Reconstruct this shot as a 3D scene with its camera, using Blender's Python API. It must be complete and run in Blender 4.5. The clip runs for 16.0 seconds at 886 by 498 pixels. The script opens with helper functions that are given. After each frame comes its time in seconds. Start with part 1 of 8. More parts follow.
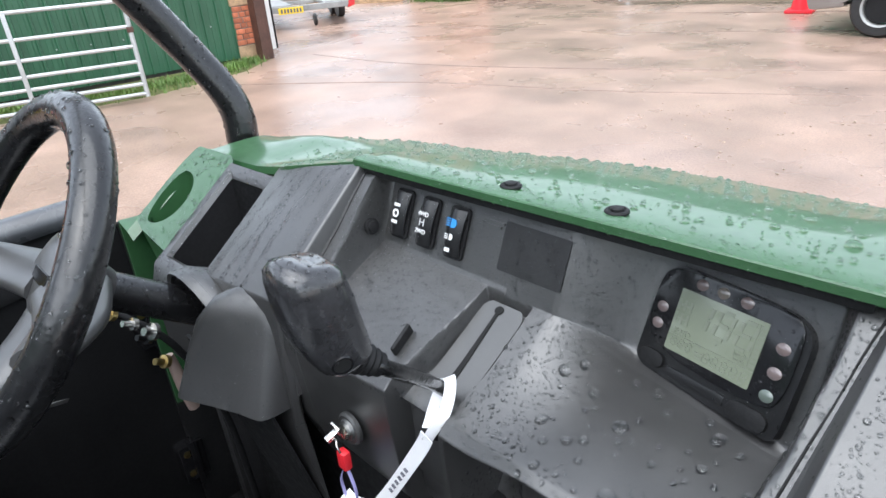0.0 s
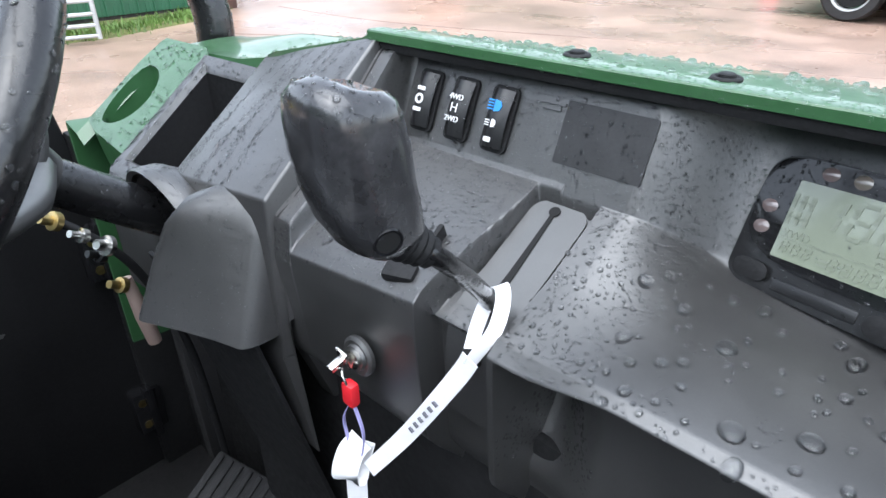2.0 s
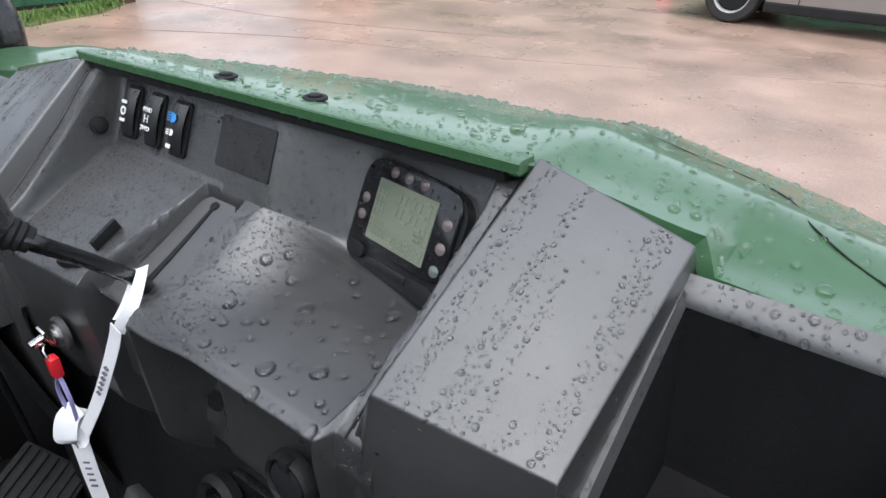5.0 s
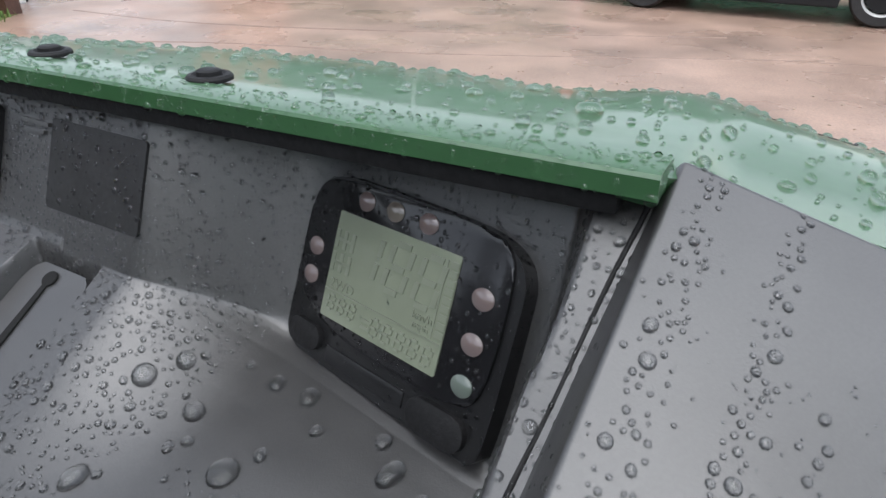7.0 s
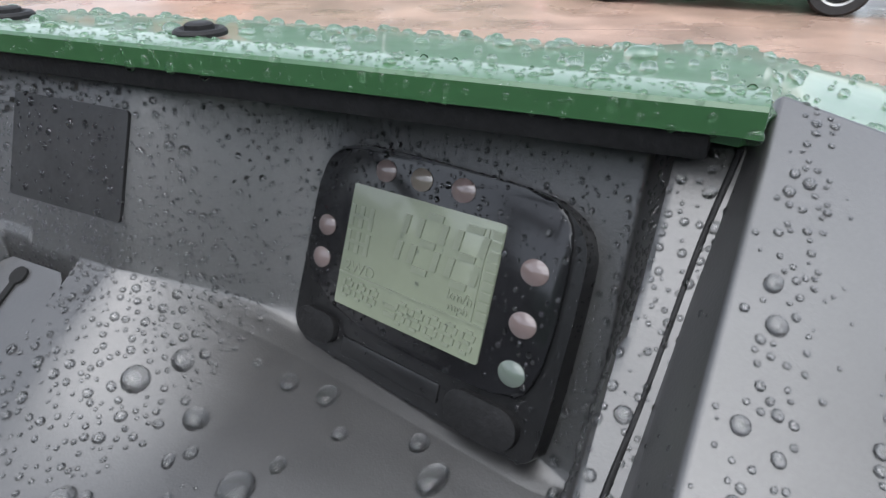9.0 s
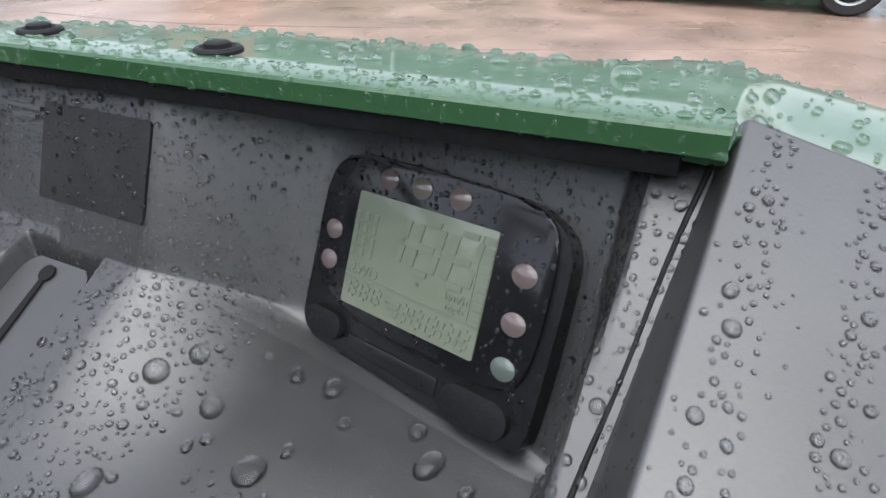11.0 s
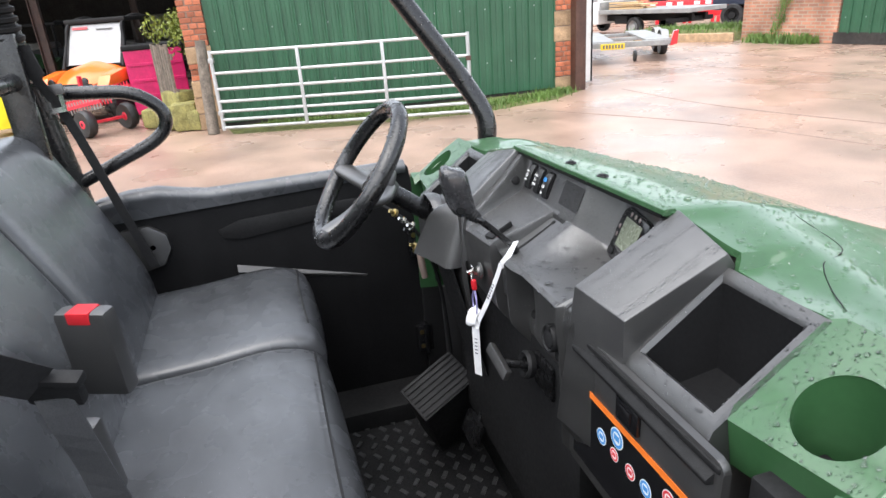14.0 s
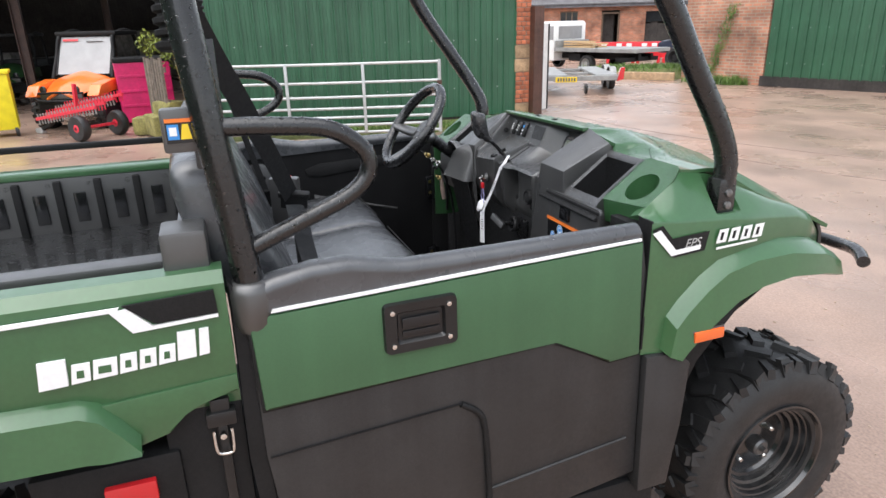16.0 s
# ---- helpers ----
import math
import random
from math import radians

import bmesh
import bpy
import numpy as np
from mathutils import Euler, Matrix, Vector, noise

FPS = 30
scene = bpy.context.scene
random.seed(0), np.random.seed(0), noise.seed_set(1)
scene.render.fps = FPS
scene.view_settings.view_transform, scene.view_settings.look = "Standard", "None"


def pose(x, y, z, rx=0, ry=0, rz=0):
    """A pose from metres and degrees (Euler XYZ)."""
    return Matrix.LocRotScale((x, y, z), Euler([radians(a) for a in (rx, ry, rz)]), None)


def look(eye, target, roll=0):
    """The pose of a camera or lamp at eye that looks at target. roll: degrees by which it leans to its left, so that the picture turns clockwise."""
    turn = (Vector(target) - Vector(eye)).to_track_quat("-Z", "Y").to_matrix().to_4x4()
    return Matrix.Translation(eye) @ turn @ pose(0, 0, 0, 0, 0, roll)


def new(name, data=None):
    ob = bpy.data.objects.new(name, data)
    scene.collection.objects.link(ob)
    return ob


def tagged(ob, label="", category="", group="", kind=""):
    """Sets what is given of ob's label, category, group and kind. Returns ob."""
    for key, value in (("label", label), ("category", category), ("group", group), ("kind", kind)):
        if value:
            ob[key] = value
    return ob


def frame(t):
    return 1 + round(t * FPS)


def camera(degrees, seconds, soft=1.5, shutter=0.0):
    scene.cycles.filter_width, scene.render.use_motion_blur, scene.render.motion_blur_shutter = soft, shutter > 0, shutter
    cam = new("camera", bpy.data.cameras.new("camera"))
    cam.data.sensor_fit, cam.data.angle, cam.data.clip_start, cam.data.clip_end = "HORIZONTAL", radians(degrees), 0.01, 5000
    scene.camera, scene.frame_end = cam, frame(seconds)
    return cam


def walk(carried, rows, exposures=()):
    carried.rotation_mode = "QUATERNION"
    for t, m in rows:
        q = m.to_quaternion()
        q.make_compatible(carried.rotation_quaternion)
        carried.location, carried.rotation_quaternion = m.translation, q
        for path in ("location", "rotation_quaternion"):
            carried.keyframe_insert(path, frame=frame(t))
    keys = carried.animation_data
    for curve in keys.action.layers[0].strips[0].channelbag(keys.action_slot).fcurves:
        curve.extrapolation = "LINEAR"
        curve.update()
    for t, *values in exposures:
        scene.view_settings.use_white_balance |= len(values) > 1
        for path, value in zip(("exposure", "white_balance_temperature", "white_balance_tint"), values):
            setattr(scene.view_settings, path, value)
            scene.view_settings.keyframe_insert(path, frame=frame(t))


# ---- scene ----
from mathutils.bvhtree import BVHTree
cam = camera(69.8, 16.0)
PATH = [
    (0, (0.366, -0.082, 1.523), (-0.95, 1.133, 0.632), -4.4),
    (0.5, (0.291, -0.06, 1.475), (-0.967, 1.233, 0.612), -3.0),
    (1, (0.255, -0.045, 1.453), (-0.962, 1.314, 0.634), -2.9),
    (1.5, (0.26, -0.054, 1.444), (-0.94, 1.312, 0.61), -1.3),
    (2, (0.269, -0.076, 1.421), (-0.927, 1.194, 0.444), -0.4),
    (2.5, (0.282, -0.1, 1.399), (-0.896, 1.094, 0.309), 1.4),
    (3, (0.319, -0.133, 1.413), (-0.937, 0.919, 0.266), 0.2),
    (3.5, (0.39, -0.096, 1.446), (-0.818, 1.077, 0.367), 0.2),
    (4, (0.484, -0.06, 1.464), (-0.647, 1.203, 0.403), -0.1),
    (4.2, (0.528, -0.055, 1.48), (-0.562, 1.256, 0.434), 0.6),
    (6.3, (0.362, 0.113, 1.4), (-0.563, 1.599, 0.432), 0.8),
    (6.5, (0.349, 0.126, 1.393), (-0.513, 1.633, 0.401), 1.1),
    (7, (0.347, 0.133, 1.392), (-0.502, 1.652, 0.405), 0.1),
    (7.5, (0.334, 0.141, 1.378), (-0.442, 1.696, 0.388), 0.5),
    (8, (0.321, 0.14, 1.374), (-0.41, 1.706, 0.368), -0.7),
    (8.5, (0.316, 0.137, 1.372), (-0.429, 1.7, 0.371), -0.2),
    (9, (0.316, 0.142, 1.368), (-0.455, 1.7, 0.379), -0.6),
    (9.2, (0.314, 0.141, 1.368), (-0.441, 1.704, 0.375), -0.4),
    (11.3, (0.332, 0.126, 1.385), (-0.48, 1.657, 0.386), -0.6),
    (11.5, (0.347, 0.104, 1.405), (-0.569, 1.543, 0.36), -2.3),
    (12, (0.391, 0.035, 1.425), (-0.888, 1.212, 0.435), -0.8),
    (12.5, (0.478, -0.043, 1.457), (-0.943, 0.833, 0.355), -1.3),
    (13, (0.644, -0.125, 1.493), (-0.93, 0.623, 0.512), -3.0),
    (13.5, (0.809, -0.182, 1.577), (-0.906, 0.434, 0.752), -4.4),
    (14, (1.022, -0.198, 1.615), (-0.771, 0.283, 0.871), -4.3),
    (14.5, (1.25, -0.312, 1.639), (-0.559, 0.197, 0.957), -5.3),
    (15, (1.469, -0.438, 1.65), (-0.307, 0.181, 0.968), -4.2),
    (15.5, (1.705, -0.536, 1.621), (-0.083, 0.062, 0.956), -2.2),
    (16, (1.911, -0.697, 1.614), (0.134, -0.067, 0.947), -1.4),
]

# ---- light ----
EXPOSURES = [(0, 1.6, 6150, 8), (1.5, 1.65, 6100, 8), (2.5, 2.2, 5950, 8), (3, 2.3, 5950, 8), (3.5, 2.25, 5950, 8), (4, 1.85, 6100, 9), (6.5, 1.1, 6300, 10), (7.5, 1.15, 6300, 10), (9, 1.4, 6300, 10), (11.5, 1.25, 6300, 10), (12.0, 1.25, 6300, 10), (12.5, 0.95, 6300, 10), (13, 1.62, 6400, 10), (13.5, 1.75, 6500, 10), (14.5, 1.62, 6500, 10), (15, 1.38, 6500, 10), (16, 1.25, 6500, 10)]
walk(cam, [(t, look(eye, target, roll)) for t, eye, target, roll in PATH], EXPOSURES)

SUN_ELEVATION, SUN_TURN = radians(68), radians(150)
world = bpy.data.worlds.new("overcast_sky")
scene.world = world
world.use_nodes = True
wn, wl = world.node_tree.nodes, world.node_tree.links
sky = wn.new("ShaderNodeTexSky")
sky.sky_type = "NISHITA"
sky.sun_disc = False
sky.sun_elevation, sky.sun_rotation = SUN_ELEVATION, SUN_TURN
sky.air_density, sky.dust_density, sky.ozone_density = 1.0, 1.6, 1.0
grey = wn.new("ShaderNodeHueSaturation")
grey.inputs["Saturation"].default_value = 0.34
wl.new(sky.outputs[0], grey.inputs["Color"])
wl.new(grey.outputs[0], wn["Background"].inputs["Color"])
wn["Background"].inputs["Strength"].default_value = 0.15
sun = new("sun", bpy.data.lights.new("sun", "SUN"))
sun.data.energy, sun.data.angle, sun.data.color = 1.3, radians(90), (1.0, 0.995, 0.99)
sun_way = Vector((math.sin(SUN_TURN) * math.cos(SUN_ELEVATION), math.cos(SUN_TURN) * math.cos(SUN_ELEVATION), math.sin(SUN_ELEVATION)))
sun.matrix_world = look(sun_way * 50, (0, 0, 0))


# ---- materials ----
def material(name, color, rough=0.5, metal=0.0, grain=0.0, grain_size=0.002, stain=0.0, stain_size=0.2, bump=0.0, bump_size=0.002,
             coat=0.0, wet=0.0, wet_size=0.05, emit=None, emit_power=0.0, pieces=0.0, streak=0.0, coat_rough=0.06):
    """A procedural surface: fine grain and broad stains in the colour, relief, and wet patches that gloss."""
    m = bpy.data.materials.new(name)
    m.use_nodes = True
    n, l = m.node_tree.nodes, m.node_tree.links
    b = n["Principled BSDF"]
    b.inputs["Metallic"].default_value = metal
    b.inputs["Coat Weight"].default_value = coat
    b.inputs["Coat Roughness"].default_value = coat_rough
    co = n.new("ShaderNodeTexCoord")

    def noisy(size, detail=4.0, stretch=None):
        t = n.new("ShaderNodeTexNoise")
        t.inputs["Scale"].default_value = 1.0 / size
        t.inputs["Detail"].default_value = detail
        src = co.outputs["Object"]
        if stretch:
            mp = n.new("ShaderNodeMapping")
            mp.inputs["Scale"].default_value = stretch
            l.new(src, mp.inputs["Vector"])
            src = mp.outputs[0]
        l.new(src, t.inputs["Vector"])
        return t.outputs["Fac"]

    def scaled(sock, lo, hi, a=0.3, c=0.7):
        r = n.new("ShaderNodeMapRange")
        r.inputs["From Min"].default_value, r.inputs["From Max"].default_value = a, c
        r.inputs["To Min"].default_value, r.inputs["To Max"].default_value = lo, hi
        l.new(sock, r.inputs["Value"])
        return r.outputs[0]

    value = None
    for amount, size, stretch in ((grain, grain_size, None), (stain, stain_size, None), (streak, 0.05, (1, 1, 0.06))):
        if amount:
            s = scaled(noisy(size, 5.0, stretch), 1 - amount, 1 + amount)
            if value is None:
                value = s
            else:
                k = n.new("ShaderNodeMath")
                k.operation = "MULTIPLY"
                l.new(value, k.inputs[0]), l.new(s, k.inputs[1])
                value = k.outputs[0]
    if pieces:
        oi = n.new("ShaderNodeObjectInfo")
        s = scaled(oi.outputs["Random"], 1 - pieces, 1 + pieces, 0.0, 1.0)
        if value is None:
            value = s
        else:
            k = n.new("ShaderNodeMath")
            k.operation = "MULTIPLY"
            l.new(value, k.inputs[0]), l.new(s, k.inputs[1])
            value = k.outputs[0]
    if value is not None:
        v = n.new("ShaderNodeVectorMath")
        v.operation = "SCALE"
        v.inputs[0].default_value = color
        l.new(value, v.inputs["Scale"])
        l.new(v.outputs[0], b.inputs["Base Color"])
    else:
        b.inputs["Base Color"].default_value = (*color, 1)
    if wet:
        l.new(scaled(noisy(wet_size), rough, rough * (1 - wet), 0.3, 0.7), b.inputs["Roughness"])
    else:
        b.inputs["Roughness"].default_value = rough
        if grain:
            l.new(scaled(noisy(max(grain_size * 3, 0.004)), rough * 0.85, min(1, rough * 1.15)), b.inputs["Roughness"])
    if bump:
        bp = n.new("ShaderNodeBump")
        bp.inputs["Strength"].default_value = 0.6
        bp.inputs["Distance"].default_value = bump
        l.new(noisy(bump_size, 3.0), bp.inputs["Height"])
        l.new(bp.outputs[0], b.inputs["Normal"])
    if emit:
        b.inputs["Emission Color"].default_value = (*emit, 1)
        b.inputs["Emission Strength"].default_value = emit_power
    return m


GREEN = material("green_painted_plastic", (0.036, 0.106, 0.040), 0.36, grain=0.05, grain_size=0.01, stain=0.06, stain_size=0.25, coat=0.6, coat_rough=0.09, streak=0.04)
GREEN_DOOR = material("green_moulded_plastic", (0.046, 0.112, 0.052), 0.42, grain=0.05, grain_size=0.004, stain=0.07, stain_size=0.2, bump=0.0003, bump_size=0.0015, streak=0.06)
BLACK = material("black_grained_plastic", (0.0255, 0.025, 0.0245), 0.50, grain=0.16, grain_size=0.0012, stain=0.22, stain_size=0.06, bump=0.00022, bump_size=0.0008, wet=0.30, wet_size=0.035, coat=0.85, coat_rough=0.42, streak=0.22)
BLACK.node_tree.nodes["Principled BSDF"].inputs["Coat IOR"].default_value = 1.8      # a film of rain over smooth plastic
matte = lambda m: m.node_tree.nodes["Principled BSDF"].inputs["Specular IOR Level"]
BLACK_DULL = material("dull_black_plastic", (0.0115, 0.0115, 0.012), 0.6, grain=0.25, grain_size=0.003, stain=0.25, stain_size=0.15, bump=0.0005, bump_size=0.002, streak=0.1)
matte(BLACK_DULL).default_value = 0.25
BLACK_GLOSS = material("glossy_black_plastic", (0.010, 0.010, 0.011), 0.12, stain=0.2, stain_size=0.02)
LABEL = material("dark_film_label", (0.017, 0.017, 0.0175), 0.42, grain=0.15, grain_size=0.002, stain=0.2, stain_size=0.02)
DISPLAY_BLACK = material("satin_black_display_case", (0.010, 0.010, 0.0105), 0.32, grain=0.15, grain_size=0.002, stain=0.15, stain_size=0.03)
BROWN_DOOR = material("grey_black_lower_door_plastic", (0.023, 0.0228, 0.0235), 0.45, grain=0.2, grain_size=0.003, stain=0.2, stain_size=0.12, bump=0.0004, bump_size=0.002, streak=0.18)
# near-black base carries the shade of the footwell and tray wells
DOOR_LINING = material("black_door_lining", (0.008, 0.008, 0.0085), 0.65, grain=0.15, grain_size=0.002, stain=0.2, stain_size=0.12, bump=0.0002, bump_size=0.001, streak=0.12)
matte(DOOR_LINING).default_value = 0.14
VINYL = material("wet_black_vinyl", (0.055, 0.058, 0.063), 0.36, coat=0.7, coat_rough=0.3, grain=0.15, grain_size=0.002, stain=0.25, stain_size=0.1, bump=0.0007, bump_size=0.0015, wet=0.5, wet_size=0.06)
STEEL_BLACK = material("black_powder_coated_steel", (0.008, 0.008, 0.0085), 0.34, coat=0.4, coat_rough=0.18, grain=0.3, grain_size=0.004, stain=0.2, stain_size=0.04, bump=0.0008, bump_size=0.006, wet=0.4, wet_size=0.02)
RUBBER = material("black_tyre_rubber", (0.017, 0.017, 0.0175), 0.48, grain=0.3, grain_size=0.006, stain=0.3, stain_size=0.06, bump=0.0008, bump_size=0.004)
CHROME = material("bright_metal", (0.7, 0.69, 0.66), 0.22, metal=1.0, grain=0.1, grain_size=0.01)
WHITE = material("white_film", (0.82, 0.82, 0.82), 0.35, grain=0.04, grain_size=0.01)
PAPER = material("white_paper_tag", (0.80, 0.80, 0.81), 0.6, stain=0.05, stain_size=0.03)
INK = material("grey_black_ink", (0.10, 0.10, 0.12), 0.6)
ORANGE = material("orange_film", (0.85, 0.20, 0.03), 0.4)
AMBER = material("amber_reflector", (0.75, 0.13, 0.02), 0.2, bump=0.0008, bump_size=0.004, coat=0.6)
RED = material("red_plastic", (0.62, 0.02, 0.03), 0.35)
REDLENS = material("red_lens", (0.55, 0.015, 0.02), 0.15, coat=0.5)
BLUE = material("blue_film", (0.04, 0.25, 0.62), 0.4)
YELLOW = material("yellow_film", (0.85, 0.60, 0.03), 0.4)
LILAC = material("lilac_card", (0.45, 0.42, 0.75), 0.5)
BRASS = material("brass_cable_end", (0.55, 0.42, 0.18), 0.35, metal=1.0, stain=0.3, stain_size=0.01)
LCD = material("grey_green_display", (0.20, 0.225, 0.165), 0.22, stain=0.12, stain_size=0.03, coat=0.8, coat_rough=0.05)
LCD_INK = material("display_segments", (0.170, 0.191, 0.142), 0.3)
LAMP_RED = material("unlit_red_lamp", (0.15, 0.115, 0.11), 0.12, coat=1.0)
LAMP_AMBER = material("unlit_amber_lamp", (0.15, 0.13, 0.11), 0.12, coat=1.0)
LAMP_GREEN = material("unlit_green_lamp", (0.11, 0.135, 0.115), 0.12, coat=1.0)
GALV = material("galvanised_steel", (0.47, 0.48, 0.48), 0.45, metal=0.35, grain=0.1, grain_size=0.01, stain=0.12, stain_size=0.2)


def glassy(name, color, rough=0.0, ior=1.33):
    m = bpy.data.materials.new(name)
    m.use_nodes = True
    b = m.node_tree.nodes["Principled BSDF"]
    b.inputs["Base Color"].default_value = (*color, 1)
    b.inputs["Transmission Weight"].default_value = 1.0
    b.inputs["Roughness"].default_value = rough
    b.inputs["IOR"].default_value = ior
    return m


# grey tint puts the darkness under the beads into the water's colour
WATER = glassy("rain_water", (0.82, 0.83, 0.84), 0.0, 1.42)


# ---- builders ----
def part(name, bm, mat, parent=None, label="", smooth=0.0, category="", kind="", group=""):
    """Links a bmesh as one mesh object under a thing or a part. smooth: degrees under which edges are shaded round."""
    me = bpy.data.meshes.new(name)
    bmesh.ops.recalc_face_normals(bm, faces=bm.faces)
    if smooth:
        for fc in bm.faces:
            fc.smooth = True
        for e in bm.edges:
            e.smooth = not (len(e.link_faces) == 2 and e.calc_face_angle(0.0) > radians(smooth))
    bm.to_mesh(me)
    bm.free()
    me.materials.append(mat)
    ob = new(name, me)
    ob.parent = parent
    return tagged(ob, label, category, group, kind)


def thing(name, label, category, at=(0, 0, 0), turn=0, group="", kind=""):
    ob = new(name)
    ob.matrix_world = pose(*at, 0, 0, turn)
    ob.empty_display_size = 0.1
    return tagged(ob, label, category, group, kind)


def box(bm, lo, hi, bevel=0.0, m=None, seg=2):
    v = bmesh.ops.create_cube(bm, size=1.0)["verts"]
    c, s = [(a + b) / 2 for a, b in zip(lo, hi)], [abs(b - a) for a, b in zip(lo, hi)]
    bmesh.ops.transform(bm, matrix=(m or Matrix()) @ Matrix.Translation(c) @ Matrix.Diagonal((*s, 1)), verts=v)
    if bevel:
        edges = list({e for w in v for e in w.link_edges})
        bmesh.ops.bevel(bm, geom=edges, offset=bevel, segments=seg, profile=0.6, affect="EDGES", clamp_overlap=True)
    return bm


def boxes(*specs, bevel=0.0, m=None):
    bm = bmesh.new()
    for lo, hi in specs:
        box(bm, lo, hi, bevel, m)
    return bm


def smooth_path(pts, n=8):
    """A rounded line through the points."""
    p = [Vector(q) for q in pts]
    out = []
    for i in range(len(p) - 1):
        a, b, c, d = p[max(i - 1, 0)], p[i], p[i + 1], p[min(i + 2, len(p) - 1)]
        for k in range(n):
            t = k / n
            out.append(0.5 * ((2 * b) + (c - a) * t + (2 * a - 5 * b + 4 * c - d) * t * t + (3 * b - a - 3 * c + d) * t ** 3))
    out.append(p[-1])
    return out


def tube(bm, pts, r, n=14, round_off=8, flat=1.0, closed=False):
    """A round bar (flat under 1: a strap) swept along the points; r may be a list."""
    path = smooth_path(pts, round_off) if round_off else [Vector(q) for q in pts]
    rs = r if isinstance(r, (list, tuple)) else [r] * len(path)
    if len(rs) != len(path):
        rs = list(np.interp(np.linspace(0, 1, len(path)), np.linspace(0, 1, len(rs)), rs))
    side, rings = None, []
    for i, q in enumerate(path):
        way = (path[min(i + 1, len(path) - 1)] - path[max(i - 1, 0)])
        if closed:
            way = path[(i + 1) % len(path)] - path[i - 1]
        way.normalize()
        if side is None:
            side = way.orthogonal().normalized() if flat == 1.0 else way.cross(Vector((0, 0, 1))).normalized()
            if side.length < 0.1:
                side = way.orthogonal().normalized()
        side = (side - way * side.dot(way)).normalized()
        up = way.cross(side)
        rings.append([bm.verts.new(q + (side * math.cos(a) + up * math.sin(a) * flat) * rs[i]) for a in (2 * math.pi * k / n for k in range(n))])
    count = len(rings)
    for i in range(count if closed else count - 1):
        a, b = rings[i], rings[(i + 1) % count]
        for k in range(n):
            bm.faces.new((a[k], a[(k + 1) % n], b[(k + 1) % n], b[k]))
    if not closed:
        bm.faces.new(rings[0][::-1]), bm.faces.new(rings[-1])
    return bm


def lathe(bm, profile, m=None, n=32, caps=True):
    """Turns rows of (radius, height) about z."""
    m = m or Matrix()
    rings = [[bm.verts.new(m @ Vector((r * math.cos(2 * math.pi * k / n), r * math.sin(2 * math.pi * k / n), h))) for k in range(n)] for r, h in profile]
    for a, b in zip(rings, rings[1:]):
        for k in range(n):
            bm.faces.new((a[k], a[(k + 1) % n], b[(k + 1) % n], b[k]))
    if caps:
        bm.faces.new(rings[0][::-1]), bm.faces.new(rings[-1])
    return bm


def prism(bm, outline, lo, hi, axis="x", bevel=0.0, m=None):
    """A flat outline pushed from lo to hi along an axis; the outline's two numbers are the other axes in order."""
    def spot(p, d):
        q = {"x": (d, p[0], p[1]), "y": (p[0], d, p[1]), "z": (p[0], p[1], d)}[axis]
        return (m or Matrix()) @ Vector(q)
    a, b = [bm.verts.new(spot(p, lo)) for p in outline], [bm.verts.new(spot(p, hi)) for p in outline]
    k = len(outline)
    faces = [bm.faces.new(a[::-1]), bm.faces.new(b)] + [bm.faces.new((a[i], a[(i + 1) % k], b[(i + 1) % k], b[i])) for i in range(k)]
    if bevel:
        bmesh.ops.bevel(bm, geom=list({e for f in faces for e in f.edges}), offset=bevel, segments=2, profile=0.6, affect="EDGES", clamp_overlap=True)
    return bm


def sheet(bm, rows, thick=0.0):
    """A skin through rows of points; thick: its depth, pushed against the normals."""
    g = [[bm.verts.new(p) for p in row] for row in rows]
    faces = [bm.faces.new((g[i][j], g[i][j + 1], g[i + 1][j + 1], g[i + 1][j])) for i in range(len(g) - 1) for j in range(len(g[0]) - 1)]
    if thick:
        bmesh.ops.recalc_face_normals(bm, faces=faces)
        bmesh.ops.solidify(bm, geom=faces, thickness=thick)
    return bm


def rounded(w, h, r, n=5):
    """The outline of a rounded rectangle about the middle."""
    out = []
    for cx, cy, a0 in ((w / 2 - r, h / 2 - r, 0), (-w / 2 + r, h / 2 - r, 90), (-w / 2 + r, -h / 2 + r, 180), (w / 2 - r, -h / 2 + r, 270)):
        out += [(cx + r * math.cos(radians(a0 + 90 * k / n)), cy + r * math.sin(radians(a0 + 90 * k / n))) for k in range(n + 1)]
    return out


def frame_of(origin, right, up):
    """A pose whose x is right, whose y is up along a face, and whose z stands out of it."""
    x = Vector(right).normalized()
    y = Vector(up) - x * Vector(up).dot(x)
    y.normalize()
    z = x.cross(y)
    return Matrix((( x[0], y[0], z[0], origin[0]), (x[1], y[1], z[1], origin[1]), (x[2], y[2], z[2], origin[2]), (0, 0, 0, 1)))


def text_mesh(words, size, m, depth=0.0004, shear=0.0):
    cu = bpy.data.curves.new("words", "FONT")
    cu.body, cu.size, cu.extrude, cu.shear = words, size, depth, shear
    cu.align_x, cu.align_y = "CENTER", "CENTER"
    ob = bpy.data.objects.new("words", cu)
    scene.collection.objects.link(ob)
    me = bpy.data.meshes.new_from_object(ob.evaluated_get(bpy.context.evaluated_depsgraph_get()))
    bm = bmesh.new()
    bm.from_mesh(me)
    bpy.data.objects.remove(ob)
    bpy.data.curves.remove(cu)
    bpy.data.meshes.remove(me)
    bmesh.ops.transform(bm, matrix=m, verts=bm.verts)
    return bm


def lerp(a, b, t):
    return a + (b - a) * t


def ease(x, a, b):
    t = min(1, max(0, (x - a) / (b - a)))
    return t * t * (3 - 2 * t)


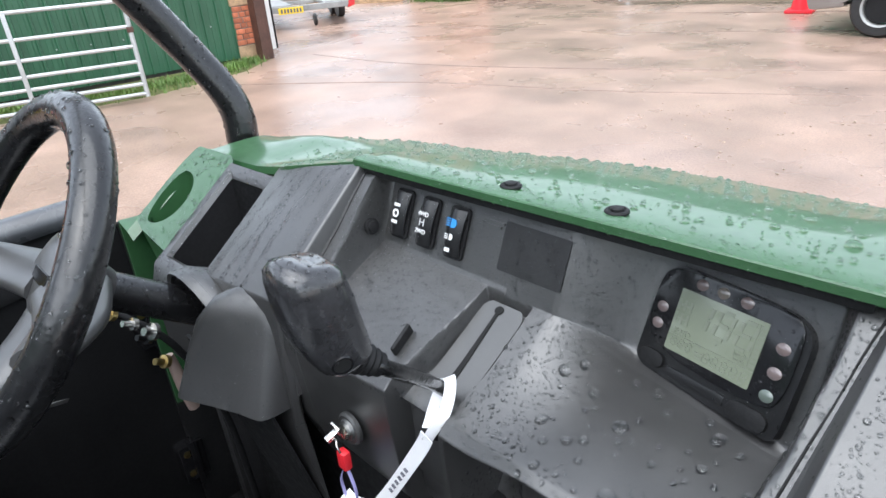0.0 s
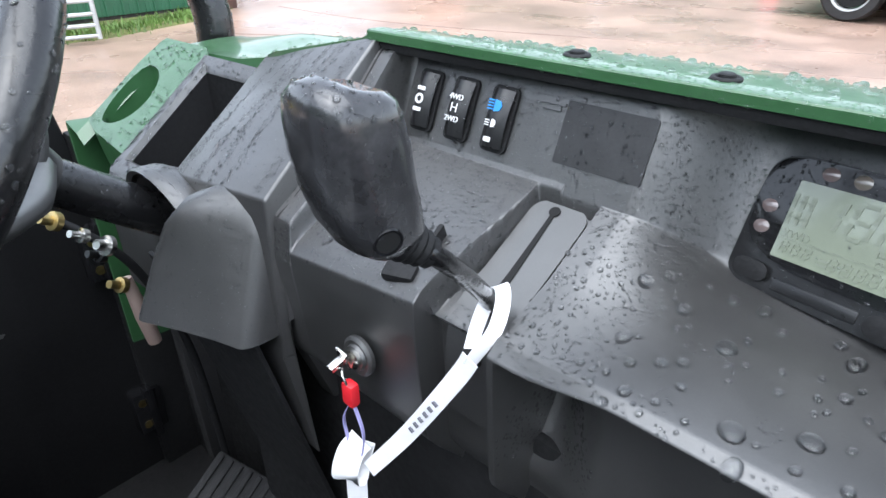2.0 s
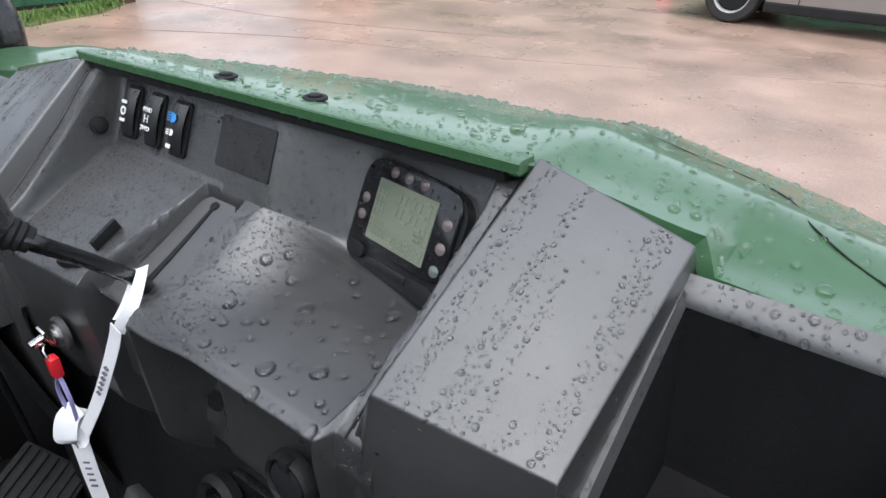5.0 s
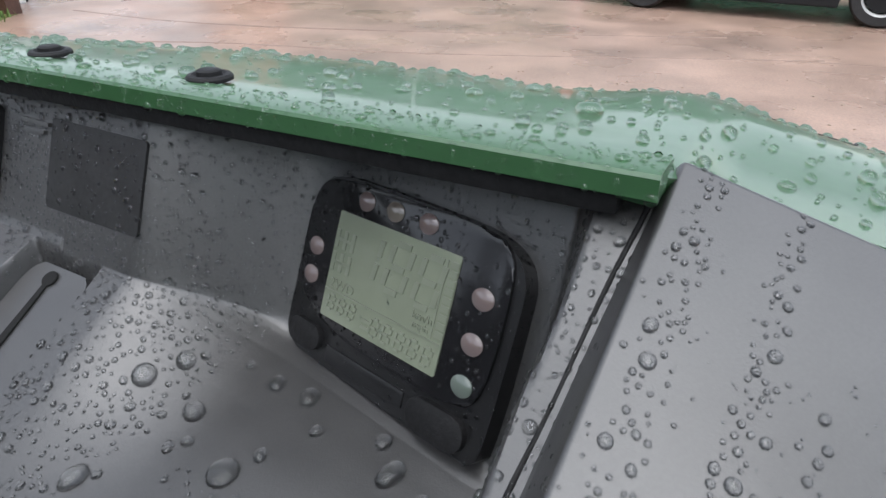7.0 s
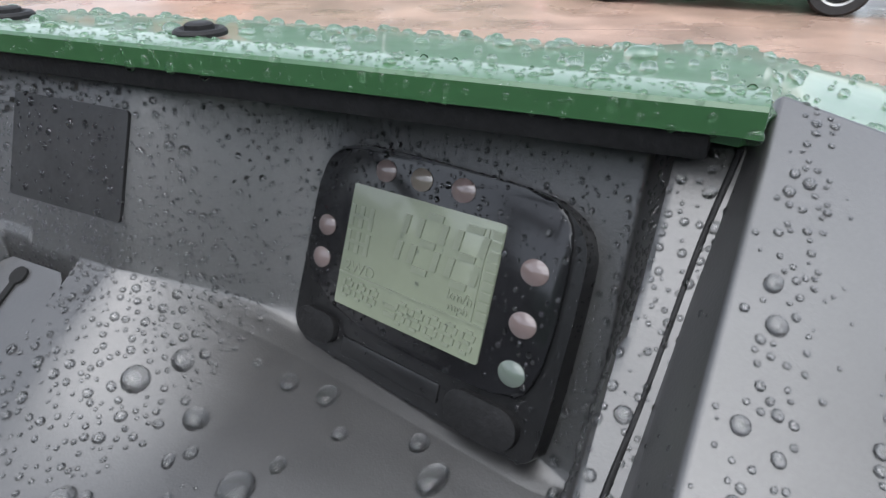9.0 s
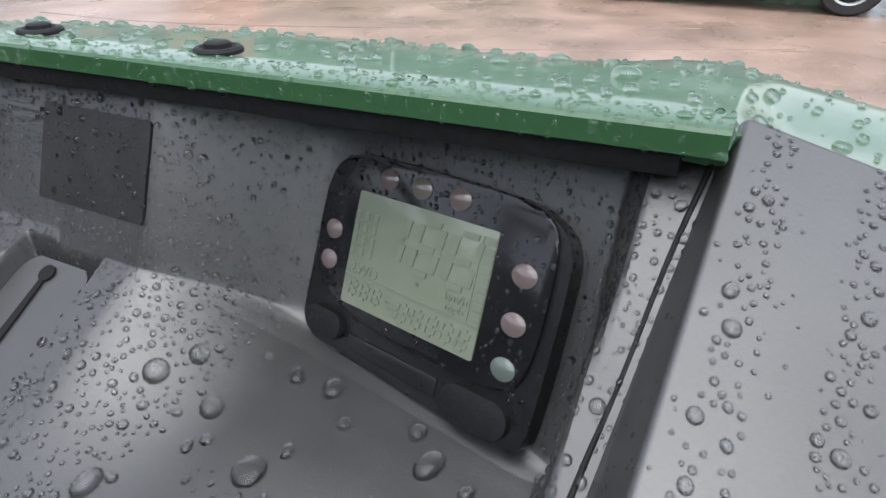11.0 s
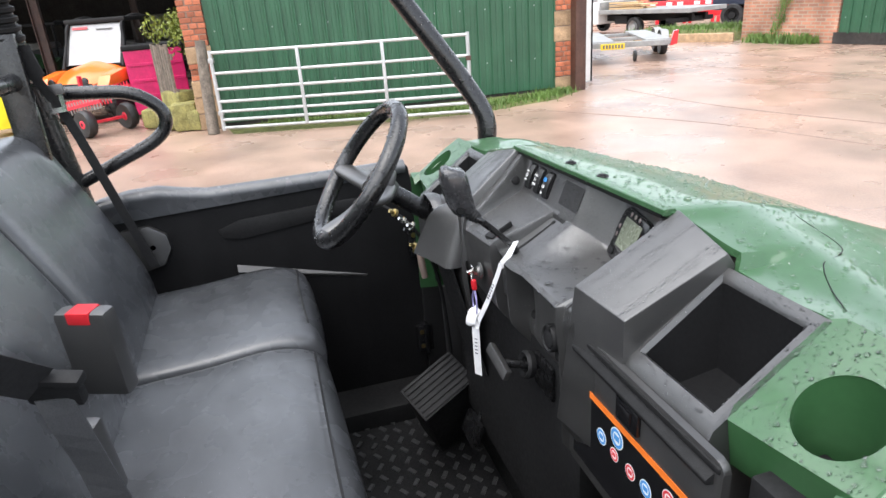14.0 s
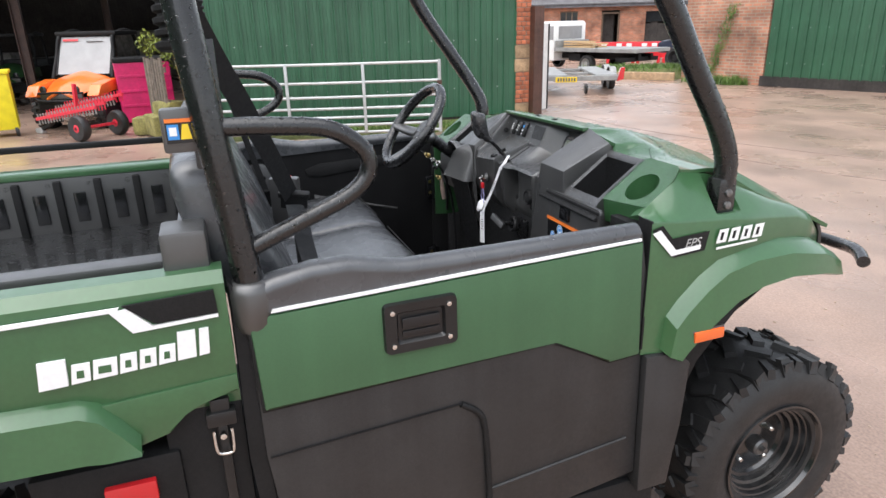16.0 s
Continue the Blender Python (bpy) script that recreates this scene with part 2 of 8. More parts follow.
# ---- the utility vehicle ----
utv = thing("utility_vehicle", "rain-wet green and black utility vehicle with an open cab", "utility vehicle")

# hood: one pressed skin, domed across and falling to the nose
LEFT_DOWN = 0.016
LEFT_IN = 0.130          # the driver's side of the dash stands this much nearer the middle


def skew(bm):
    """The driver's side of the dash lies a little further back."""
    for v in bm.verts:
        v.co.y += 0.05 * (min(v.co.x, 0.45) - 0.35)
    return bm


def hood_a(x):
    return x if x > 0 else -x + LEFT_IN * ease(-x, 0.12, 0.5)


def hood_z(x, y):
    along = np.interp(y, (0.27, 0.33, 0.39, 0.45, 0.60, 0.75, 0.88, 0.95), (1.3225, 1.3215, 1.3145, 1.303, 1.259, 1.203, 1.137, 1.08))
    a = hood_a(x)
    drop = 0.022 * ease(-x, -0.10, 0.30) * ease(y, 0.33, 0.45) + 0.045 * ease(y, 0.40, 0.64) * ease(a, 0.46, 0.72)
    if x < 0:
        # behind the driver's hump and tray the rear edge sits on their rims, then the skin swells up
        seat = np.interp(x, (-0.57, -0.40, -0.335, -0.30, -0.168, -0.150, 0.0), (0.068, 0.0615, 0.050, 0.038, 0.0085, 0.0, 0.0))
        swell = 1 - ease(y, 0.34, 0.47)
        drop += seat * swell + (0.009 * ease(-x, 0.16, 0.40) + 0.016 * ease(-x, 0.42, 0.57)) * (1 - swell)
        return along - drop
    drop += 0.036 * ease(a, 0.29, 0.56) + 0.010 * ease(x, 0.315, 0.34) * (1 - ease(y, 0.36, 0.44))
    drop += np.interp(x, (0.424, 0.436, 0.56), (0.0, 0.016, 0.0)) * (1 - ease(y, 0.345, 0.43))
    crease = 0.007 * math.exp(-((a - 0.30) / 0.035) ** 2) * ease(y, 0.34, 0.5)
    return along - drop * ease(y, 0.22, 0.33) + crease


def hood_back(x):
    """Where the hood's rear edge runs."""
    return 0.3125 + (0.022 * ease(x, 0.318, 0.332) + 0.006 * ease(x, 0.40, 0.43) - 0.014 * ease(x, 0.424, 0.438) if x > 0 else 0.004 * ease(-x, 0.160, 0.175) + 0.022 * ease(-x, 0.31, 0.34))


def hood_front(x):
    return 0.95 - 0.10 * ease(hood_a(x), 0.35, 0.7)


bm = bmesh.new()
xs = sorted(list(np.linspace(-0.70 + LEFT_IN, 0.702, 71)) + [0.318, 0.322, 0.328, 0.332, 0.424, 0.430, 0.436, 0.440, -0.160, -0.165, -0.170, -0.175])
rows = []
for k in range(40):
    t = (k / 39) ** 1.3
    rows.append([(x, lerp(hood_back(x), hood_front(x), t), hood_z(x, lerp(hood_back(x), hood_front(x), t))) for x in xs])
sheet(bm, rows, 0.010)
hood = part("hood", skew(bm), GREEN, utv, "glossy green plastic hood beaded with rain", smooth=40)
bm = bmesh.new()
lip = [(0.3062, 1.3148), (0.3049, 1.3154), (0.3045, 1.3222), (0.3053, 1.3234), (0.3085, 1.3239), (0.3220, 1.3232), (0.3220, 1.3148)]
rows = [[(x, y, z) for y, z in lip + lip[:1]] for x in np.linspace(-0.150, 0.3205, 12)]
sheet(bm, rows)
bm.faces.new([bm.verts.new(q) for q in rows[0][:-1]]), bm.faces.new([bm.verts.new(q) for q in rows[-1][:-1]])
bmesh.ops.remove_doubles(bm, verts=bm.verts, dist=1e-6)
part("hood_lip", skew(bm), GREEN, hood, "square-edged rear lip of the hood", smooth=35)
bm = bmesh.new()
box(bm, (-0.148, 0.3085, 1.3070), (0.3090, 0.3300, 1.3149), 0.0012)
part("lip_seal", skew(bm), BLACK_DULL, hood, "black rubber seal under the hood's lip", smooth=40)
for x in (0.031, 0.132):
    bm = bmesh.new()
    m = Matrix.Translation((x, 0.3285, 1.3225))
    lathe(bm, [(0.0015, 0.0), (0.0095, 0.0), (0.0095, 0.0014), (0.0086, 0.0024), (0.0070, 0.0026), (0.0058, 0.0016), (0.0052, 0.0018), (0.0050, 0.0038), (0.0040, 0.0044), (0.001, 0.0044)], m, 24)
    part("push_rivet", skew(bm), BLACK_DULL, hood, "black plastic push rivet", smooth=40)
# seam of the service panel in the hood
bm = bmesh.new()
tube(bm, [(x, y, hood_z(x, y) + 0.0002) for x, y in ((0.30, 0.52), (0.36, 0.513), (0.42, 0.50), (0.45, 0.465), (0.47, 0.42), (0.51, 0.39), (0.56, 0.36))], 0.0007, 6)
part("panel_seam", skew(bm), BLACK_DULL, hood, "dark seam line in the hood")


# corner panels with the round cup wells
def corner(side):
    s = side
    bm = bmesh.new()
    hole = Vector((0.655, 0.262, 0))
    plane = lambda x, y: 1.187 + (y - 0.205) * 0.744
    n = 40
    ring, outer = [], []
    edge = [(0.570, 0.205), (0.728, 0.222), (0.722, 0.30), (0.70, 0.332), (0.570, 0.332)]
    for k in range(n):
        a = 2 * math.pi * k / n
        d = Vector((math.cos(a), math.sin(a)))
        ring.append((0.655 + 0.044 * d.x, 0.262 + 0.036 * d.y))
        # march outwards to the panel's edge
        best = 1.0
        for i in range(len(edge)):
            p, q = Vector(edge[i]), Vector(edge[(i + 1) % len(edge)])
            e = q - p
            den = d.x * e.y - d.y * e.x
            if abs(den) > 1e-9:
                w = p - Vector((0.655, 0.262))
                t, u = (w.x * e.y - w.y * e.x) / den, (w.x * d.y - w.y * d.x) / den
                if t > 0 and -1e-6 <= u <= 1 + 1e-6:
                    best = min(best, t)
        outer.append((0.655 + best * d.x, 0.262 + best * d.y))
    lift = lambda p, d=0.0: (p[0], p[1], plane(*p) - d)
    o = [bm.verts.new(lift(p)) for p in outer]
    r1 = [bm.verts.new(lift(p)) for p in ring]
    r2 = [bm.verts.new((p[0], p[1] + 0.003, plane(*p) - 0.006)) for p in ring]
    r3 = [bm.verts.new((lerp(hole.x, p[0], 0.9), lerp(0.27, p[1], 0.9), 1.115)) for p in ring]
    for a, b in ((o, r1), (r1, r2), (r2, r3)):
        for k in range(n):
            bm.faces.new((a[k], a[(k + 1) % n], b[(k + 1) % n], b[k]))
    bm.faces.new(r3)
    # skirt
    low = [bm.verts.new((p[0], p[1] + 0.01, plane(*p) - 0.06)) for p in outer]
    for k in range(n):
        bm.faces.new((o[k], low[k], low[(k + 1) % n], o[(k + 1) % n]))
    for v in bm.verts:
        if s < 0:
            v.co.x, v.co.z = LEFT_IN - min(v.co.x, 0.66) - 0.45 * max(v.co.x - 0.66, 0.0), v.co.z - LEFT_DOWN
    part("cup_panel", skew(bm), GREEN, utv, "green corner panel with a round cup well", smooth=35)


corner(1), corner(-1)


# moulded console between the two humps: a switch shelf, the lever gate's channel, the display bay and a rim
def console_profile(x):
    r = ease(x, 0.098, 0.172)          # 0: switch shelf, 1: display bay
    fall = 0.116 * (min(x, 0.03) - 0.03)
    shelf = [(0.330, 1.3125), (0.3105, 1.3135), (0.2815, 1.243), (0.2785, 1.239), (0.22, 1.218 + fall * 0.4), (0.166, 1.1985 + fall), (0.1575, 1.191 + fall), (0.158, 1.160), (0.168, 1.06), (0.27, 0.94)]
    mid = [(0.330, 1.3125), (0.3105, 1.3135), (0.2815, 1.243), (0.2785, 1.236), (0.22, 1.2035), (0.170, 1.1865), (0.1600, 1.1775), (0.161, 1.155), (0.168, 1.06), (0.27, 0.94)]
    back = -0.25 * (x - 0.22)
    bay = [(0.360 + back, 1.3105), (0.350 + back, 1.3115), (0.306 + back, 1.207), (0.300 + back, 1.1985), (0.235, 1.1960), (0.1680, 1.1930), (0.1600, 1.1880), (0.160, 1.165), (0.172, 1.055), (0.27, 0.94)]
    rim = [(0.330, 1.3110), (0.3165, 1.3080), (0.290, 1.2862), (0.270, 1.2700), (0.226, 1.2345), (0.192, 1.2070), (0.172, 1.1900), (0.168, 1.165), (0.180, 1.05), (0.27, 0.94)]
    inner = (0.3015, 0.3012, 0.3010, 0.2985, 0.2935, 0.2905, 0.2890, 0.2890, 0.2890, 0.2890)      # where the right rim begins
    left = [(0.330, 1.3115), (0.300, 1.3120), (0.283, 1.3085), (0.263, 1.2880), (0.240, 1.2625), (0.190, 1.2150), (0.164, 1.1970), (0.159, 1.160), (0.168, 1.06), (0.27, 0.94)]
    k = 1 - ease(x, -0.1225, -0.1165)          # 1: the rim beside the driver's hump
    here = shelf if x < 0.05 else mid
    mix = [(lerp(a, c, r), lerp(b, d, r)) for (a, b), (c, d) in zip(here, bay)]
    mix = [(lerp(a, c, k), lerp(b, d, k)) for (a, b), (c, d) in zip(mix, left)]
    steps = [ease(x, q - 0.009, q + 0.001) for q in inner]
    return [(lerp(a, c, e), lerp(b, d, e)) for (a, b), (c, d), e in zip(mix, rim, steps)]


def console_line(x, v):
    p = console_profile(x)
    v = min(max(v, 0.0), len(p) - 1.0)
    i = min(int(v), len(p) - 2)
    return [lerp(p[i][k], p[i + 1][k], v - i) for k in (0, 1)]


def console_spot(x, v):
    """v runs from 0 under the hood to 9 behind the knees."""
    soft = 0.45 * ease(x, 0.10, 0.16) * (1 - 0.7 * ease(x, 0.275, 0.295))     # hollows are rounded out in the bay
    soft = 0.10 + soft * ease(v, 1.3, 2.2) * (1 - ease(v, 4.2, 5.0))
    some = [console_line(x, v + soft * k) for k in (-1, -0.5, 0, 0.5, 1)]
    y, z = (sum(q[k] for q in some) / 5 for k in (0, 1))
    if 2.9 < v < 8.6:                  # the channel of the lever gate, cut deeper towards the front
        near = lerp(0.0215, 0.0300, ease(y, 0.16, 0.272))
        d = ease(x, near, near + 0.0045) * (1 - ease(x, 0.0800, 0.0815)) * (1 - ease(y, 0.2765, 0.2785)) * (1 - ease(v, 8.0, 8.6))
        my, mz = (sum(console_line(0.06, v + 0.1 * k)[j] for k in (-1, 0, 1)) / 3 for j in (0, 1))
        y, z = lerp(y, my + 0.020 * ease(v, 4.6, 6.2), d), lerp(z, mz - 0.010, d)
    if 6.02 < v < 8.8:                 # the open pocket below the shelf's edge
        deep = ease(x, 0.086, 0.092) * (1 - 0.85 * ease(x, 0.097, 0.150)) * (1 - ease(x, 0.262, 0.272))
        y += (0.055 * deep * (1 - ease(v, 7.2, 8.4)) + 0.016 * ease(x, 0.086, 0.092) * (1 - ease(x, 0.270, 0.280))) * ease(v, 6.05, 6.3) * (1 - ease(v, 8.0, 8.8))
    return (x, y, z)


bm = bmesh.new()
cols = sorted(set([round(v, 4) for v in np.linspace(-0.165, 0.318, 100)] + [round(v, 4) for v in np.linspace(0.015, 0.10, 75)] + [round(v, 4) for v in np.linspace(-0.124, -0.115, 8)] + [round(v, 4) for v in np.linspace(0.280, 0.304, 18)]))
vs = sorted(set(list(np.linspace(0, 9, 55)) + list(np.linspace(2, 4, 30)) + list(np.linspace(2.95, 3.2, 14)) + list(np.linspace(5, 8.2, 36))))
sheet(bm, [[console_spot(x, v) for x in cols] for v in vs], 0.003)
console = part("dash_console", bm, BLACK, utv, "black grained plastic centre console wet with rain", smooth=32)


# humps either side of the console: a sloping top, a front and two flanks
def hump(back_in, back_out, front_out, front_in, low_out, low_in, inset, lean=0.0):
    """inset: how far the inner edge rounds down to the gap beside it; lean: how far the foot of that flank stands out."""
    bm = bmesh.new()
    a, b, c, d = (Vector(p) for p in (back_in, back_out, front_out, front_in))
    rows = [[a + Vector((0, 0.05, -0.06)), b + Vector((0, 0.05, -0.06))], [a + Vector((0, 0.025, -0.034)), b + Vector((0, 0.025, -0.034))], [a, b], [d, c], [Vector(low_in), Vector(low_out)]]
    top = [[bm.verts.new(p) for p in r] for r in rows]
    waist = [bm.verts.new(r[0] + (Vector((-inset * 0.3, 0.012, 0)) if i == 4 else Vector((-inset, 0.004, -0.017)))) for i, r in enumerate(rows)]
    foot = [[bm.verts.new((p.x - (lean * (0.3, 0.3, 0.35, 1.0, 0.4)[i] if j == 0 else 0.0), p.y + (0.02 if i == 4 else 0.0), min(p.z - 0.03, 1.10) if i < 4 else 0.93)) for j, p in enumerate(r)] for i, r in enumerate(rows)]
    for i in range(4):
        bm.faces.new((top[i][0], top[i][1], top[i + 1][1], top[i + 1][0]))
        bm.faces.new((top[i][1], top[i + 1][1], foot[i + 1][1], foot[i][1]))
        bm.faces.new((top[i][0], top[i + 1][0], waist[i + 1], waist[i]))
        bm.faces.new((waist[i], waist[i + 1], foot[i + 1][0], foot[i][0]))
    bm.faces.new((top[4][0], top[4][1], foot[4][1], foot[4][0], waist[4]))
    bmesh.ops.recalc_face_normals(bm, faces=bm.faces)
    bmesh.ops.bevel(bm, geom=[e for e in bm.edges if len(e.link_faces) == 2 and e.calc_face_angle(0) > 0.3], offset=0.006, segments=3, profile=0.6, affect="EDGES", clamp_overlap=True)
    bmesh.ops.triangulate(bm, faces=[f for f in bm.faces if len(f.verts) > 4])
    return part("dash_hump", bm, BLACK, utv, "rain-streaked black plastic dash hump", smooth=32)


hump((0.3225, 0.324, 1.3220), (0.424, 0.324, 1.2950), (0.419, 0.186, 1.2280), (0.3165, 0.172, 1.2350), (0.424, 0.184, 1.00), (0.284, 0.160, 1.00), 0.008, 0.050)
hump((-0.142, 0.283, 1.3190), (-0.325, 0.290, 1.2760), (-0.285, 0.150, 1.1980), (-0.145, 0.158, 1.2110), (-0.30, 0.150, 1.06), (-0.140, 0.152, 1.06), -0.004, -0.010)
for way in ([(0.3165, 0.316, 1.3085), (0.3121, 0.293, 1.2890), (0.3085, 0.265, 1.2660), (0.3049, 0.242, 1.2480), (0.2985, 0.195, 1.2105), (0.2955, 0.172, 1.1910)],
            [(-0.1365, 0.286, 1.3120), (-0.1365, 0.263, 1.2885), (-0.1365, 0.240, 1.2630), (-0.1370, 0.190, 1.2155), (-0.138, 0.164, 1.1975)]):
    bm = bmesh.new()
    tube(bm, [(x, y, z - 0.0006) for x, y, z in way], 0.0009, 6)
    part("trim_gap", bm, BLACK_DULL, console, "dark gap beside the dash hump", smooth=60)


# open trays outside the humps
def tray(lo, hi):
    bm = bmesh.new()
    z = lambda y: (1.187 if lo > 0 else 1.187 - LEFT_DOWN) + (y - 0.205) * 0.744
    yf, yb = 0.208, 0.313
    # rim, four sides, floor: drawn as rows round the opening
    def loop(a, b, c, d, zf):
        return [(a, c, zf(c)), (b, c, zf(c)), (b, d, zf(d)), (a, d, zf(d))]
    rings = [loop(lo, hi, 0.180, 0.326, lambda y: 1.02 if y < 0.2 else 1.10), loop(lo, hi, 0.178, 0.326, lambda y: z(y) - 0.025 if y < 0.2 else z(y) - 0.012), loop(lo, hi, 0.190, 0.324, lambda y: z(y)),
             loop(lo + 0.012, hi - 0.016, yf - 0.006, yb + 0.003, z), loop(lo + 0.016, hi - 0.019, yf, yb, lambda y: z(y) - 0.008),
             loop(lo + 0.026, hi - 0.026, yf + 0.016, yb - 0.004, lambda y: 1.128 if y < 0.28 else 1.142)]
    vr = [[bm.verts.new(p) for p in r] for r in rings[:5]]
    for a, b in zip(vr, vr[1:]):
        for k in range(4):
            bm.faces.new((a[k], a[(k + 1) % 4], b[(k + 1) % 4], b[k]))
    bmesh.ops.bevel(bm, geom=[e for e in bm.edges if len(e.link_faces) == 2 and e.calc_face_angle(0) > 0.3], offset=0.004, segments=2, profile=0.6, affect="EDGES", clamp_overlap=True)
    rim = part("dash_tray", skew(bm), BLACK, utv, "open black plastic dash tray holding rainwater", smooth=40)
    # the well is split off in a darker black, for shade inside the tray
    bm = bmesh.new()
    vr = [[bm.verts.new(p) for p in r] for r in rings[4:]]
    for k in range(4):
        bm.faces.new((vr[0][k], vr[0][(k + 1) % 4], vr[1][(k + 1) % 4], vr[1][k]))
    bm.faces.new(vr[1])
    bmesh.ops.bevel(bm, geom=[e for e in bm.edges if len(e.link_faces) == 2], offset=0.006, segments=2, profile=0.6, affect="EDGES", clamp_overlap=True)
    part("tray_well", skew(bm), DOOR_LINING, rim, "dull black well of the tray, darkened for the shade inside", smooth=40)


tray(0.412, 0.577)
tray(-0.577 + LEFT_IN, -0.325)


# rocker switches and the blank in the back panel
back_up = Vector((0, 0.0245, 0.059)).normalized()
back_at = lambda x, h: Vector((x, 0.2815, 1.243)) + back_up * h
for x, marks in ((-0.094, "lock"), (-0.056, "drive"), (-0.0175, "lamp")):
    m = frame_of(back_at(x, 0.031), (1, 0, 0), back_up)
    bm = bmesh.new()
    prism(bm, rounded(0.024, 0.050, 0.005), -0.002, 0.003, "z", m=m)
    base = part("rocker_switch", bm, BLACK_DULL, utv, "black rocker switch with printed symbols", smooth=40)
    bm = bmesh.new()
    sheet(bm, [[tuple(m @ Vector((u, v, 0.0053 + 0.0064 * math.cos(u / 0.0095 * 1.35) - 5.5 * v * v))) for u in np.linspace(-0.0095, 0.0095, 9)] for v in np.linspace(-0.022, 0.022, 13)], 0.006)
    cap = part("rocker", bm, DISPLAY_BLACK, base, smooth=40)
    top = lambda u, v: m @ Matrix.Translation((u, v, 0.0118))
    if marks == "drive":
        part("print", text_mesh("4WD", 0.0062, top(0, 0.008)), WHITE, base, "white printed word")
        part("print", text_mesh("2WD", 0.0062, top(0, -0.009)), WHITE, base, "white printed word")
        part("print", boxes(((-0.0030, -0.0035, 0.0116), (-0.0022, 0.0035, 0.0121)), ((0.0022, -0.0035, 0.0116), (0.0030, 0.0035, 0.0121)), ((-0.003, -0.0004, 0.0116), (0.003, 0.0004, 0.0121)), m=m), WHITE, base)
    elif marks == "lamp":
        part("print", prism(bmesh.new(), [(-0.001, -0.0045), (0.0042, -0.0035), (0.0058, 0), (0.0042, 0.0035), (-0.001, 0.0045)], 0.0114, 0.0121, "z", m=m @ Matrix.Translation((0.0, 0.009, 0))), BLUE, base, "blue headlamp symbol")
        part("print", boxes(*[((-0.007, 0.0055 + k * 0.0022, 0.0114), (-0.002, 0.0065 + k * 0.0022, 0.0121)) for k in range(4)], m=m), BLUE, base)
        part("print", prism(bmesh.new(), [(0.0, -0.003), (0.003, -0.0025), (0.004, 0), (0.003, 0.0025), (0.0, 0.003)], 0.0114, 0.0121, "z", m=m @ Matrix.Translation((0.0, -0.004, 0))), WHITE, base)
        part("print", boxes(*[((-0.006, -0.0064 + k * 0.0018, 0.0114), (-0.002, -0.0056 + k * 0.0018, 0.0121)) for k in range(3)], ((-0.003, -0.018, 0.0114), (0.003, -0.0145, 0.0121)), m=m), WHITE, base)
    else:
        part("print", boxes(((-0.004, 0.007, 0.0114), (0.004, 0.010, 0.0121)), ((-0.004, -0.010, 0.0114), (0.004, -0.007, 0.0121)), m=m), WHITE, base)
        part("print", lathe(bmesh.new(), [(0.0024, 0.0114), (0.0042, 0.0114), (0.0042, 0.0121), (0.0024, 0.0121), (0.0024, 0.0114)], m, 20, caps=False), WHITE, base)
m = frame_of(back_at(0.069, 0.034), (1, 0, 0), back_up)
bm = bmesh.new()
prism(bm, rounded(0.068, 0.044, 0.002), -0.001, 0.0007, "z", m=m)
part("blank_label", bm, LABEL, console, "plain dark label")
m = frame_of(back_at(0.024, 0.050), (1, 0, 0), back_up)
part("moulded_mark", boxes(((-0.009, -0.003, 0.0), (0.007, -0.001, 0.0022)), ((-0.012, 0.001, 0.0), (0.010, 0.003, 0.0022)), m=m), BLACK, console)
# rubber boot on the hump's side wall
bm = bmesh.new()
lathe(bm, [(0.001, 0), (0.0085, 0), (0.0085, 0.003), (0.006, 0.0035), (0.0058, 0.006), (0.001, 0.007)], frame_of((-0.1190, 0.268, 1.2600), (0, 1, 0.1), (-0.15, 0, 1)), 20)
part("rubber_plug", bm, BLACK_DULL, console, smooth=40)

# display unit
def cut_corners(pts, times=2):
    for _ in range(times):
        pts = [q for (a, b), (c, d) in zip(pts, pts[1:] + pts[:1]) for q in ((a * 0.75 + c * 0.25, b * 0.75 + d * 0.25), (a * 0.25 + c * 0.75, b * 0.25 + d * 0.75))]
    return pts


DISP = frame_of((0.2205, 0.3165, 1.2385), (0.966, -0.248, 0.069), (0.06, 0.396, 0.917)) @ Matrix.Diagonal((1.17, 0.97, 1.0, 1))
bm = bmesh.new()
prism(bm, [(x * 0.945, y * 0.95) for x, y in cut_corners([(-0.0500, -0.0425), (0.0480, -0.0465), (0.0540, -0.0450), (0.0570, -0.0400), (0.0585, 0.0250), (0.0570, 0.0350), (0.0520, 0.0425), (0.0440, 0.0470), (0.0300, 0.0495), (-0.0300, 0.0515), (-0.0430, 0.0495), (-0.0505, 0.0445), (-0.0545, 0.0360), (-0.0565, -0.0340), (-0.0550, -0.0400)])], -0.030, 0.0045, "z", bevel=0.0042, m=DISP)
display = part("display_unit", bm, DISPLAY_BLACK, utv, "black instrument display, unlit, with a grey-green screen", smooth=40)
bm = bmesh.new()
prism(bm, cut_corners([(-0.050, -0.022), (0.040, -0.026), (0.0505, -0.016), (0.0510, 0.032), (0.0470, 0.0425), (0.036, 0.0470), (-0.036, 0.0475), (-0.0470, 0.0425), (-0.0510, 0.030)]), 0.003, 0.0062, "z", bevel=0.0012, m=DISP)
part("face_glass", bm, BLACK_GLOSS, display, "glossy dark face", smooth=40)
bm = bmesh.new()
prism(bm, rounded(0.062, 0.050, 0.001), 0.0058, 0.0068, "z", m=DISP @ Matrix.Translation((-0.001, 0.008, 0)))
screen = part("screen", bm, LCD, display, "unlit grey-green screen")


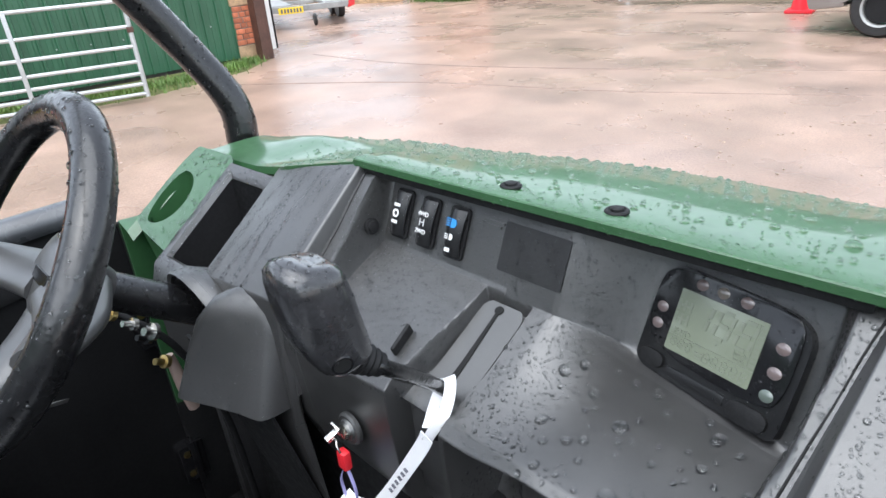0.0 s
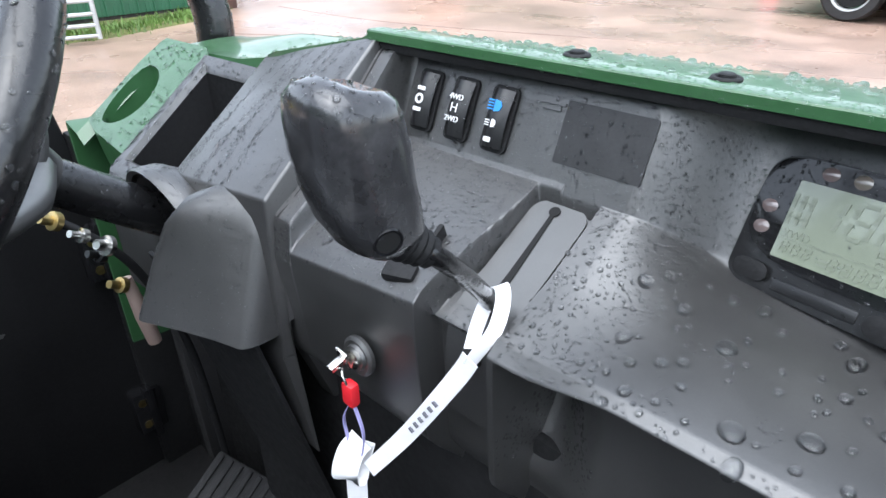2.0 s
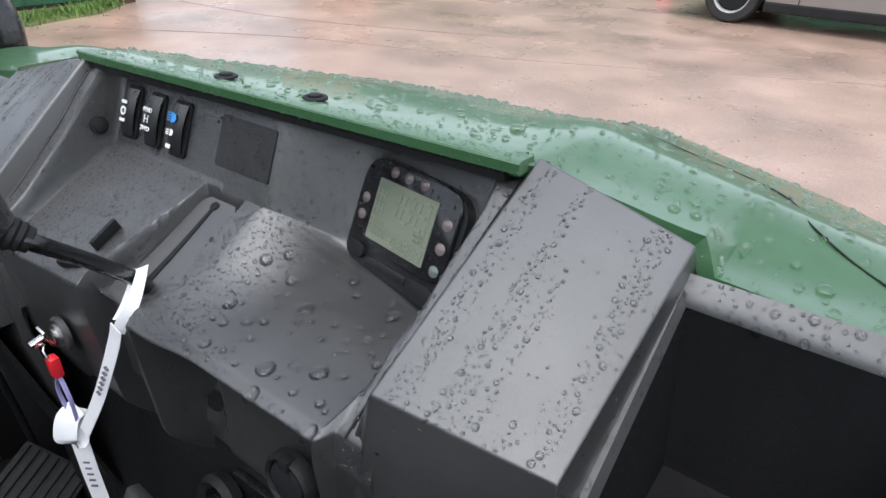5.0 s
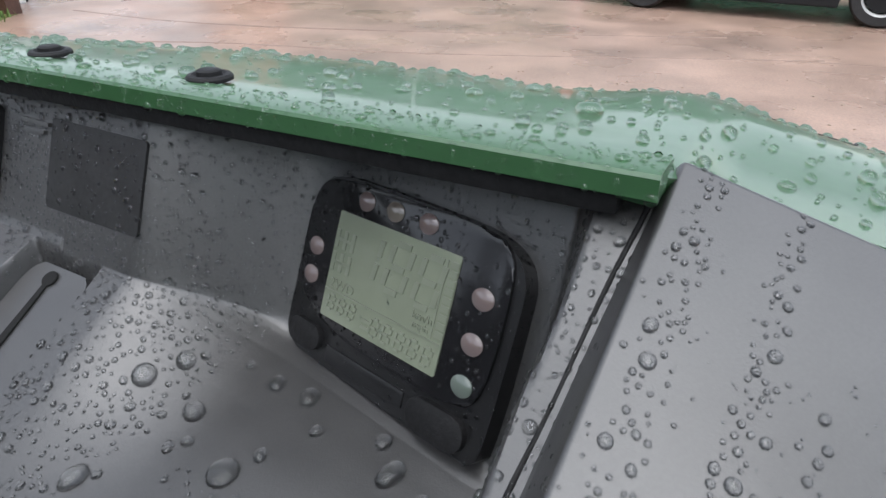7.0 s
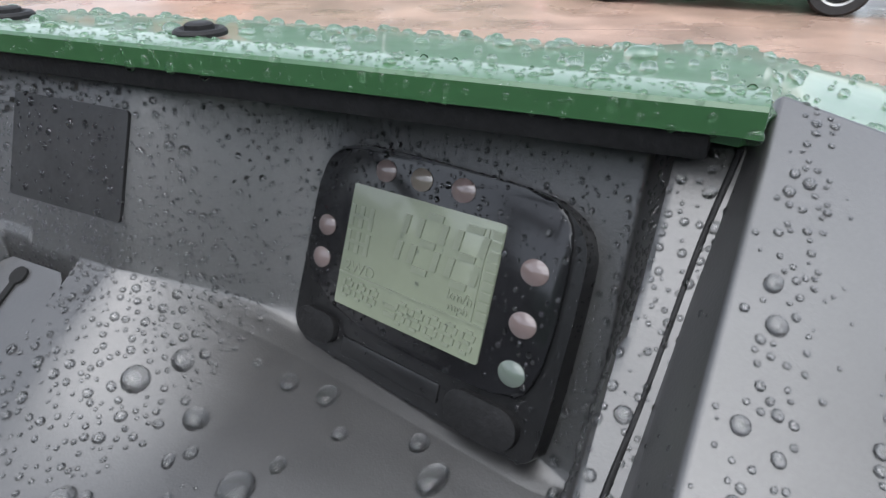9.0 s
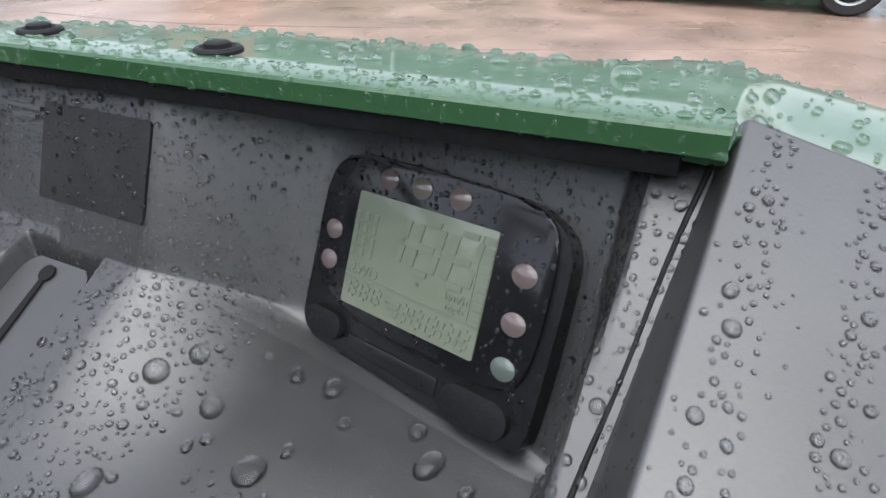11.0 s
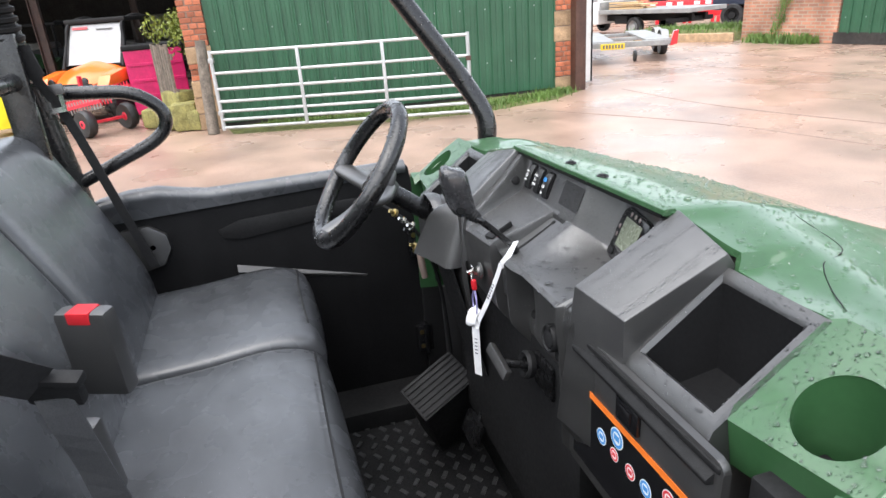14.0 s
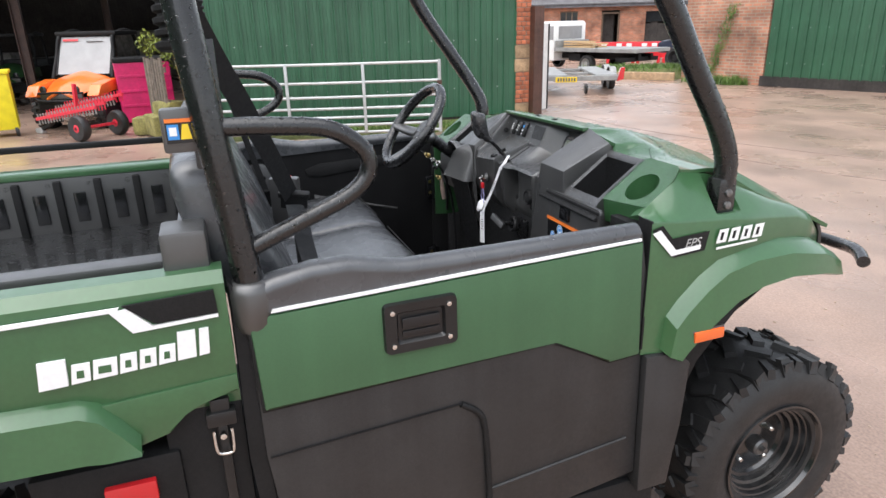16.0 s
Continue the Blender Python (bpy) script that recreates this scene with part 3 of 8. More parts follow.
def segments(words, w, h, t):
    """Seven-bar figures as flat boxes, left to right from 0."""
    on = {"0": "abcdef", "1": "bc", "8": "abcdefg", "9": "abcdfg", "-": "g"}
    bars = {"a": (0, h, 1), "g": (0, h / 2, 1), "d": (0, 0, 1), "f": (0, h / 2, 0), "b": (w, h / 2, 0), "e": (0, 0, 0), "c": (w, 0, 0)}
    out, x0 = [], 0
    for ch in words:
        for k in on.get(ch, ""):
            x, y, flat = bars[k]
            out.append(((x0 + x + (t * 0.7 if flat else -t / 2), y + (-t / 2 if flat else t * 0.7)), (x0 + x + (w - t * 0.7 if flat else t / 2), y + (t / 2 if flat else h / 2 - t * 0.7))))
        x0 += w + 2.4 * t
    return out


def seg_part(words, w, h, t, at, name="digit_segment", slant=0.12):
    m = DISP @ Matrix.Translation((at[0], at[1], 0)) @ Matrix(((1, slant, 0, 0), (0, 1, 0, 0), (0, 0, 1, 0), (0, 0, 0, 1)))
    for i, ch in enumerate(words):
        for (x0, y0), (x1, y1) in segments(ch, w, h, t):
            part(name, boxes(((x0, y0, 0.0066), (x1, y1, 0.0073)), m=m @ Matrix.Translation((i * (w + 2.4 * t), 0, 0))), LCD_INK, display)


seg_part("188", 0.0095, 0.021, 0.0024, (-0.0175, 0.0075))
seg_part("888", 0.0036, 0.0068, 0.0010, (-0.029, -0.0125))
seg_part("88888", 0.0040, 0.0078, 0.0011, (-0.0040, -0.0145))
part("screen_line", boxes(((-0.0318, -0.0040, 0.0066), (0.0298, -0.0034, 0.0072)), ((0.0245, -0.003, 0.0066), (0.0252, 0.030, 0.0072)), m=DISP), LCD_INK, display)
for j in range(2):
    bars = [((-0.0315, 0.0195 - j * 0.0105, 0.0066), (-0.0210, 0.0208 - j * 0.0105, 0.0072))] + [((-0.0315 + k * 0.0045, 0.016 - j * 0.0105, 0.0066), (-0.0295 + k * 0.0045, 0.0245 - j * 0.0105, 0.0072)) for k in range(3)]
    part("drive_symbol", boxes(*bars, m=DISP), LCD_INK, display)
part("screen_word", text_mesh("2WD", 0.0062, DISP @ Matrix.Translation((-0.0228, -0.0005, 0.0068))), LCD_INK, display)
part("screen_word", text_mesh("km/h", 0.0048, DISP @ Matrix.Translation((0.0195, 0.0035, 0.0068))), LCD_INK, display)
part("screen_word", text_mesh("mph", 0.0044, DISP @ Matrix.Translation((0.0195, -0.0005, 0.0068))), LCD_INK, display)
for k in range(9):
    part("gauge_bar", boxes(((0.0262, -0.0015 + k * 0.0036, 0.0066), (0.0298, 0.0012 + k * 0.0036, 0.0072)), m=DISP), LCD_INK, display)
for y in (-0.0135, -0.0105):
    part("screen_mark", boxes(((-0.0085, y, 0.0066), (-0.0035, y + 0.0015, 0.0072)), m=DISP), LCD_INK, display)
for x, y, mat in ((-0.0195, 0.0405, LAMP_RED), (-0.004, 0.0405, LAMP_AMBER), (0.0125, 0.0405, LAMP_RED), (0.0415, 0.0205, LAMP_RED), (0.0415, 0.0025, LAMP_RED), (0.0415, -0.0145, LAMP_GREEN), (-0.0425, 0.0125, LAMP_RED), (-0.0425, -0.0015, LAMP_RED)):
    bm = bmesh.new()
    lathe(bm, [(0.0044, 0.0060), (0.0044, 0.0066), (0.0030, 0.0074), (0.0006, 0.0078)], DISP @ Matrix.Translation((x, y, 0)), 20)
    part("indicator_lamp", bm, mat, display, "small round unlit warning lamp", smooth=50)
for x, y, w, h in ((-0.0390, -0.0300, 0.020, 0.013), (0.0345, -0.0345, 0.026, 0.0150)):
    bm = bmesh.new()
    prism(bm, rounded(w, h, h * 0.45), 0.002, 0.0075, "z", bevel=0.002, m=DISP @ Matrix.Translation((x, y, 0)))
    part("push_button", bm, BLACK_DULL, display, "oval black rubber button", smooth=40)
part("button_bar", boxes(((-0.026, -0.038, 0.003), (0.018, -0.030, 0.0055)), bevel=0.002, m=DISP), DISPLAY_BLACK, display, smooth=40)

# lever gate, lever and knob
GATE = smooth_path([(0, 0.2745, 1.2295), (0, 0.250, 1.2160), (0, 0.222, 1.2010), (0, 0.196, 1.1880), (0, 0.184, 1.1790), (0, 0.1780, 1.1640), (0, 0.1760, 1.140), (0, 0.1770, 1.098)], 6)


def along_gate(half, mid, d0, d1, lift, head=0.0):
    """A strip that follows the gate from d0 to d1 of its length; half and mid: its half width and middle at both ends."""
    bm, rows = bmesh.new(), []
    for i in range(int(d0 * (len(GATE) - 1)), int(d1 * (len(GATE) - 1)) + 1):
        t = (i / (len(GATE) - 1) - d0) / (d1 - d0)
        way = (GATE[min(i + 1, len(GATE) - 1)] - GATE[max(i - 1, 0)]).normalized()
        out = Vector((1, 0, 0)).cross(way)
        out = out if out.z > 0 or out.y < 0 else -out
        w, c = lerp(*half, t), lerp(*mid, t)
        if head:
            w -= head * (1 - min(1, i / 3)) ** 2
        rows.append([tuple(GATE[i] + out * lift + Vector((c + w * k, 0, 0))) for k in (-1, -0.9, 0, 0.9, 1)])
    return sheet(bm, rows, 0.004 if head else 0.0012)


plate = part("lever_gate", along_gate((0.0225, 0.0225), (0.0560, 0.0560), 0.0, 1.0, 0.0, 0.007), BLACK, utv, "black slotted gear lever gate", smooth=40)
# near-black for the shade in slot and screw hole, laid on uncut parts
SLOT = material("slot_shadow", (0.004, 0.004, 0.004), 0.9)
slot = along_gate((0.0015, 0.0046), (0.0525, 0.0600), 0.06, 0.80, 0.0010)
for k, c, r in ((0.06, 0.0525, 0.0042), (0.80, 0.0600, 0.0046)):
    i = int(k * (len(GATE) - 1))
    lathe(slot, [(0.0005, -0.001), (r, -0.001), (r, 0.0012), (0.0005, 0.0012)], frame_of(GATE[i] + Vector((c, 0, 0)), (1, 0, 0), GATE[i - 1] - GATE[i]), 16)
part("slot", slot, SLOT, plate)
rod = [(0.061, 0.198, 1.165), (0.061, 0.190, 1.192), (0.070, 0.156, 1.230), (0.0775, 0.124, 1.261), (0.0675, 0.109, 1.274)]
bm = bmesh.new()
tube(bm, rod, 0.0058, 12)
lever = part("gear_lever", bm, STEEL_BLACK, utv, "black gear lever with a big moulded knob", smooth=60)
# boxy knob: its middle bows from the neck back over the lever; half widths across and along the car
body = [(0.00, (0.0640, 0.1070, 1.2715), .0100, .0100), (0.05, (0.0622, 0.1050, 1.2730), .0155, .0150), (0.14, (0.0595, 0.1008, 1.2790), .0206, .0192), (0.28, (0.0578, 0.0965, 1.2910), .0238, .0216),
        (0.45, (0.0570, 0.0920, 1.3075), .0250, .0226), (0.65, (0.0572, 0.0888, 1.3250), .0254, .0226), (0.82, (0.0578, 0.0862, 1.3395), .0244, .0214), (0.92, (0.0582, 0.0850, 1.3475), .0226, .0196), (0.98, (0.0584, 0.0844, 1.3520), .0178, .0154), (1.0, (0.0585, 0.0842, 1.3535), .0090, .0080)]
tilt = frame_of((0, 0, 0), (0.94, -0.10, 0.02), (0.02, -0.18, 1.0)).to_3x3()
bm = bmesh.new()
n, rings = 32, []
for h, mid, a, b in body:
    ring = []
    for k in range(n):
        t = 2 * math.pi * k / n
        c, q = math.cos(t), math.sin(t)
        e = (abs(c) ** 3.4 + abs(q) ** 3.4) ** (-1 / 3.4)
        ring.append(bm.verts.new(Vector(mid) + tilt @ Vector((a * c * e, 0.006 * q * h, b * q * e))))
    rings.append(ring)
for a, b in zip(rings, rings[1:]):
    for k in range(n):
        bm.faces.new((a[k], a[(k + 1) % n], b[(k + 1) % n], b[k]))
bm.faces.new(rings[0]), bm.faces.new(rings[-1])
skin = BVHTree.FromBMesh(bm)
knob = part("knob", bm, material("worn_black_knob", (0.030, 0.030, 0.032), 0.32, grain=0.2, grain_size=0.003, stain=0.3, stain_size=0.02, wet=0.5, wet_size=0.012, coat=0.7, coat_rough=0.16), lever, "smooth black knob, worn and wet", smooth=60)
bm = bmesh.new()
neck, end = Vector((0.0665, 0.1080, 1.2755)), Vector((0.0780, 0.1250, 1.2600))
lathe(bm, [(0.0120, 0.0), (0.0122, 0.004), (0.0108, 0.006), (0.0112, 0.009), (0.0098, 0.011), (0.0102, 0.014), (0.0088, 0.016), (0.0086, 0.020), (0.0060, 0.021)], frame_of(neck, (0.9, -0.4, 0.1), (end - neck).cross(Vector((0.9, -0.4, 0.1)))), 20)
part("boot", bm, BLACK_DULL, lever, "ribbed rubber boot under the knob", smooth=30)
out = Vector((0.88, -0.30, -0.20)).normalized()
spot = skin.ray_cast(Vector((0.0555, 0.0975, 1.2900)) + out * 0.08, -out)[0]
bm = bmesh.new()
lathe(bm, [(0.0060, -0.004), (0.0060, 0.0006), (0.0072, 0.0008), (0.0076, -0.001)], frame_of(spot, (0.30, 0.88, 0.0), out.cross(Vector((0.30, 0.88, 0.0)))), 20, caps=False)
part("screw_hole", bm, BLACK_GLOSS, lever, "rim of the knob's screw hole", smooth=40)
bm = bmesh.new()
lathe(bm, [(0.0005, 0.0003), (0.0062, 0.0003), (0.0062, -0.003), (0.0005, -0.003)], frame_of(spot, (0.30, 0.88, 0.0), out.cross(Vector((0.30, 0.88, 0.0)))), 20)
part("screw_recess", bm, SLOT, lever, smooth=40)

# ignition lock
im = frame_of((-0.036, 0.1590, 1.118), (1, 0, 0), (0, 0.06, 1))
bm = bmesh.new()
lathe(bm, [(0.001, 0.002), (0.0165, 0.002), (0.0165, 0.005), (0.014, 0.007), (0.011, 0.0065), (0.010, 0.009), (0.001, 0.009)], im, 28)
lock = part("ignition_lock", bm, BLACK, utv, "black ignition lock with a steel barrel", smooth=40)
bm = bmesh.new()
lathe(bm, [(0.001, 0.008), (0.0078, 0.008), (0.0078, 0.0115), (0.001, 0.0120)], im, 24)
part("barrel", bm, CHROME, lock, "bright steel barrel", smooth=40)
# moulded button on the shelf
bm = bmesh.new()
box(bm, (-0.012, -0.007, 0.0), (0.012, 0.007, 0.009), 0.003, frame_of((-0.003, 0.172, 1.194), (1, 0.35, 0.03), (0, 1, 0.37)))
horn = part("horn_button", bm, BLACK_DULL, utv, "small black horn button", smooth=40)
bm = bmesh.new()
box(bm, (-0.002, -0.014, 0.0), (0.002, 0.014, 0.012), 0.0015, frame_of((0.003, 0.199, 1.2065), (1, 0.2, 0), (0, 1, 0.40)))
part("rib", bm, BLACK_DULL, horn, smooth=40)

# power socket and screws in the console's face
sm = frame_of((0.238, 0.1765, 1.112), (1, 0, 0), (0, 0.10, 1))
bm = bmesh.new()
lathe(bm, [(0.001, -0.002), (0.0225, -0.002), (0.0225, 0.006), (0.020, 0.009), (0.0178, 0.007), (0.0175, 0.004), (0.001, 0.004)], sm, 32)
sock = part("power_socket", bm, BLACK_DULL, utv, "black round power socket with its cap closed", smooth=40)
bm = bmesh.new()
lathe(bm, [(0.001, 0.004), (0.0155, 0.004), (0.0155, 0.0075), (0.0125, 0.009), (0.001, 0.0085)], sm, 28)
box(bm, (-0.005, 0.014, 0.002), (0.005, 0.0235, 0.011), 0.002, sm)
part("cap", bm, BLACK_DULL, sock, smooth=40)
for x, z in ((0.270, 1.150), (0.250, 1.085)):
    bm = bmesh.new()
    lathe(bm, [(0.001, 0), (0.0085, 0), (0.0085, 0.0025), (0.006, 0.004), (0.001, 0.0045)], frame_of((x, 0.1735 + (1.18 - z) * 0.08, z), (1, 0, 0), (0, 0.10, 1)), 20)
    part("trim_screw", bm, BLACK_DULL, console, "black plastic trim screw", smooth=40)

# recess under the console and the glovebox
bm = boxes(((-0.345, 0.205, 0.60), (0.275, 0.260, 1.085)), bevel=0.01)
part("lower_bulkhead", bm, BLACK_DULL, utv, "dark plastic bulkhead behind the pedals", smooth=40)
part("front_bulkhead", boxes(((-0.735, 0.262, 0.36), (0.735, 0.292, 1.05)), bevel=0.004), BLACK_DULL, utv, "dark front wall of the footwell", smooth=40)
bm = bmesh.new()
box(bm, (0.288, 0.186, 0.930), (0.628, 0.300, 1.070), 0.012)
glove = part("glovebox", bm, BLACK, utv, "black glovebox with an orange-edged warning label", smooth=40)
GM = frame_of((0.458, 0.182, 1.055), (1, 0, 0), (0, 0.02, 1))
bm = bmesh.new()
prism(bm, rounded(0.318, 0.225, 0.012), -0.004, 0.006, "z", bevel=0.003, m=GM)
lid = part("lid", bm, BLACK, glove, "ribbed black lid", smooth=40)
part("lid_edge", boxes(((-0.155, 0.099, 0.004), (0.155, 0.107, 0.009)), bevel=0.003, m=GM), BLACK_DULL, glove, smooth=40)
part("ledge", prism(bmesh.new(), [(0.168, 1.138), (0.167, 1.144), (0.182, 1.154), (0.195, 1.154), (0.195, 1.132)], 0.318, 0.605, "x", bevel=0.002), BLACK_DULL, glove, smooth=40)
part("lid_latch", boxes(((-0.030, 0.044, 0.004), (0.020, 0.082, 0.012)), ((-0.018, 0.052, 0.010), (0.008, 0.074, 0.016)), bevel=0.004, m=GM), BLACK_GLOSS, glove, "recessed black latch", smooth=40)
LM = GM @ Matrix.Translation((-0.008, 0, 0.0065))
part("warning_label", boxes(((-0.135, -0.095, 0), (0.135, 0.036, 0.0006)), m=LM), BLACK_GLOSS, glove, "black warning label with an orange stripe")
lab = part("orange_stripe", boxes(((-0.135, 0.026, 0.0005), (0.135, 0.036, 0.0012)), m=LM), ORANGE, glove, "orange stripe")
for x, y, r, mt in ((-0.020, 0.009, 0.015, BLUE), (-0.057, -0.015, 0.012, BLUE), (-0.024, -0.020, 0.010, RED), (0.014, -0.018, 0.011, RED), (0.048, -0.016, 0.012, BLUE), (0.092, 0.006, 0.012, RED)):
    bm = bmesh.new()
    lathe(bm, [(0.0004, 0.0005), (r, 0.0005), (r, 0.0010), (0.0004, 0.0010)], LM @ Matrix.Translation((x, y, 0)), 24)
    d = part("pictogram", bm, WHITE, glove, "round safety pictogram")
    bm = bmesh.new()
    lathe(bm, [(r * 0.62, 0.0009), (r * 0.9, 0.0009), (r * 0.9, 0.0013), (r * 0.62, 0.0013), (r * 0.62, 0.0009)], LM @ Matrix.Translation((x, y, 0)), 24, caps=False)
    part("ring", bm, mt, glove)
    part("bar", boxes(((x - r * 0.4, y - r * 0.25, 0.0009), (x + r * 0.4, y + r * 0.3, 0.0013)), m=LM), mt, glove)
part("pictogram", boxes(((0.085, -0.075, 0.0005), (0.100, -0.030, 0.001)), ((0.075, -0.060, 0.0005), (0.115, -0.050, 0.001)), ((0.095, -0.085, 0.0005), (0.118, -0.076, 0.001)), m=LM), WHITE, glove)
part("shelf_under_glovebox", boxes(((0.288, 0.19, 0.915), (0.735, 0.29, 0.928)), ((0.628, 0.20, 0.93), (0.735, 0.29, 1.16)), bevel=0.003), BLACK_DULL, utv, smooth=40)

# hand brake handle beside the socket
bm = boxes(((-0.042, -0.010, -0.006), (0.042, 0.010, 0.006)), bevel=0.003, m=frame_of((0.112, 0.132, 1.008), (0.73, 0, -0.12), (-0.1, 0.4, 0.9)))
brake = part("brake_handle", bm, BLACK, utv, "black pull handle of the parking brake", smooth=40)
bm = bmesh.new()
tube(bm, [(0.112, 0.136, 1.006), (0.118, 0.165, 0.998), (0.125, 0.215, 0.985)], 0.0085, 12)
part("stem", bm, STEEL_BLACK, brake, smooth=50)
bm = bmesh.new()
lathe(bm, [(0.013, 0), (0.024, 0), (0.026, 0.010), (0.022, 0.016), (0.015, 0.012), (0.013, 0)], frame_of((0.120, 0.190, 0.992), (1, 0, 0), (0, 0.2, 1)), 28, caps=False)
part("collar", bm, BLACK_DULL, brake, smooth=40)
part("bracket", boxes(((0.122, 0.196, 0.955), (0.190, 0.204, 1.020)), bevel=0.003), STEEL_BLACK, brake, smooth=40)

# steering wheel
WC = Vector((-0.297, -0.018, 1.272))
WA = Vector((0.0, 0.80, -0.60)).normalized()
WM = frame_of(WC, (1, 0, 0), (0, 0.60, 0.80))
bm = bmesh.new()
tube(bm, [tuple(WM @ Vector((0.158 * math.cos(a), 0.158 * math.sin(a), 0.0))) for a in np.linspace(0, 2 * math.pi, 65)[:-1]], 0.0180, 18, 0, closed=True)
wheel = part("steering_wheel", bm, STEEL_BLACK, utv, "thick black rubber steering wheel wet with rain", smooth=60)
for a in (-10, 190, 270):
    bm = bmesh.new()
    d = Vector((math.cos(radians(a)), math.sin(radians(a)), 0))
    tube(bm, [tuple(WM @ (d * 0.02 + Vector((0, 0, -0.052)))), tuple(WM @ (d * 0.085 + Vector((0, 0, -0.036)))), tuple(WM @ (d * 0.150))], [0.036, 0.032, 0.024], 14, 6, flat=0.5)
    part("spoke", bm, BLACK, wheel, smooth=60)
bm = bmesh.new()
lathe(bm, [(0.001, 0.002), (0.030, 0.002), (0.047, -0.006), (0.052, -0.022), (0.044, -0.038), (0.028, -0.046), (0.022, -0.06), (0.001, -0.06)], WM @ Matrix.Translation((0, 0, -0.030)), 32)
part("hub_cover", bm, BLACK, wheel, "round black hub cover", smooth=50)
part("badge", boxes(((-0.020, -0.007, 0.0015), (0.020, 0.007, 0.0032)), bevel=0.001, m=WM @ Matrix.Translation((0, 0, -0.030))), BLACK_GLOSS, wheel)
bm = bmesh.new()
tube(bm, [tuple(WC + WA * 0.03), tuple(WC + WA * 0.13), tuple(WC + WA * 0.30)], 0.0205, 18, 3)
column = part("steering_column", bm, STEEL_BLACK, utv, "black steering column shaft", smooth=60)
bm = bmesh.new()
lathe(bm, [(0.0205, 0), (0.025, 0.002), (0.025, 0.006), (0.0205, 0.008)], frame_of(WC + WA * 0.085, (1, 0, 0), (0, 0.6, 0.8)), 24)
part("clip_ring", bm, CHROME, column, smooth=40)
# cover over the column and its arch
bm = bmesh.new()
outline = [(-0.248, 1.096), (-0.246, 1.125), (-0.244, 1.156), (-0.240, 1.181), (-0.230, 1.198), (-0.211, 1.207), (-0.184, 1.210), (-0.164, 1.205), (-0.155, 1.190), (-0.152, 1.152), (-0.149, 1.115), (-0.146, 1.082)]
outline = [(lerp(p[0], q[0], k / 3), lerp(p[1], q[1], k / 3)) for p, q in zip(outline, outline[1:]) for k in range(3)] + [outline[-1]]
rows = []
for inset, back in ((0.30, 0.002), (0.80, 0.0), (0.88, 0.0015), (0.95, 0.006), (0.99, 0.014), (1.0, 0.026), (1.0, 0.070), (1.0, 0.100)):
    rows.append([(lerp(-0.186, x, inset), min(0.190, 0.068 + 0.58 * (lerp(-0.186, x, inset) + 0.248) + 0.42 * (lerp(1.088, z, inset) - 1.095) + back), lerp(1.088, z, inset)) for x, z in outline])
sheet(bm, rows)
face = [bm.verts.new(p) for p in rows[0]]
bm.faces.new(face)
bmesh.ops.remove_doubles(bm, verts=bm.verts, dist=1e-5)
pod = part("column_cover", bm, BLACK, utv, "rounded black plastic steering column cover", smooth=50)
bm = bmesh.new()
rows = [[(-0.290 + (0.070 + w) * math.cos(a), y + 0.012 * (1 - math.sin(a)), 1.130 + (0.074 + w) * math.sin(a) ** 0.9) for a in np.linspace(0.05, math.pi - 0.05, 25)] for y, w in ((0.127, -0.004), (0.124, 0.0), (0.128, 0.002), (0.146, 0.001), (0.168, -0.010))]
sheet(bm, rows, 0.010)
part("arch", bm, BLACK, pod, smooth=60)
bm = bmesh.new()
rows = [[(x, lerp(0.13, 0.20, t) + 0.25 * (x + 0.2) ** 2, lerp(1.10, 0.80, t)) for x in np.linspace(-0.345, -0.152, 9)] for t in np.linspace(0, 1, 5)]
sheet(bm, rows, 0.004)
part("lower_cover", bm, BLACK_DULL, pod, "dark cover below the steering column", smooth=50)
part("side_cover", prism(bmesh.new(), [(0.172, 1.172), (0.290, 1.226), (0.30, 0.98), (0.20, 0.98), (0.172, 1.06)], -0.165, -0.140, "x", bevel=0.006), BLACK, console, smooth=40)
part("under_hump_cover", prism(bmesh.new(), [(0.186, 1.06), (0.30, 1.06), (0.30, 0.98), (0.21, 1.00)], -0.50, -0.15, "x", bevel=0.008), BLACK, console, smooth=40)

for x in (-0.745, 0.725):
    part("side_bulkhead", boxes(((x - 0.008, 0.195, 0.37), (x + 0.022, 0.300, 1.12)), bevel=0.004), BLACK_DULL, utv, "dark side wall of the footwell", smooth=40)

# linkage and cable ends under the column
for p, r, h, mt in (((-0.405, 0.075, 1.135), 0.010, 0.020, BRASS), ((-0.385, 0.090, 1.120), 0.008, 0.018, CHROME), ((-0.37, 0.105, 1.108), 0.011, 0.016, CHROME), ((-0.40, 0.105, 1.085), 0.008, 0.02, STEEL_BLACK), ((-0.395, 0.115, 1.045), 0.009, 0.02, BRASS)):
    bm = bmesh.new()
    lathe(bm, [(0.001, 0), (r, 0), (r, h * 0.35), (r * 0.55, h * 0.4), (r * 0.5, h), (0.001, h)], frame_of(p, (1, 0.3, 0), (0.2, 0.6, 0.8)), 12)
    part("linkage_bolt", bm, mt, column, "greasy bright linkage bolt", smooth=40)
bm = bmesh.new()
tube(bm, [(-0.43, 0.05, 1.15), (-0.40, 0.09, 1.12), (-0.385, 0.13, 1.06), (-0.40, 0.17, 0.92), (-0.42, 0.19, 0.70)], 0.005, 8)
part("cable", bm, BLACK_DULL, column, smooth=60)
bm = bmesh.new()
tube(bm, [(-0.40, 0.12, 1.05), (-0.395, 0.125, 1.0), (-0.395, 0.13, 0.96)], [0.006, 0.009, 0.008], 10)
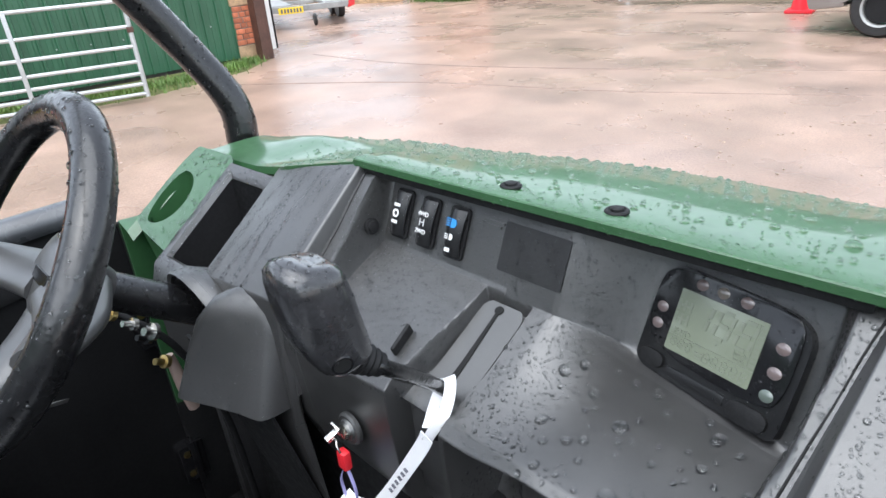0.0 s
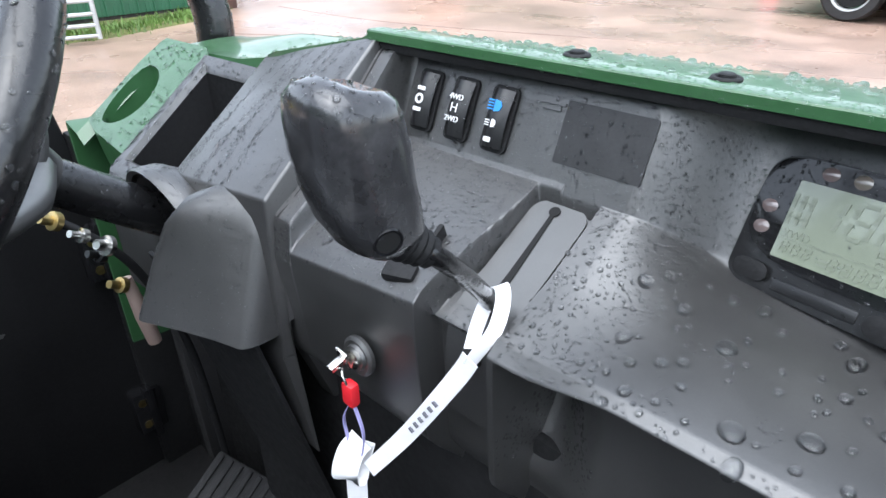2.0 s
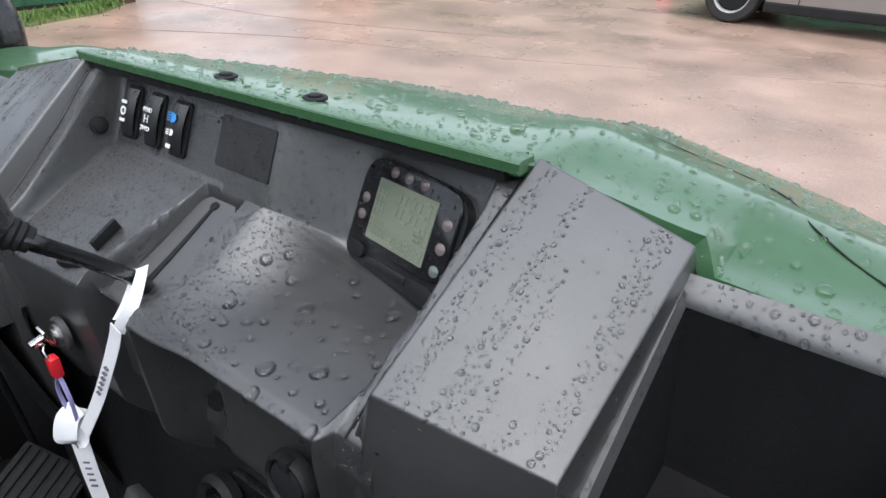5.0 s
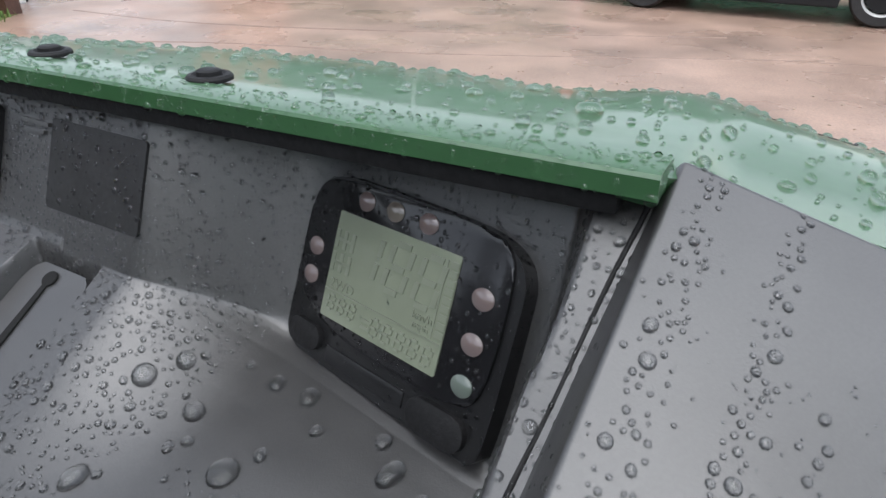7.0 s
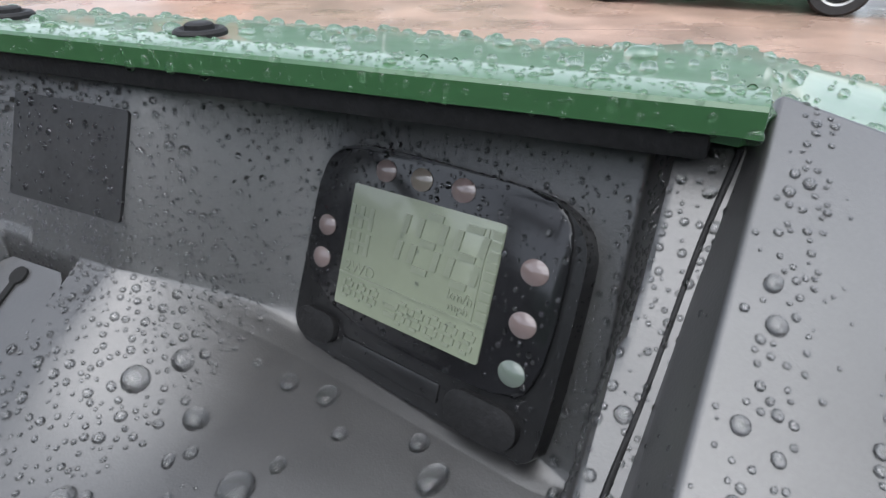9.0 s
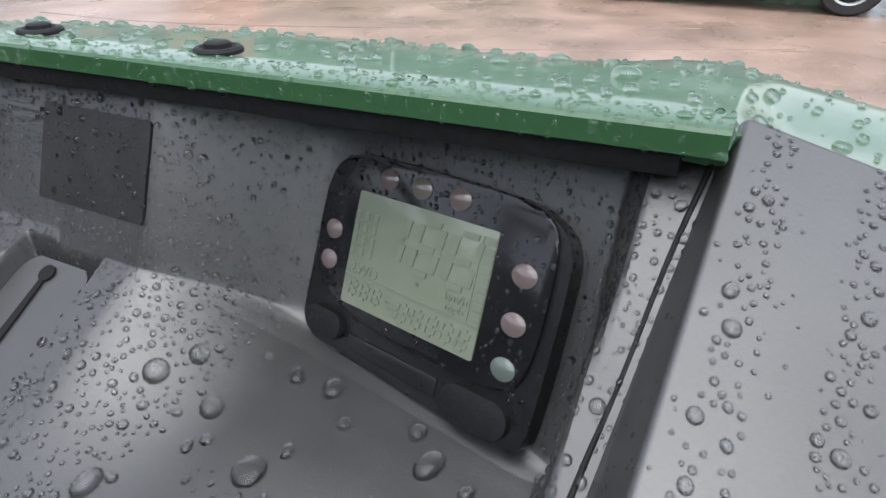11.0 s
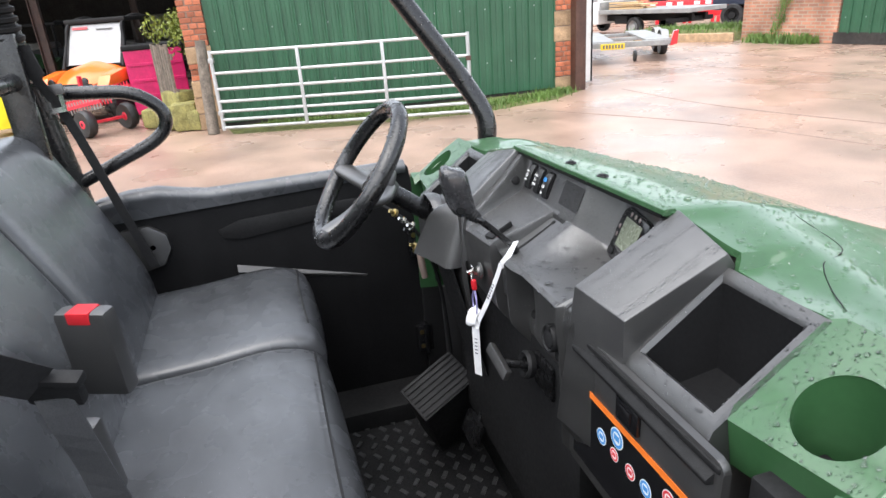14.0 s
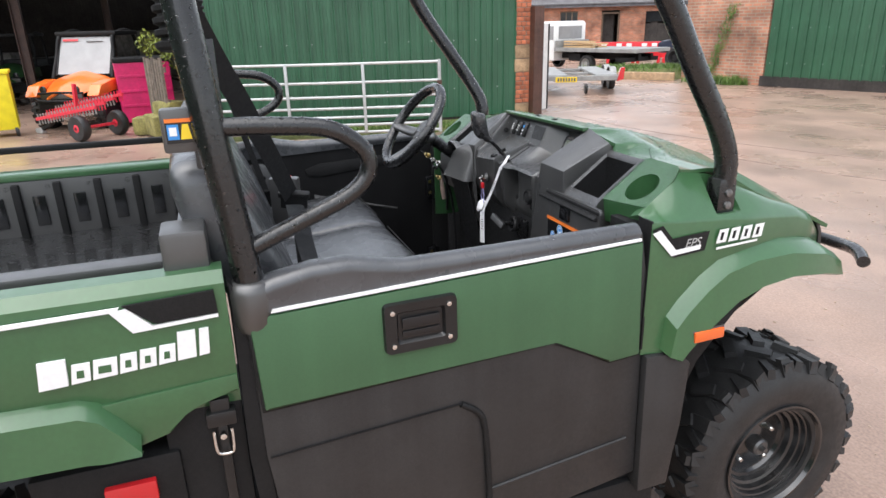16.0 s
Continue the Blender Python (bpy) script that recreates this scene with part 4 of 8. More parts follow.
part("cable_end", bm, material("copper_cable_end", (0.6, 0.45, 0.38), 0.4, metal=0.6), column, smooth=60)

# pedals
PM = frame_of((-0.353, 0.128, 0.668), (0.098, 0.042, -0.040), (-0.050, 0.126, 0.065))
bm = bmesh.new()
box(bm, (-0.057, -0.085, -0.012), (0.057, 0.085, 0.0), 0.006, PM)
pedal = part("accelerator_pedal", bm, BLACK_DULL, utv, "ribbed black accelerator pedal", smooth=40)
for k in range(7):
    part("rib", boxes(((-0.048 + k * 0.016 - 0.0035, -0.078, -0.001), (-0.048 + k * 0.016 + 0.0035, 0.080, 0.004)), bevel=0.002, m=PM), BLACK_DULL, pedal, smooth=40)
part("pedal_block", boxes(((-0.050, -0.080, -0.26), (0.050, 0.080, -0.010)), bevel=0.006, m=PM), BLACK_DULL, pedal, smooth=40)
PB = frame_of((-0.235, 0.18, 0.60), (1, 0, 0), (0, 0.4, 0.9))
part("brake_pedal", boxes(((-0.045, -0.03, -0.01), (0.045, 0.03, 0.006)), ((-0.008, 0.02, -0.02), (0.008, 0.30, -0.006)), bevel=0.004, m=PB), STEEL_BLACK, utv, "black steel brake pedal", smooth=40)

# floor with raised tread bars
part("cab_floor", boxes(((-0.74, -0.30, 0.375), (0.735, 0.29, 0.395)), bevel=0.003), BLACK_DULL, utv, "black tread-plate cab floor", smooth=40)
bm = bmesh.new()
for i in range(30):
    for j in range(12):
        x, y = -0.70 + i * 0.047, -0.20 + j * 0.040
        m = Matrix.Translation((x + (0.0235 if j % 2 else 0), y, 0.395)) @ Matrix.Rotation(radians(35 if (i + j) % 2 else -35), 4, "Z")
        box(bm, (-0.013, -0.0055, -0.001), (0.013, 0.0055, 0.0050), 0.0, m)
# bars are paler than the floor: wet sheen put into their colour
part("tread_bar", bm, material("tread_pale_for_wet_sheen", (0.05, 0.05, 0.052), 0.35, grain=0.3, grain_size=0.01, coat=0.4), utv, "raised tread bars", kind="stuff")
part("seat_base", boxes(((-0.70, -0.62, 0.40), (0.70, -0.18, 0.80)), bevel=0.01), BLACK_DULL, utv, "black box under the seats", smooth=40)


# seats
def cushion(name, lo, hi, rows, label, crown=0.018, edge=0.04):
    """A stuffed pad: rows are its section as (y, z), drawn from lo to hi with rounded ends."""
    bm = bmesh.new()
    cy, cz = sum(r[0] for r in rows) / len(rows), sum(r[1] for r in rows) / len(rows)
    line = [(p.x, p.y) for p in (Vector((q[0], q[1], 0)) for q in smooth_path([(a, b, 0) for a, b in rows] + [(rows[0][0], rows[0][1], 0)], 5)[:-1])]
    rings = []
    for s, k in ((0.0, 0.55), (0.004, 0.80), (0.012, 0.92), (0.03, 0.985), (0.10, 1.0), (0.3, 1.01), (0.5, 1.015), (0.7, 1.01), (0.9, 1.0), (0.97, 0.985), (0.988, 0.92), (0.996, 0.80), (1.0, 0.55)):
        x = lerp(lo, hi, s)
        rings.append([bm.verts.new((x, cy + (y - cy) * k + 0.002 * math.sin(9 * x + 5 * y), cz + (z - cz) * k + 0.002 * math.sin(11 * x + 7 * z))) for y, z in line])
    n = len(line)
    for a, b in zip(rings, rings[1:]):
        for k in range(n):
            bm.faces.new((a[k], a[(k + 1) % n], b[(k + 1) % n], b[k]))
    bm.faces.new(rings[0]), bm.faces.new(rings[-1])
    return part(name, bm, VINYL, utv, label, smooth=60)


BASE = [(-0.165, 0.838), (-0.143, 0.878), (-0.150, 0.917), (-0.180, 0.946), (-0.26, 0.960), (-0.40, 0.947), (-0.57, 0.935), (-0.62, 0.90), (-0.60, 0.84), (-0.40, 0.81), (-0.22, 0.81)]
BACK = [(-0.53, 0.93), (-0.545, 1.02), (-0.60, 1.16), (-0.665, 1.30), (-0.700, 1.365), (-0.745, 1.385), (-0.79, 1.36), (-0.775, 1.25), (-0.71, 1.08), (-0.65, 0.93), (-0.60, 0.89)]
cushion("seat_cushion", -0.655, -0.215, BASE, "wet black vinyl driver's seat cushion")
cushion("seat_cushion", -0.205, 0.655, BASE, "wet black vinyl passenger bench cushion")
cushion("seat_backrest", -0.665, -0.215, BACK, "wet black vinyl driver's backrest")
cushion("seat_backrest", -0.205, 0.655, BACK, "wet black vinyl passenger backrest")
for lo, hi in ((-0.60, -0.28), (-0.14, 0.60)):
    bm = bmesh.new()
    tube(bm, [(lo, -0.172, 0.957), (lerp(lo, hi, 0.5), -0.176, 0.960), (hi, -0.172, 0.957)], 0.0022, 6)
    part("seat_seam", bm, BLACK_DULL, utv, "stitched seam of the seat", smooth=60)


# doors
def door(side):
    s = side
    X = lambda a: s * a
    lab = "green door with a black lower panel and a recessed latch" if s > 0 else "door seen from inside, black moulded plastic"
    foot = 0.0 if s > 0 else 0.09
    outline = [(-0.690, 1.125), (-0.645, 1.135), (0.188, 1.160), (0.205, 1.05), (0.222, 0.495 - foot), (-0.05, 0.46 - foot), (-0.52, 0.46 - foot), (-0.665, 0.60), (-0.682, 0.80)]
    bm = bmesh.new()
    prism(bm, outline, X(0.742), X(0.778), "x", bevel=0.006)
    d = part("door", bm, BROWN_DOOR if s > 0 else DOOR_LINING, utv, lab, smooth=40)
    # green upper skin
    g = [(-0.683, 1.108), (0.181, 1.140), (0.197, 0.853), (0.113, 0.848), (-0.031, 0.935), (-0.674, 0.909)]
    part("upper_panel", prism(bmesh.new(), g, X(0.776), X(0.789), "x", bevel=0.005), GREEN_DOOR, d, "green upper door panel", smooth=40)
    part("panel_edge", prism(bmesh.new(), [(p[0] + (0.006 if p[0] > 0.1 else -0.006), p[1] + (0.006 if p[1] > 1.1 else -0.008)) for p in g], X(0.770), X(0.781), "x", bevel=0.003), BLACK_DULL, d, smooth=40)
    # stripe
    part("pinstripe", prism(bmesh.new(), [(-0.638, 1.1215), (0.176, 1.1495), (0.176, 1.1435), (-0.642, 1.1145)], X(0.784), X(0.7895), "x"), WHITE, d, "white pinstripe")
    # padded sill along the top, with a rise at the rear
    bm = bmesh.new()
    line = [(-0.690, 1.150, 0.030), (-0.63, 1.172, 0.030), (-0.56, 1.186, 0.028), (-0.49, 1.188, 0.028), (-0.43, 1.176, 0.026), (-0.37, 1.166, 0.026), (-0.20, 1.166, 0.026), (0.0, 1.168, 0.026), (0.178, 1.170, 0.026)]
    rows = []
    for y, z, r in line:
        ring = []
        for a in np.linspace(-25, 205, 13):
            ring.append((X(0.757 + r * math.cos(radians(a)) * 1.05), y, z - 0.014 + r * 0.85 * math.sin(radians(a))))
        low = 1.113 + (y + 0.68) * 0.036
        rows.append([(X(0.786), y, low)] + ring + [(X(0.735), y, low)])
    sheet(bm, rows)
    bm.faces.new([bm.verts.new(p) for p in rows[0]])
    bm.faces.new([bm.verts.new(p) for p in rows[-1]])
    part("top_pad", bm, VINYL, d, "black padded door top, wet", smooth=50)
    if s > 0:
        # latch recess
        hm = frame_of((0.7885, -0.352, 1.040), (0, 1, 0.012), (0, 0, 1))
        bm = bmesh.new()
        o, i1, i2 = rounded(0.158, 0.112, 0.012), rounded(0.104, 0.070, 0.006), rounded(0.094, 0.060, 0.006)
        vo = [bm.verts.new(hm @ Vector((*p, 0.0))) for p in o]
        v1 = [bm.verts.new(hm @ Vector((*p, 0.011))) for p in [(q[0] * 0.97, q[1] * 0.96) for q in o]]
        v2 = [bm.verts.new(hm @ Vector((*p, 0.010))) for p in i1]
        v3 = [bm.verts.new(hm @ Vector((*p, 0.0015))) for p in i2]
        for a, b in ((vo, v1), (v1, v2), (v2, v3)):
            for k in range(len(a)):
                bm.faces.new((a[k], a[(k + 1) % len(a)], b[(k + 1) % len(a)], b[k]))
        bm.faces.new(v3)
        hnd = part("latch_plate", bm, DISPLAY_BLACK, d, "black recessed latch plate", smooth=40)
        part("paddle", boxes(((-0.040, -0.004, 0.001), (0.040, 0.020, 0.0085)), ((-0.040, -0.024, 0.001), (0.040, -0.010, 0.005)), bevel=0.0025, m=hm), BLACK_GLOSS, d, smooth=40)
        for u in (-0.060, 0.060):
            for v in (-0.037, 0.037):
                bm = bmesh.new()
                lathe(bm, [(0.0005, 0.010), (0.0058, 0.010), (0.0050, 0.0135), (0.0005, 0.0142)], hm @ Matrix.Translation((u, v, 0)), 14)
                part("bolt", bm, CHROME, d, "bright bolt head", smooth=40)
        # pressings in the lower panel
        bm = bmesh.new()
        tube(bm, [(0.780, -0.676, 0.795), (0.780, -0.261, 0.820)], 0.0022, 6, 1)
        tube(bm, [(0.781, -0.262, 0.820), (0.781, -0.222, 0.790), (0.781, -0.206, 0.750), (0.781, -0.197, 0.64), (0.781, -0.192, 0.52)], 0.0075, 8, 6)
        part("pressed_groove", bm, BLACK_DULL, d, "dark pressed groove", smooth=60)
        bm = bmesh.new()
        tube(bm, [(0.778, -0.20, 0.566), (0.778, 0.185, 0.610)], 0.0045, 8, 1)
        part("pressed_ridge", bm, BROWN_DOOR, d, smooth=60)
        part("rear_edge", prism(bmesh.new(), [(-0.712, 1.185), (-0.685, 1.15), (-0.680, 0.80), (-0.665, 0.55), (-0.70, 0.55), (-0.715, 0.80)], 0.735, 0.772, "x", bevel=0.004), BLACK_DULL, d, smooth=40)
    else:
        # inner mouldings
        bm = bmesh.new()
        verts = [bm.verts.new(p) for p in ((-0.742, -0.330, 0.945), (-0.742, 0.035, 0.846), (-0.722, -0.330, 0.930), (-0.742, -0.330, 0.905), (-0.742, 0.030, 0.840))]
        bm.faces.new((verts[0], verts[1], verts[2])), bm.faces.new((verts[2], verts[1], verts[4], verts[3])), bm.faces.new((verts[0], verts[2], verts[3]))
        part("crease", bm, BLACK, d, "sharp moulded crease in the door")
        bm = bmesh.new()
        prism(bm, [(-0.36, 1.055), (-0.30, 1.075), (0.02, 1.090), (0.06, 1.075), (0.05, 1.055), (-0.30, 1.020), (-0.35, 1.030)], -0.744, -0.736, "x", bevel=0.003)
        part("moulding", bm, BLACK_DULL, d, "long moulded hollow in the door", smooth=40)
        bm = bmesh.new()
        prism(bm, [(-0.60, 1.095), (-0.53, 1.100), (-0.49, 1.07), (-0.485, 1.03), (-0.51, 0.985), (-0.60, 0.965)], -0.742, -0.722, "x", bevel=0.006)
        lt = part("latch_cover", bm, BLACK, d, "black latch cover", smooth=40)
        for y, z in ((-0.55, 1.06), (-0.55, 1.02), (-0.53, 1.04)):
            bm = bmesh.new()
            lathe(bm, [(0.0005, 0), (0.007, 0), (0.006, 0.004), (0.0005, 0.005)], frame_of((-0.722, y, z), (0, -1, 0), (0, 0, 1)), 12)
            part("bolt", bm, CHROME, d, smooth=40)
        for z in (0.93, 0.60):
            part("hinge", boxes(((-0.745, 0.165, z - 0.045), (-0.715, 0.215, z + 0.045)), ((-0.73, 0.185, z - 0.055), (-0.705, 0.20, z + 0.055)), bevel=0.004), BLACK_GLOSS, d, "black door hinge", smooth=40)
            for dz in (-0.025, 0.025):
                bm = bmesh.new()
                lathe(bm, [(0.0005, 0), (0.008, 0), (0.007, 0.005), (0.0005, 0.006)], frame_of((-0.714, 0.18, z + dz), (0, -1, 0), (0, 0, 1)), 10)
                part("hinge_bolt", bm, BRASS, d, smooth=40)
    return d


door(1), door(-1)


# front quarter panels and fender flares
def quarter(side):
    s = side
    X = lambda a: a if s > 0 else LEFT_IN - min(a, 0.66) - 0.45 * max(a - 0.66, 0.0)
    bm = bmesh.new()
    # skin: cup panel's edge, sloping facet with a bay for the post's foot, crease, flank
    rows = []
    for y in sorted(list(np.linspace(0.205, 0.86, 30)) + [0.375, 0.395, 0.400, 0.405, 0.445, 0.468, 0.472, 0.478]):
        xi = np.interp(y, (0.205, 0.30, 0.335, 0.62, 0.75, 0.86), (0.729, 0.722, 0.702, 0.702, 0.68, 0.62))
        zi = np.interp(y, (0.205, 0.325, 0.36, 0.86), (1.170, 1.254, hood_z(-0.57, 0.36), hood_z(-0.57, 0.86))) if s < 0 and y < 0.36 else hood_z(-0.57, y) if s < 0 else np.interp(y, (0.205, 0.325, 0.42, 0.52, 0.62, 0.75, 0.86), (1.186, 1.270, 1.257, 1.216, 1.168, 1.118, 1.055))
        xo = np.interp(y, (0.205, 0.5, 0.75, 0.86), (0.782, 0.778, 0.738, 0.67))
        zo = np.interp(y, (0.205, 0.45, 0.68, 0.75, 0.86), (1.181, 1.163, 1.133, 1.105, 1.04))
        arch = np.interp(y, (0.205, 0.27, 0.31, 0.40, 0.50, 0.62, 0.75, 0.86), (0.845, 0.838, 0.842, 0.905, 0.955, 0.985, 0.985, 0.96))
        dome = 0.016 * ease(y, 0.46, 0.56)
        row = [(X(xi - 0.03), y, zi - 0.012)]
        for t in (0.0, 0.08, 0.10, 0.25, 0.45, 0.65, 0.82, 0.88, 0.96, 1.0):
            x, z = lerp(xi, xo, t), lerp(zi, zo, t) + dome * 4 * t * (1 - t)
            bay = ease(y, 0.396, 0.402) * (1 - ease(y, 0.470, 0.476)) * ease(x, 0.7045, 0.712) * (1 - ease(x, 0.768, 0.774)) * (s > 0)
            row.append((X(x), y, lerp(z, min(z, 1.172), bay)))
        row += [(X(xo + 0.002), y, zo - 0.006), (X(xo + 0.002), y, lerp(zo, arch, 0.4)), (X(xo), y, arch)]
        rows.append(row)
    sheet(bm, rows, 0.005)
    q = part("quarter_panel", skew(bm) if s < 0 else bm, GREEN, utv, "green front quarter panel with graphics", smooth=30)
    part("front_edge", prism(bmesh.new(), [(0.203, 1.184), (0.209, 1.184), (0.209, 0.86), (0.203, 0.86)], X(0.735), X(0.783), "x", bevel=0.001), BLACK_DULL, q, smooth=40)
    # flare over the wheel
    bm = bmesh.new()
    mid = [(0.262, 0.842), (0.270, 0.93), (0.300, 0.968), (0.355, 1.020), (0.410, 1.055), (0.50, 1.072), (0.62, 1.072), (0.74, 1.050), (0.840, 1.000)]
    low = [(0.300, 0.828), (0.318, 0.850), (0.352, 0.880), (0.405, 0.922), (0.455, 0.958), (0.53, 0.985), (0.63, 0.996), (0.74, 0.985), (0.845, 0.955)]
    rows = []
    for (y0, z0), (y1, z1) in zip(mid, low):
        k = np.interp(y0, (0.26, 0.75, 0.85), (0.0, -0.01, -0.045))
        rows.append([(X(0.760 + k), y0 - 0.01, z0 + 0.016), (X(0.786 + k), y0, z0 + 0.006), (X(0.812 + k), lerp(y0, y1, 0.25), lerp(z0, z1, 0.22)), (X(0.822 + k), y1, z1), (X(0.800 + k), y1 + 0.006, z1 - 0.012), (X(0.74), y1 + 0.01, z1 + 0.012)])
    sheet(bm, rows)
    fl = part("fender_flare", bm, GREEN, utv, "angular green fender flare", smooth=25)
    part("front_sill", prism(bmesh.new(), [(0.215, 0.842), (0.305, 0.836), (0.352, 0.80), (0.338, 0.62), (0.318, 0.44), (0.225, 0.44)], X(0.735), X(0.795), "x", bevel=0.008), BROWN_DOOR, utv, "black splash guard behind the front wheel", smooth=40)
    part("inner_arch", prism(bmesh.new(), [(0.30, 0.80), (0.40, 0.90), (0.47, 0.945), (0.50, 0.94), (0.37, 0.80), (0.34, 0.72)], X(0.70), X(0.79), "x", bevel=0.004), BLACK_DULL, utv, "black inner wheel arch", smooth=40)
    part("reflector", boxes(((-0.048, -0.018, 0.0), (0.048, 0.018, 0.006)), bevel=0.005, m=frame_of((X(0.812), 0.373, 0.885), (0, s, 0.02 * s), (0, 0, 1))), BLACK, fl, smooth=40)
    part("amber_reflector", boxes(((-0.044, -0.014, 0.004), (0.044, 0.014, 0.012)), bevel=0.006, m=frame_of((X(0.812), 0.373, 0.885), (0, s, 0.02 * s), (0, 0, 1))), AMBER, fl, "amber side reflector", smooth=40)
    if s < 0:
        return
    # graphics: white dart, dark band, two words as plain bars
    G = frame_of((X(0.7870), 0.30, 1.12), (0, s, 0), (0, 0, 1))
    u = lambda a: s * (a - 0.30)
    def flat(pts, mat, name, lab="", z0=0.0005, z1=0.0016):
        part(name, prism(bmesh.new(), [(u(a), b - 1.12) for a, b in pts], z0, z1, "z", m=G), mat, q, lab)
    flat([(0.203, 1.164), (0.232, 1.172), (0.262, 1.137), (0.367, 1.143), (0.358, 1.096), (0.270, 1.090)], BLACK_DULL, "dark_band", "dark graphic band", 0.0003, 0.001)
    flat([(0.205, 1.156), (0.226, 1.162), (0.274, 1.108), (0.345, 1.112), (0.343, 1.101), (0.262, 1.095)], WHITE, "white_dart", "white dart graphic", 0.0008, 0.002)
    part("print", text_mesh("EPS", 0.030, G @ Matrix.Translation((0.020, -0.001, 0.0012)), 0.0006, 0.3), GALV, q, "grey printed letters")
    for k in range(4):
        y0 = 0.390 + k * 0.036
        flat([(y0, 1.108), (y0 + 0.028, 1.109), (y0 + 0.033, 1.142), (y0 + 0.007, 1.141)], WHITE, "model_mark", "white model lettering drawn as plain bars")
        flat([(y0 + 0.009, 1.115), (y0 + 0.017, 1.115), (y0 + 0.020, 1.134), (y0 + 0.012, 1.134)], BLACK_DULL, "model_mark", "", 0.0012, 0.0022)
    flat([(0.392, 1.092), (0.515, 1.098), (0.516, 1.103), (0.393, 1.098)], WHITE, "model_mark")


quarter(1), quarter(-1)
# nose
bm = bmesh.new()
rows = []
for x in np.linspace(-0.61, 0.68, 21):
    y = hood_front(x)
    z = hood_z(x, y)
    rows.append([(x, y - 0.004, z + 0.002), (x, y + 0.012, z - 0.03), (x, y + 0.02, z - 0.09), (x * 0.82, y + 0.005, 0.86), (x * 0.62, y - 0.03, 0.66)])
sheet(bm, rows, 0.008)
part("nose_panel", bm, BLACK, utv, "black plastic nose panel", smooth=40)
bm = bmesh.new()
tube(bm, [(-0.66, 0.90, 0.985), (-0.60, 0.985, 0.975), (-0.3, 1.03, 0.96), (0.3, 1.03, 0.96), (0.60, 1.00, 0.975), (0.72, 0.955, 0.99), (0.79, 0.90, 0.985)], 0.017, 12)
part("bull_bar", bm, STEEL_BLACK, utv, "black tubular front bar", smooth=60)


# wheels
def wheel_at(x, y, side):
    s = side
    W = frame_of((x, y, 0.338), (0, s, 0), (0, 0, 1))
    bm = bmesh.new()
    big = 0.955
    prof = [(0.165, -0.115), (0.188, -0.122), (0.235, -0.135), (0.290, -0.132), (0.322, -0.110), (0.330, -0.06), (0.332, 0.0), (0.330, 0.06), (0.322, 0.110), (0.290, 0.132), (0.235, 0.135), (0.188, 0.122), (0.165, 0.115), (0.158, 0.0), (0.165, -0.115)]
    tw = part("wheel", lathe(bmesh.new(), [(r * big, h) for r, h in prof], W, 56, caps=False), RUBBER, utv, "knobbly black tyre on a black steel rim", smooth=45)
    bm = bmesh.new()

    def lug(m, lo, hi, taper=0.80):
        """A rubber block, narrower at its outer face."""
        mid = [(lo[i] + hi[i]) / 2 for i in (1, 2)]
        v = [bm.verts.new(m @ Vector((x, mid[0] + (y - mid[0]) * k, mid[1] + (z - mid[1]) * k))) for x, k in ((lo[0], 1.0), (hi[0], taper)) for y, z in ((lo[1], lo[2]), (hi[1], lo[2]), (hi[1], hi[2]), (lo[1], hi[2]))]
        for q in ((4, 5, 6, 7), (0, 1, 5, 4), (1, 2, 6, 5), (2, 3, 7, 6), (3, 0, 4, 7)):
            bm.faces.new([v[k] for k in q])

    n = 19
    for k in range(n):
        for e, off in ((1, 0.0), (-1, 0.5)):
            turn = W @ Matrix.Rotation(2 * math.pi * (k + off) / n, 4, "Z")
            lug(turn @ Matrix.Translation((0.0, 0.0, 0.034 * e)) @ Matrix.Rotation(radians(32 * e), 4, "X"), (0.296, -0.019, -0.044), (0.333, 0.019, 0.038), 0.86)
            lug(turn @ Matrix.Translation((0.0, -0.020, 0.088 * e)) @ Matrix.Rotation(radians(12 * e), 4, "X"), (0.290, -0.023, -0.042), (0.324, 0.023, 0.036), 0.86)
            lug(turn @ Matrix.Translation((0.0, 0.029, 0.092 * e)) @ Matrix.Rotation(radians(-20 * e), 4, "X"), (0.290, -0.012, -0.036), (0.321, 0.012, 0.032), 0.86)
            reach = 0.046 if k % 2 else 0.030
            lug(turn @ Matrix.Translation((0.297, -0.018, 0.122 * e)) @ Matrix.Rotation(radians(-66 * e), 4, "Y"), (-0.014, -0.018, -reach * (e > 0) - 0.014 * (e < 0)), (0.004, 0.018, reach * (e < 0) + 0.014 * (e > 0)), 0.86)
    part("tread", bm, RUBBER, tw, "blocky off-road tread")
    rim = part("rim", lathe(bmesh.new(), [(0.174, 0.112), (0.184, 0.124), (0.182, 0.131), (0.175, 0.131), (0.168, 0.118), (0.160, 0.114), (0.156, 0.100), (0.151, 0.098), (0.147, 0.084), (0.141, 0.082), (0.137, 0.066), (0.128, 0.062), (0.122, 0.046), (0.112, 0.044), (0.105, 0.034), (0.060, 0.032), (0.045, 0.040), (0.001, 0.040)], W, 56, caps=False), material("wet_black_rim", (0.006, 0.006, 0.0065), 0.26, stain=0.3, stain_size=0.03, coat=0.8, coat_rough=0.12), tw, "wet black steel rim", smooth=35)
    bm = bmesh.new()
    lathe(bm, [(0.030, 0.035), (0.028, 0.070), (0.022, 0.076), (0.010, 0.074), (0.009, 0.090), (0.001, 0.090)], W, 24)
    part("hub_cap", bm, BLACK, tw, smooth=40)
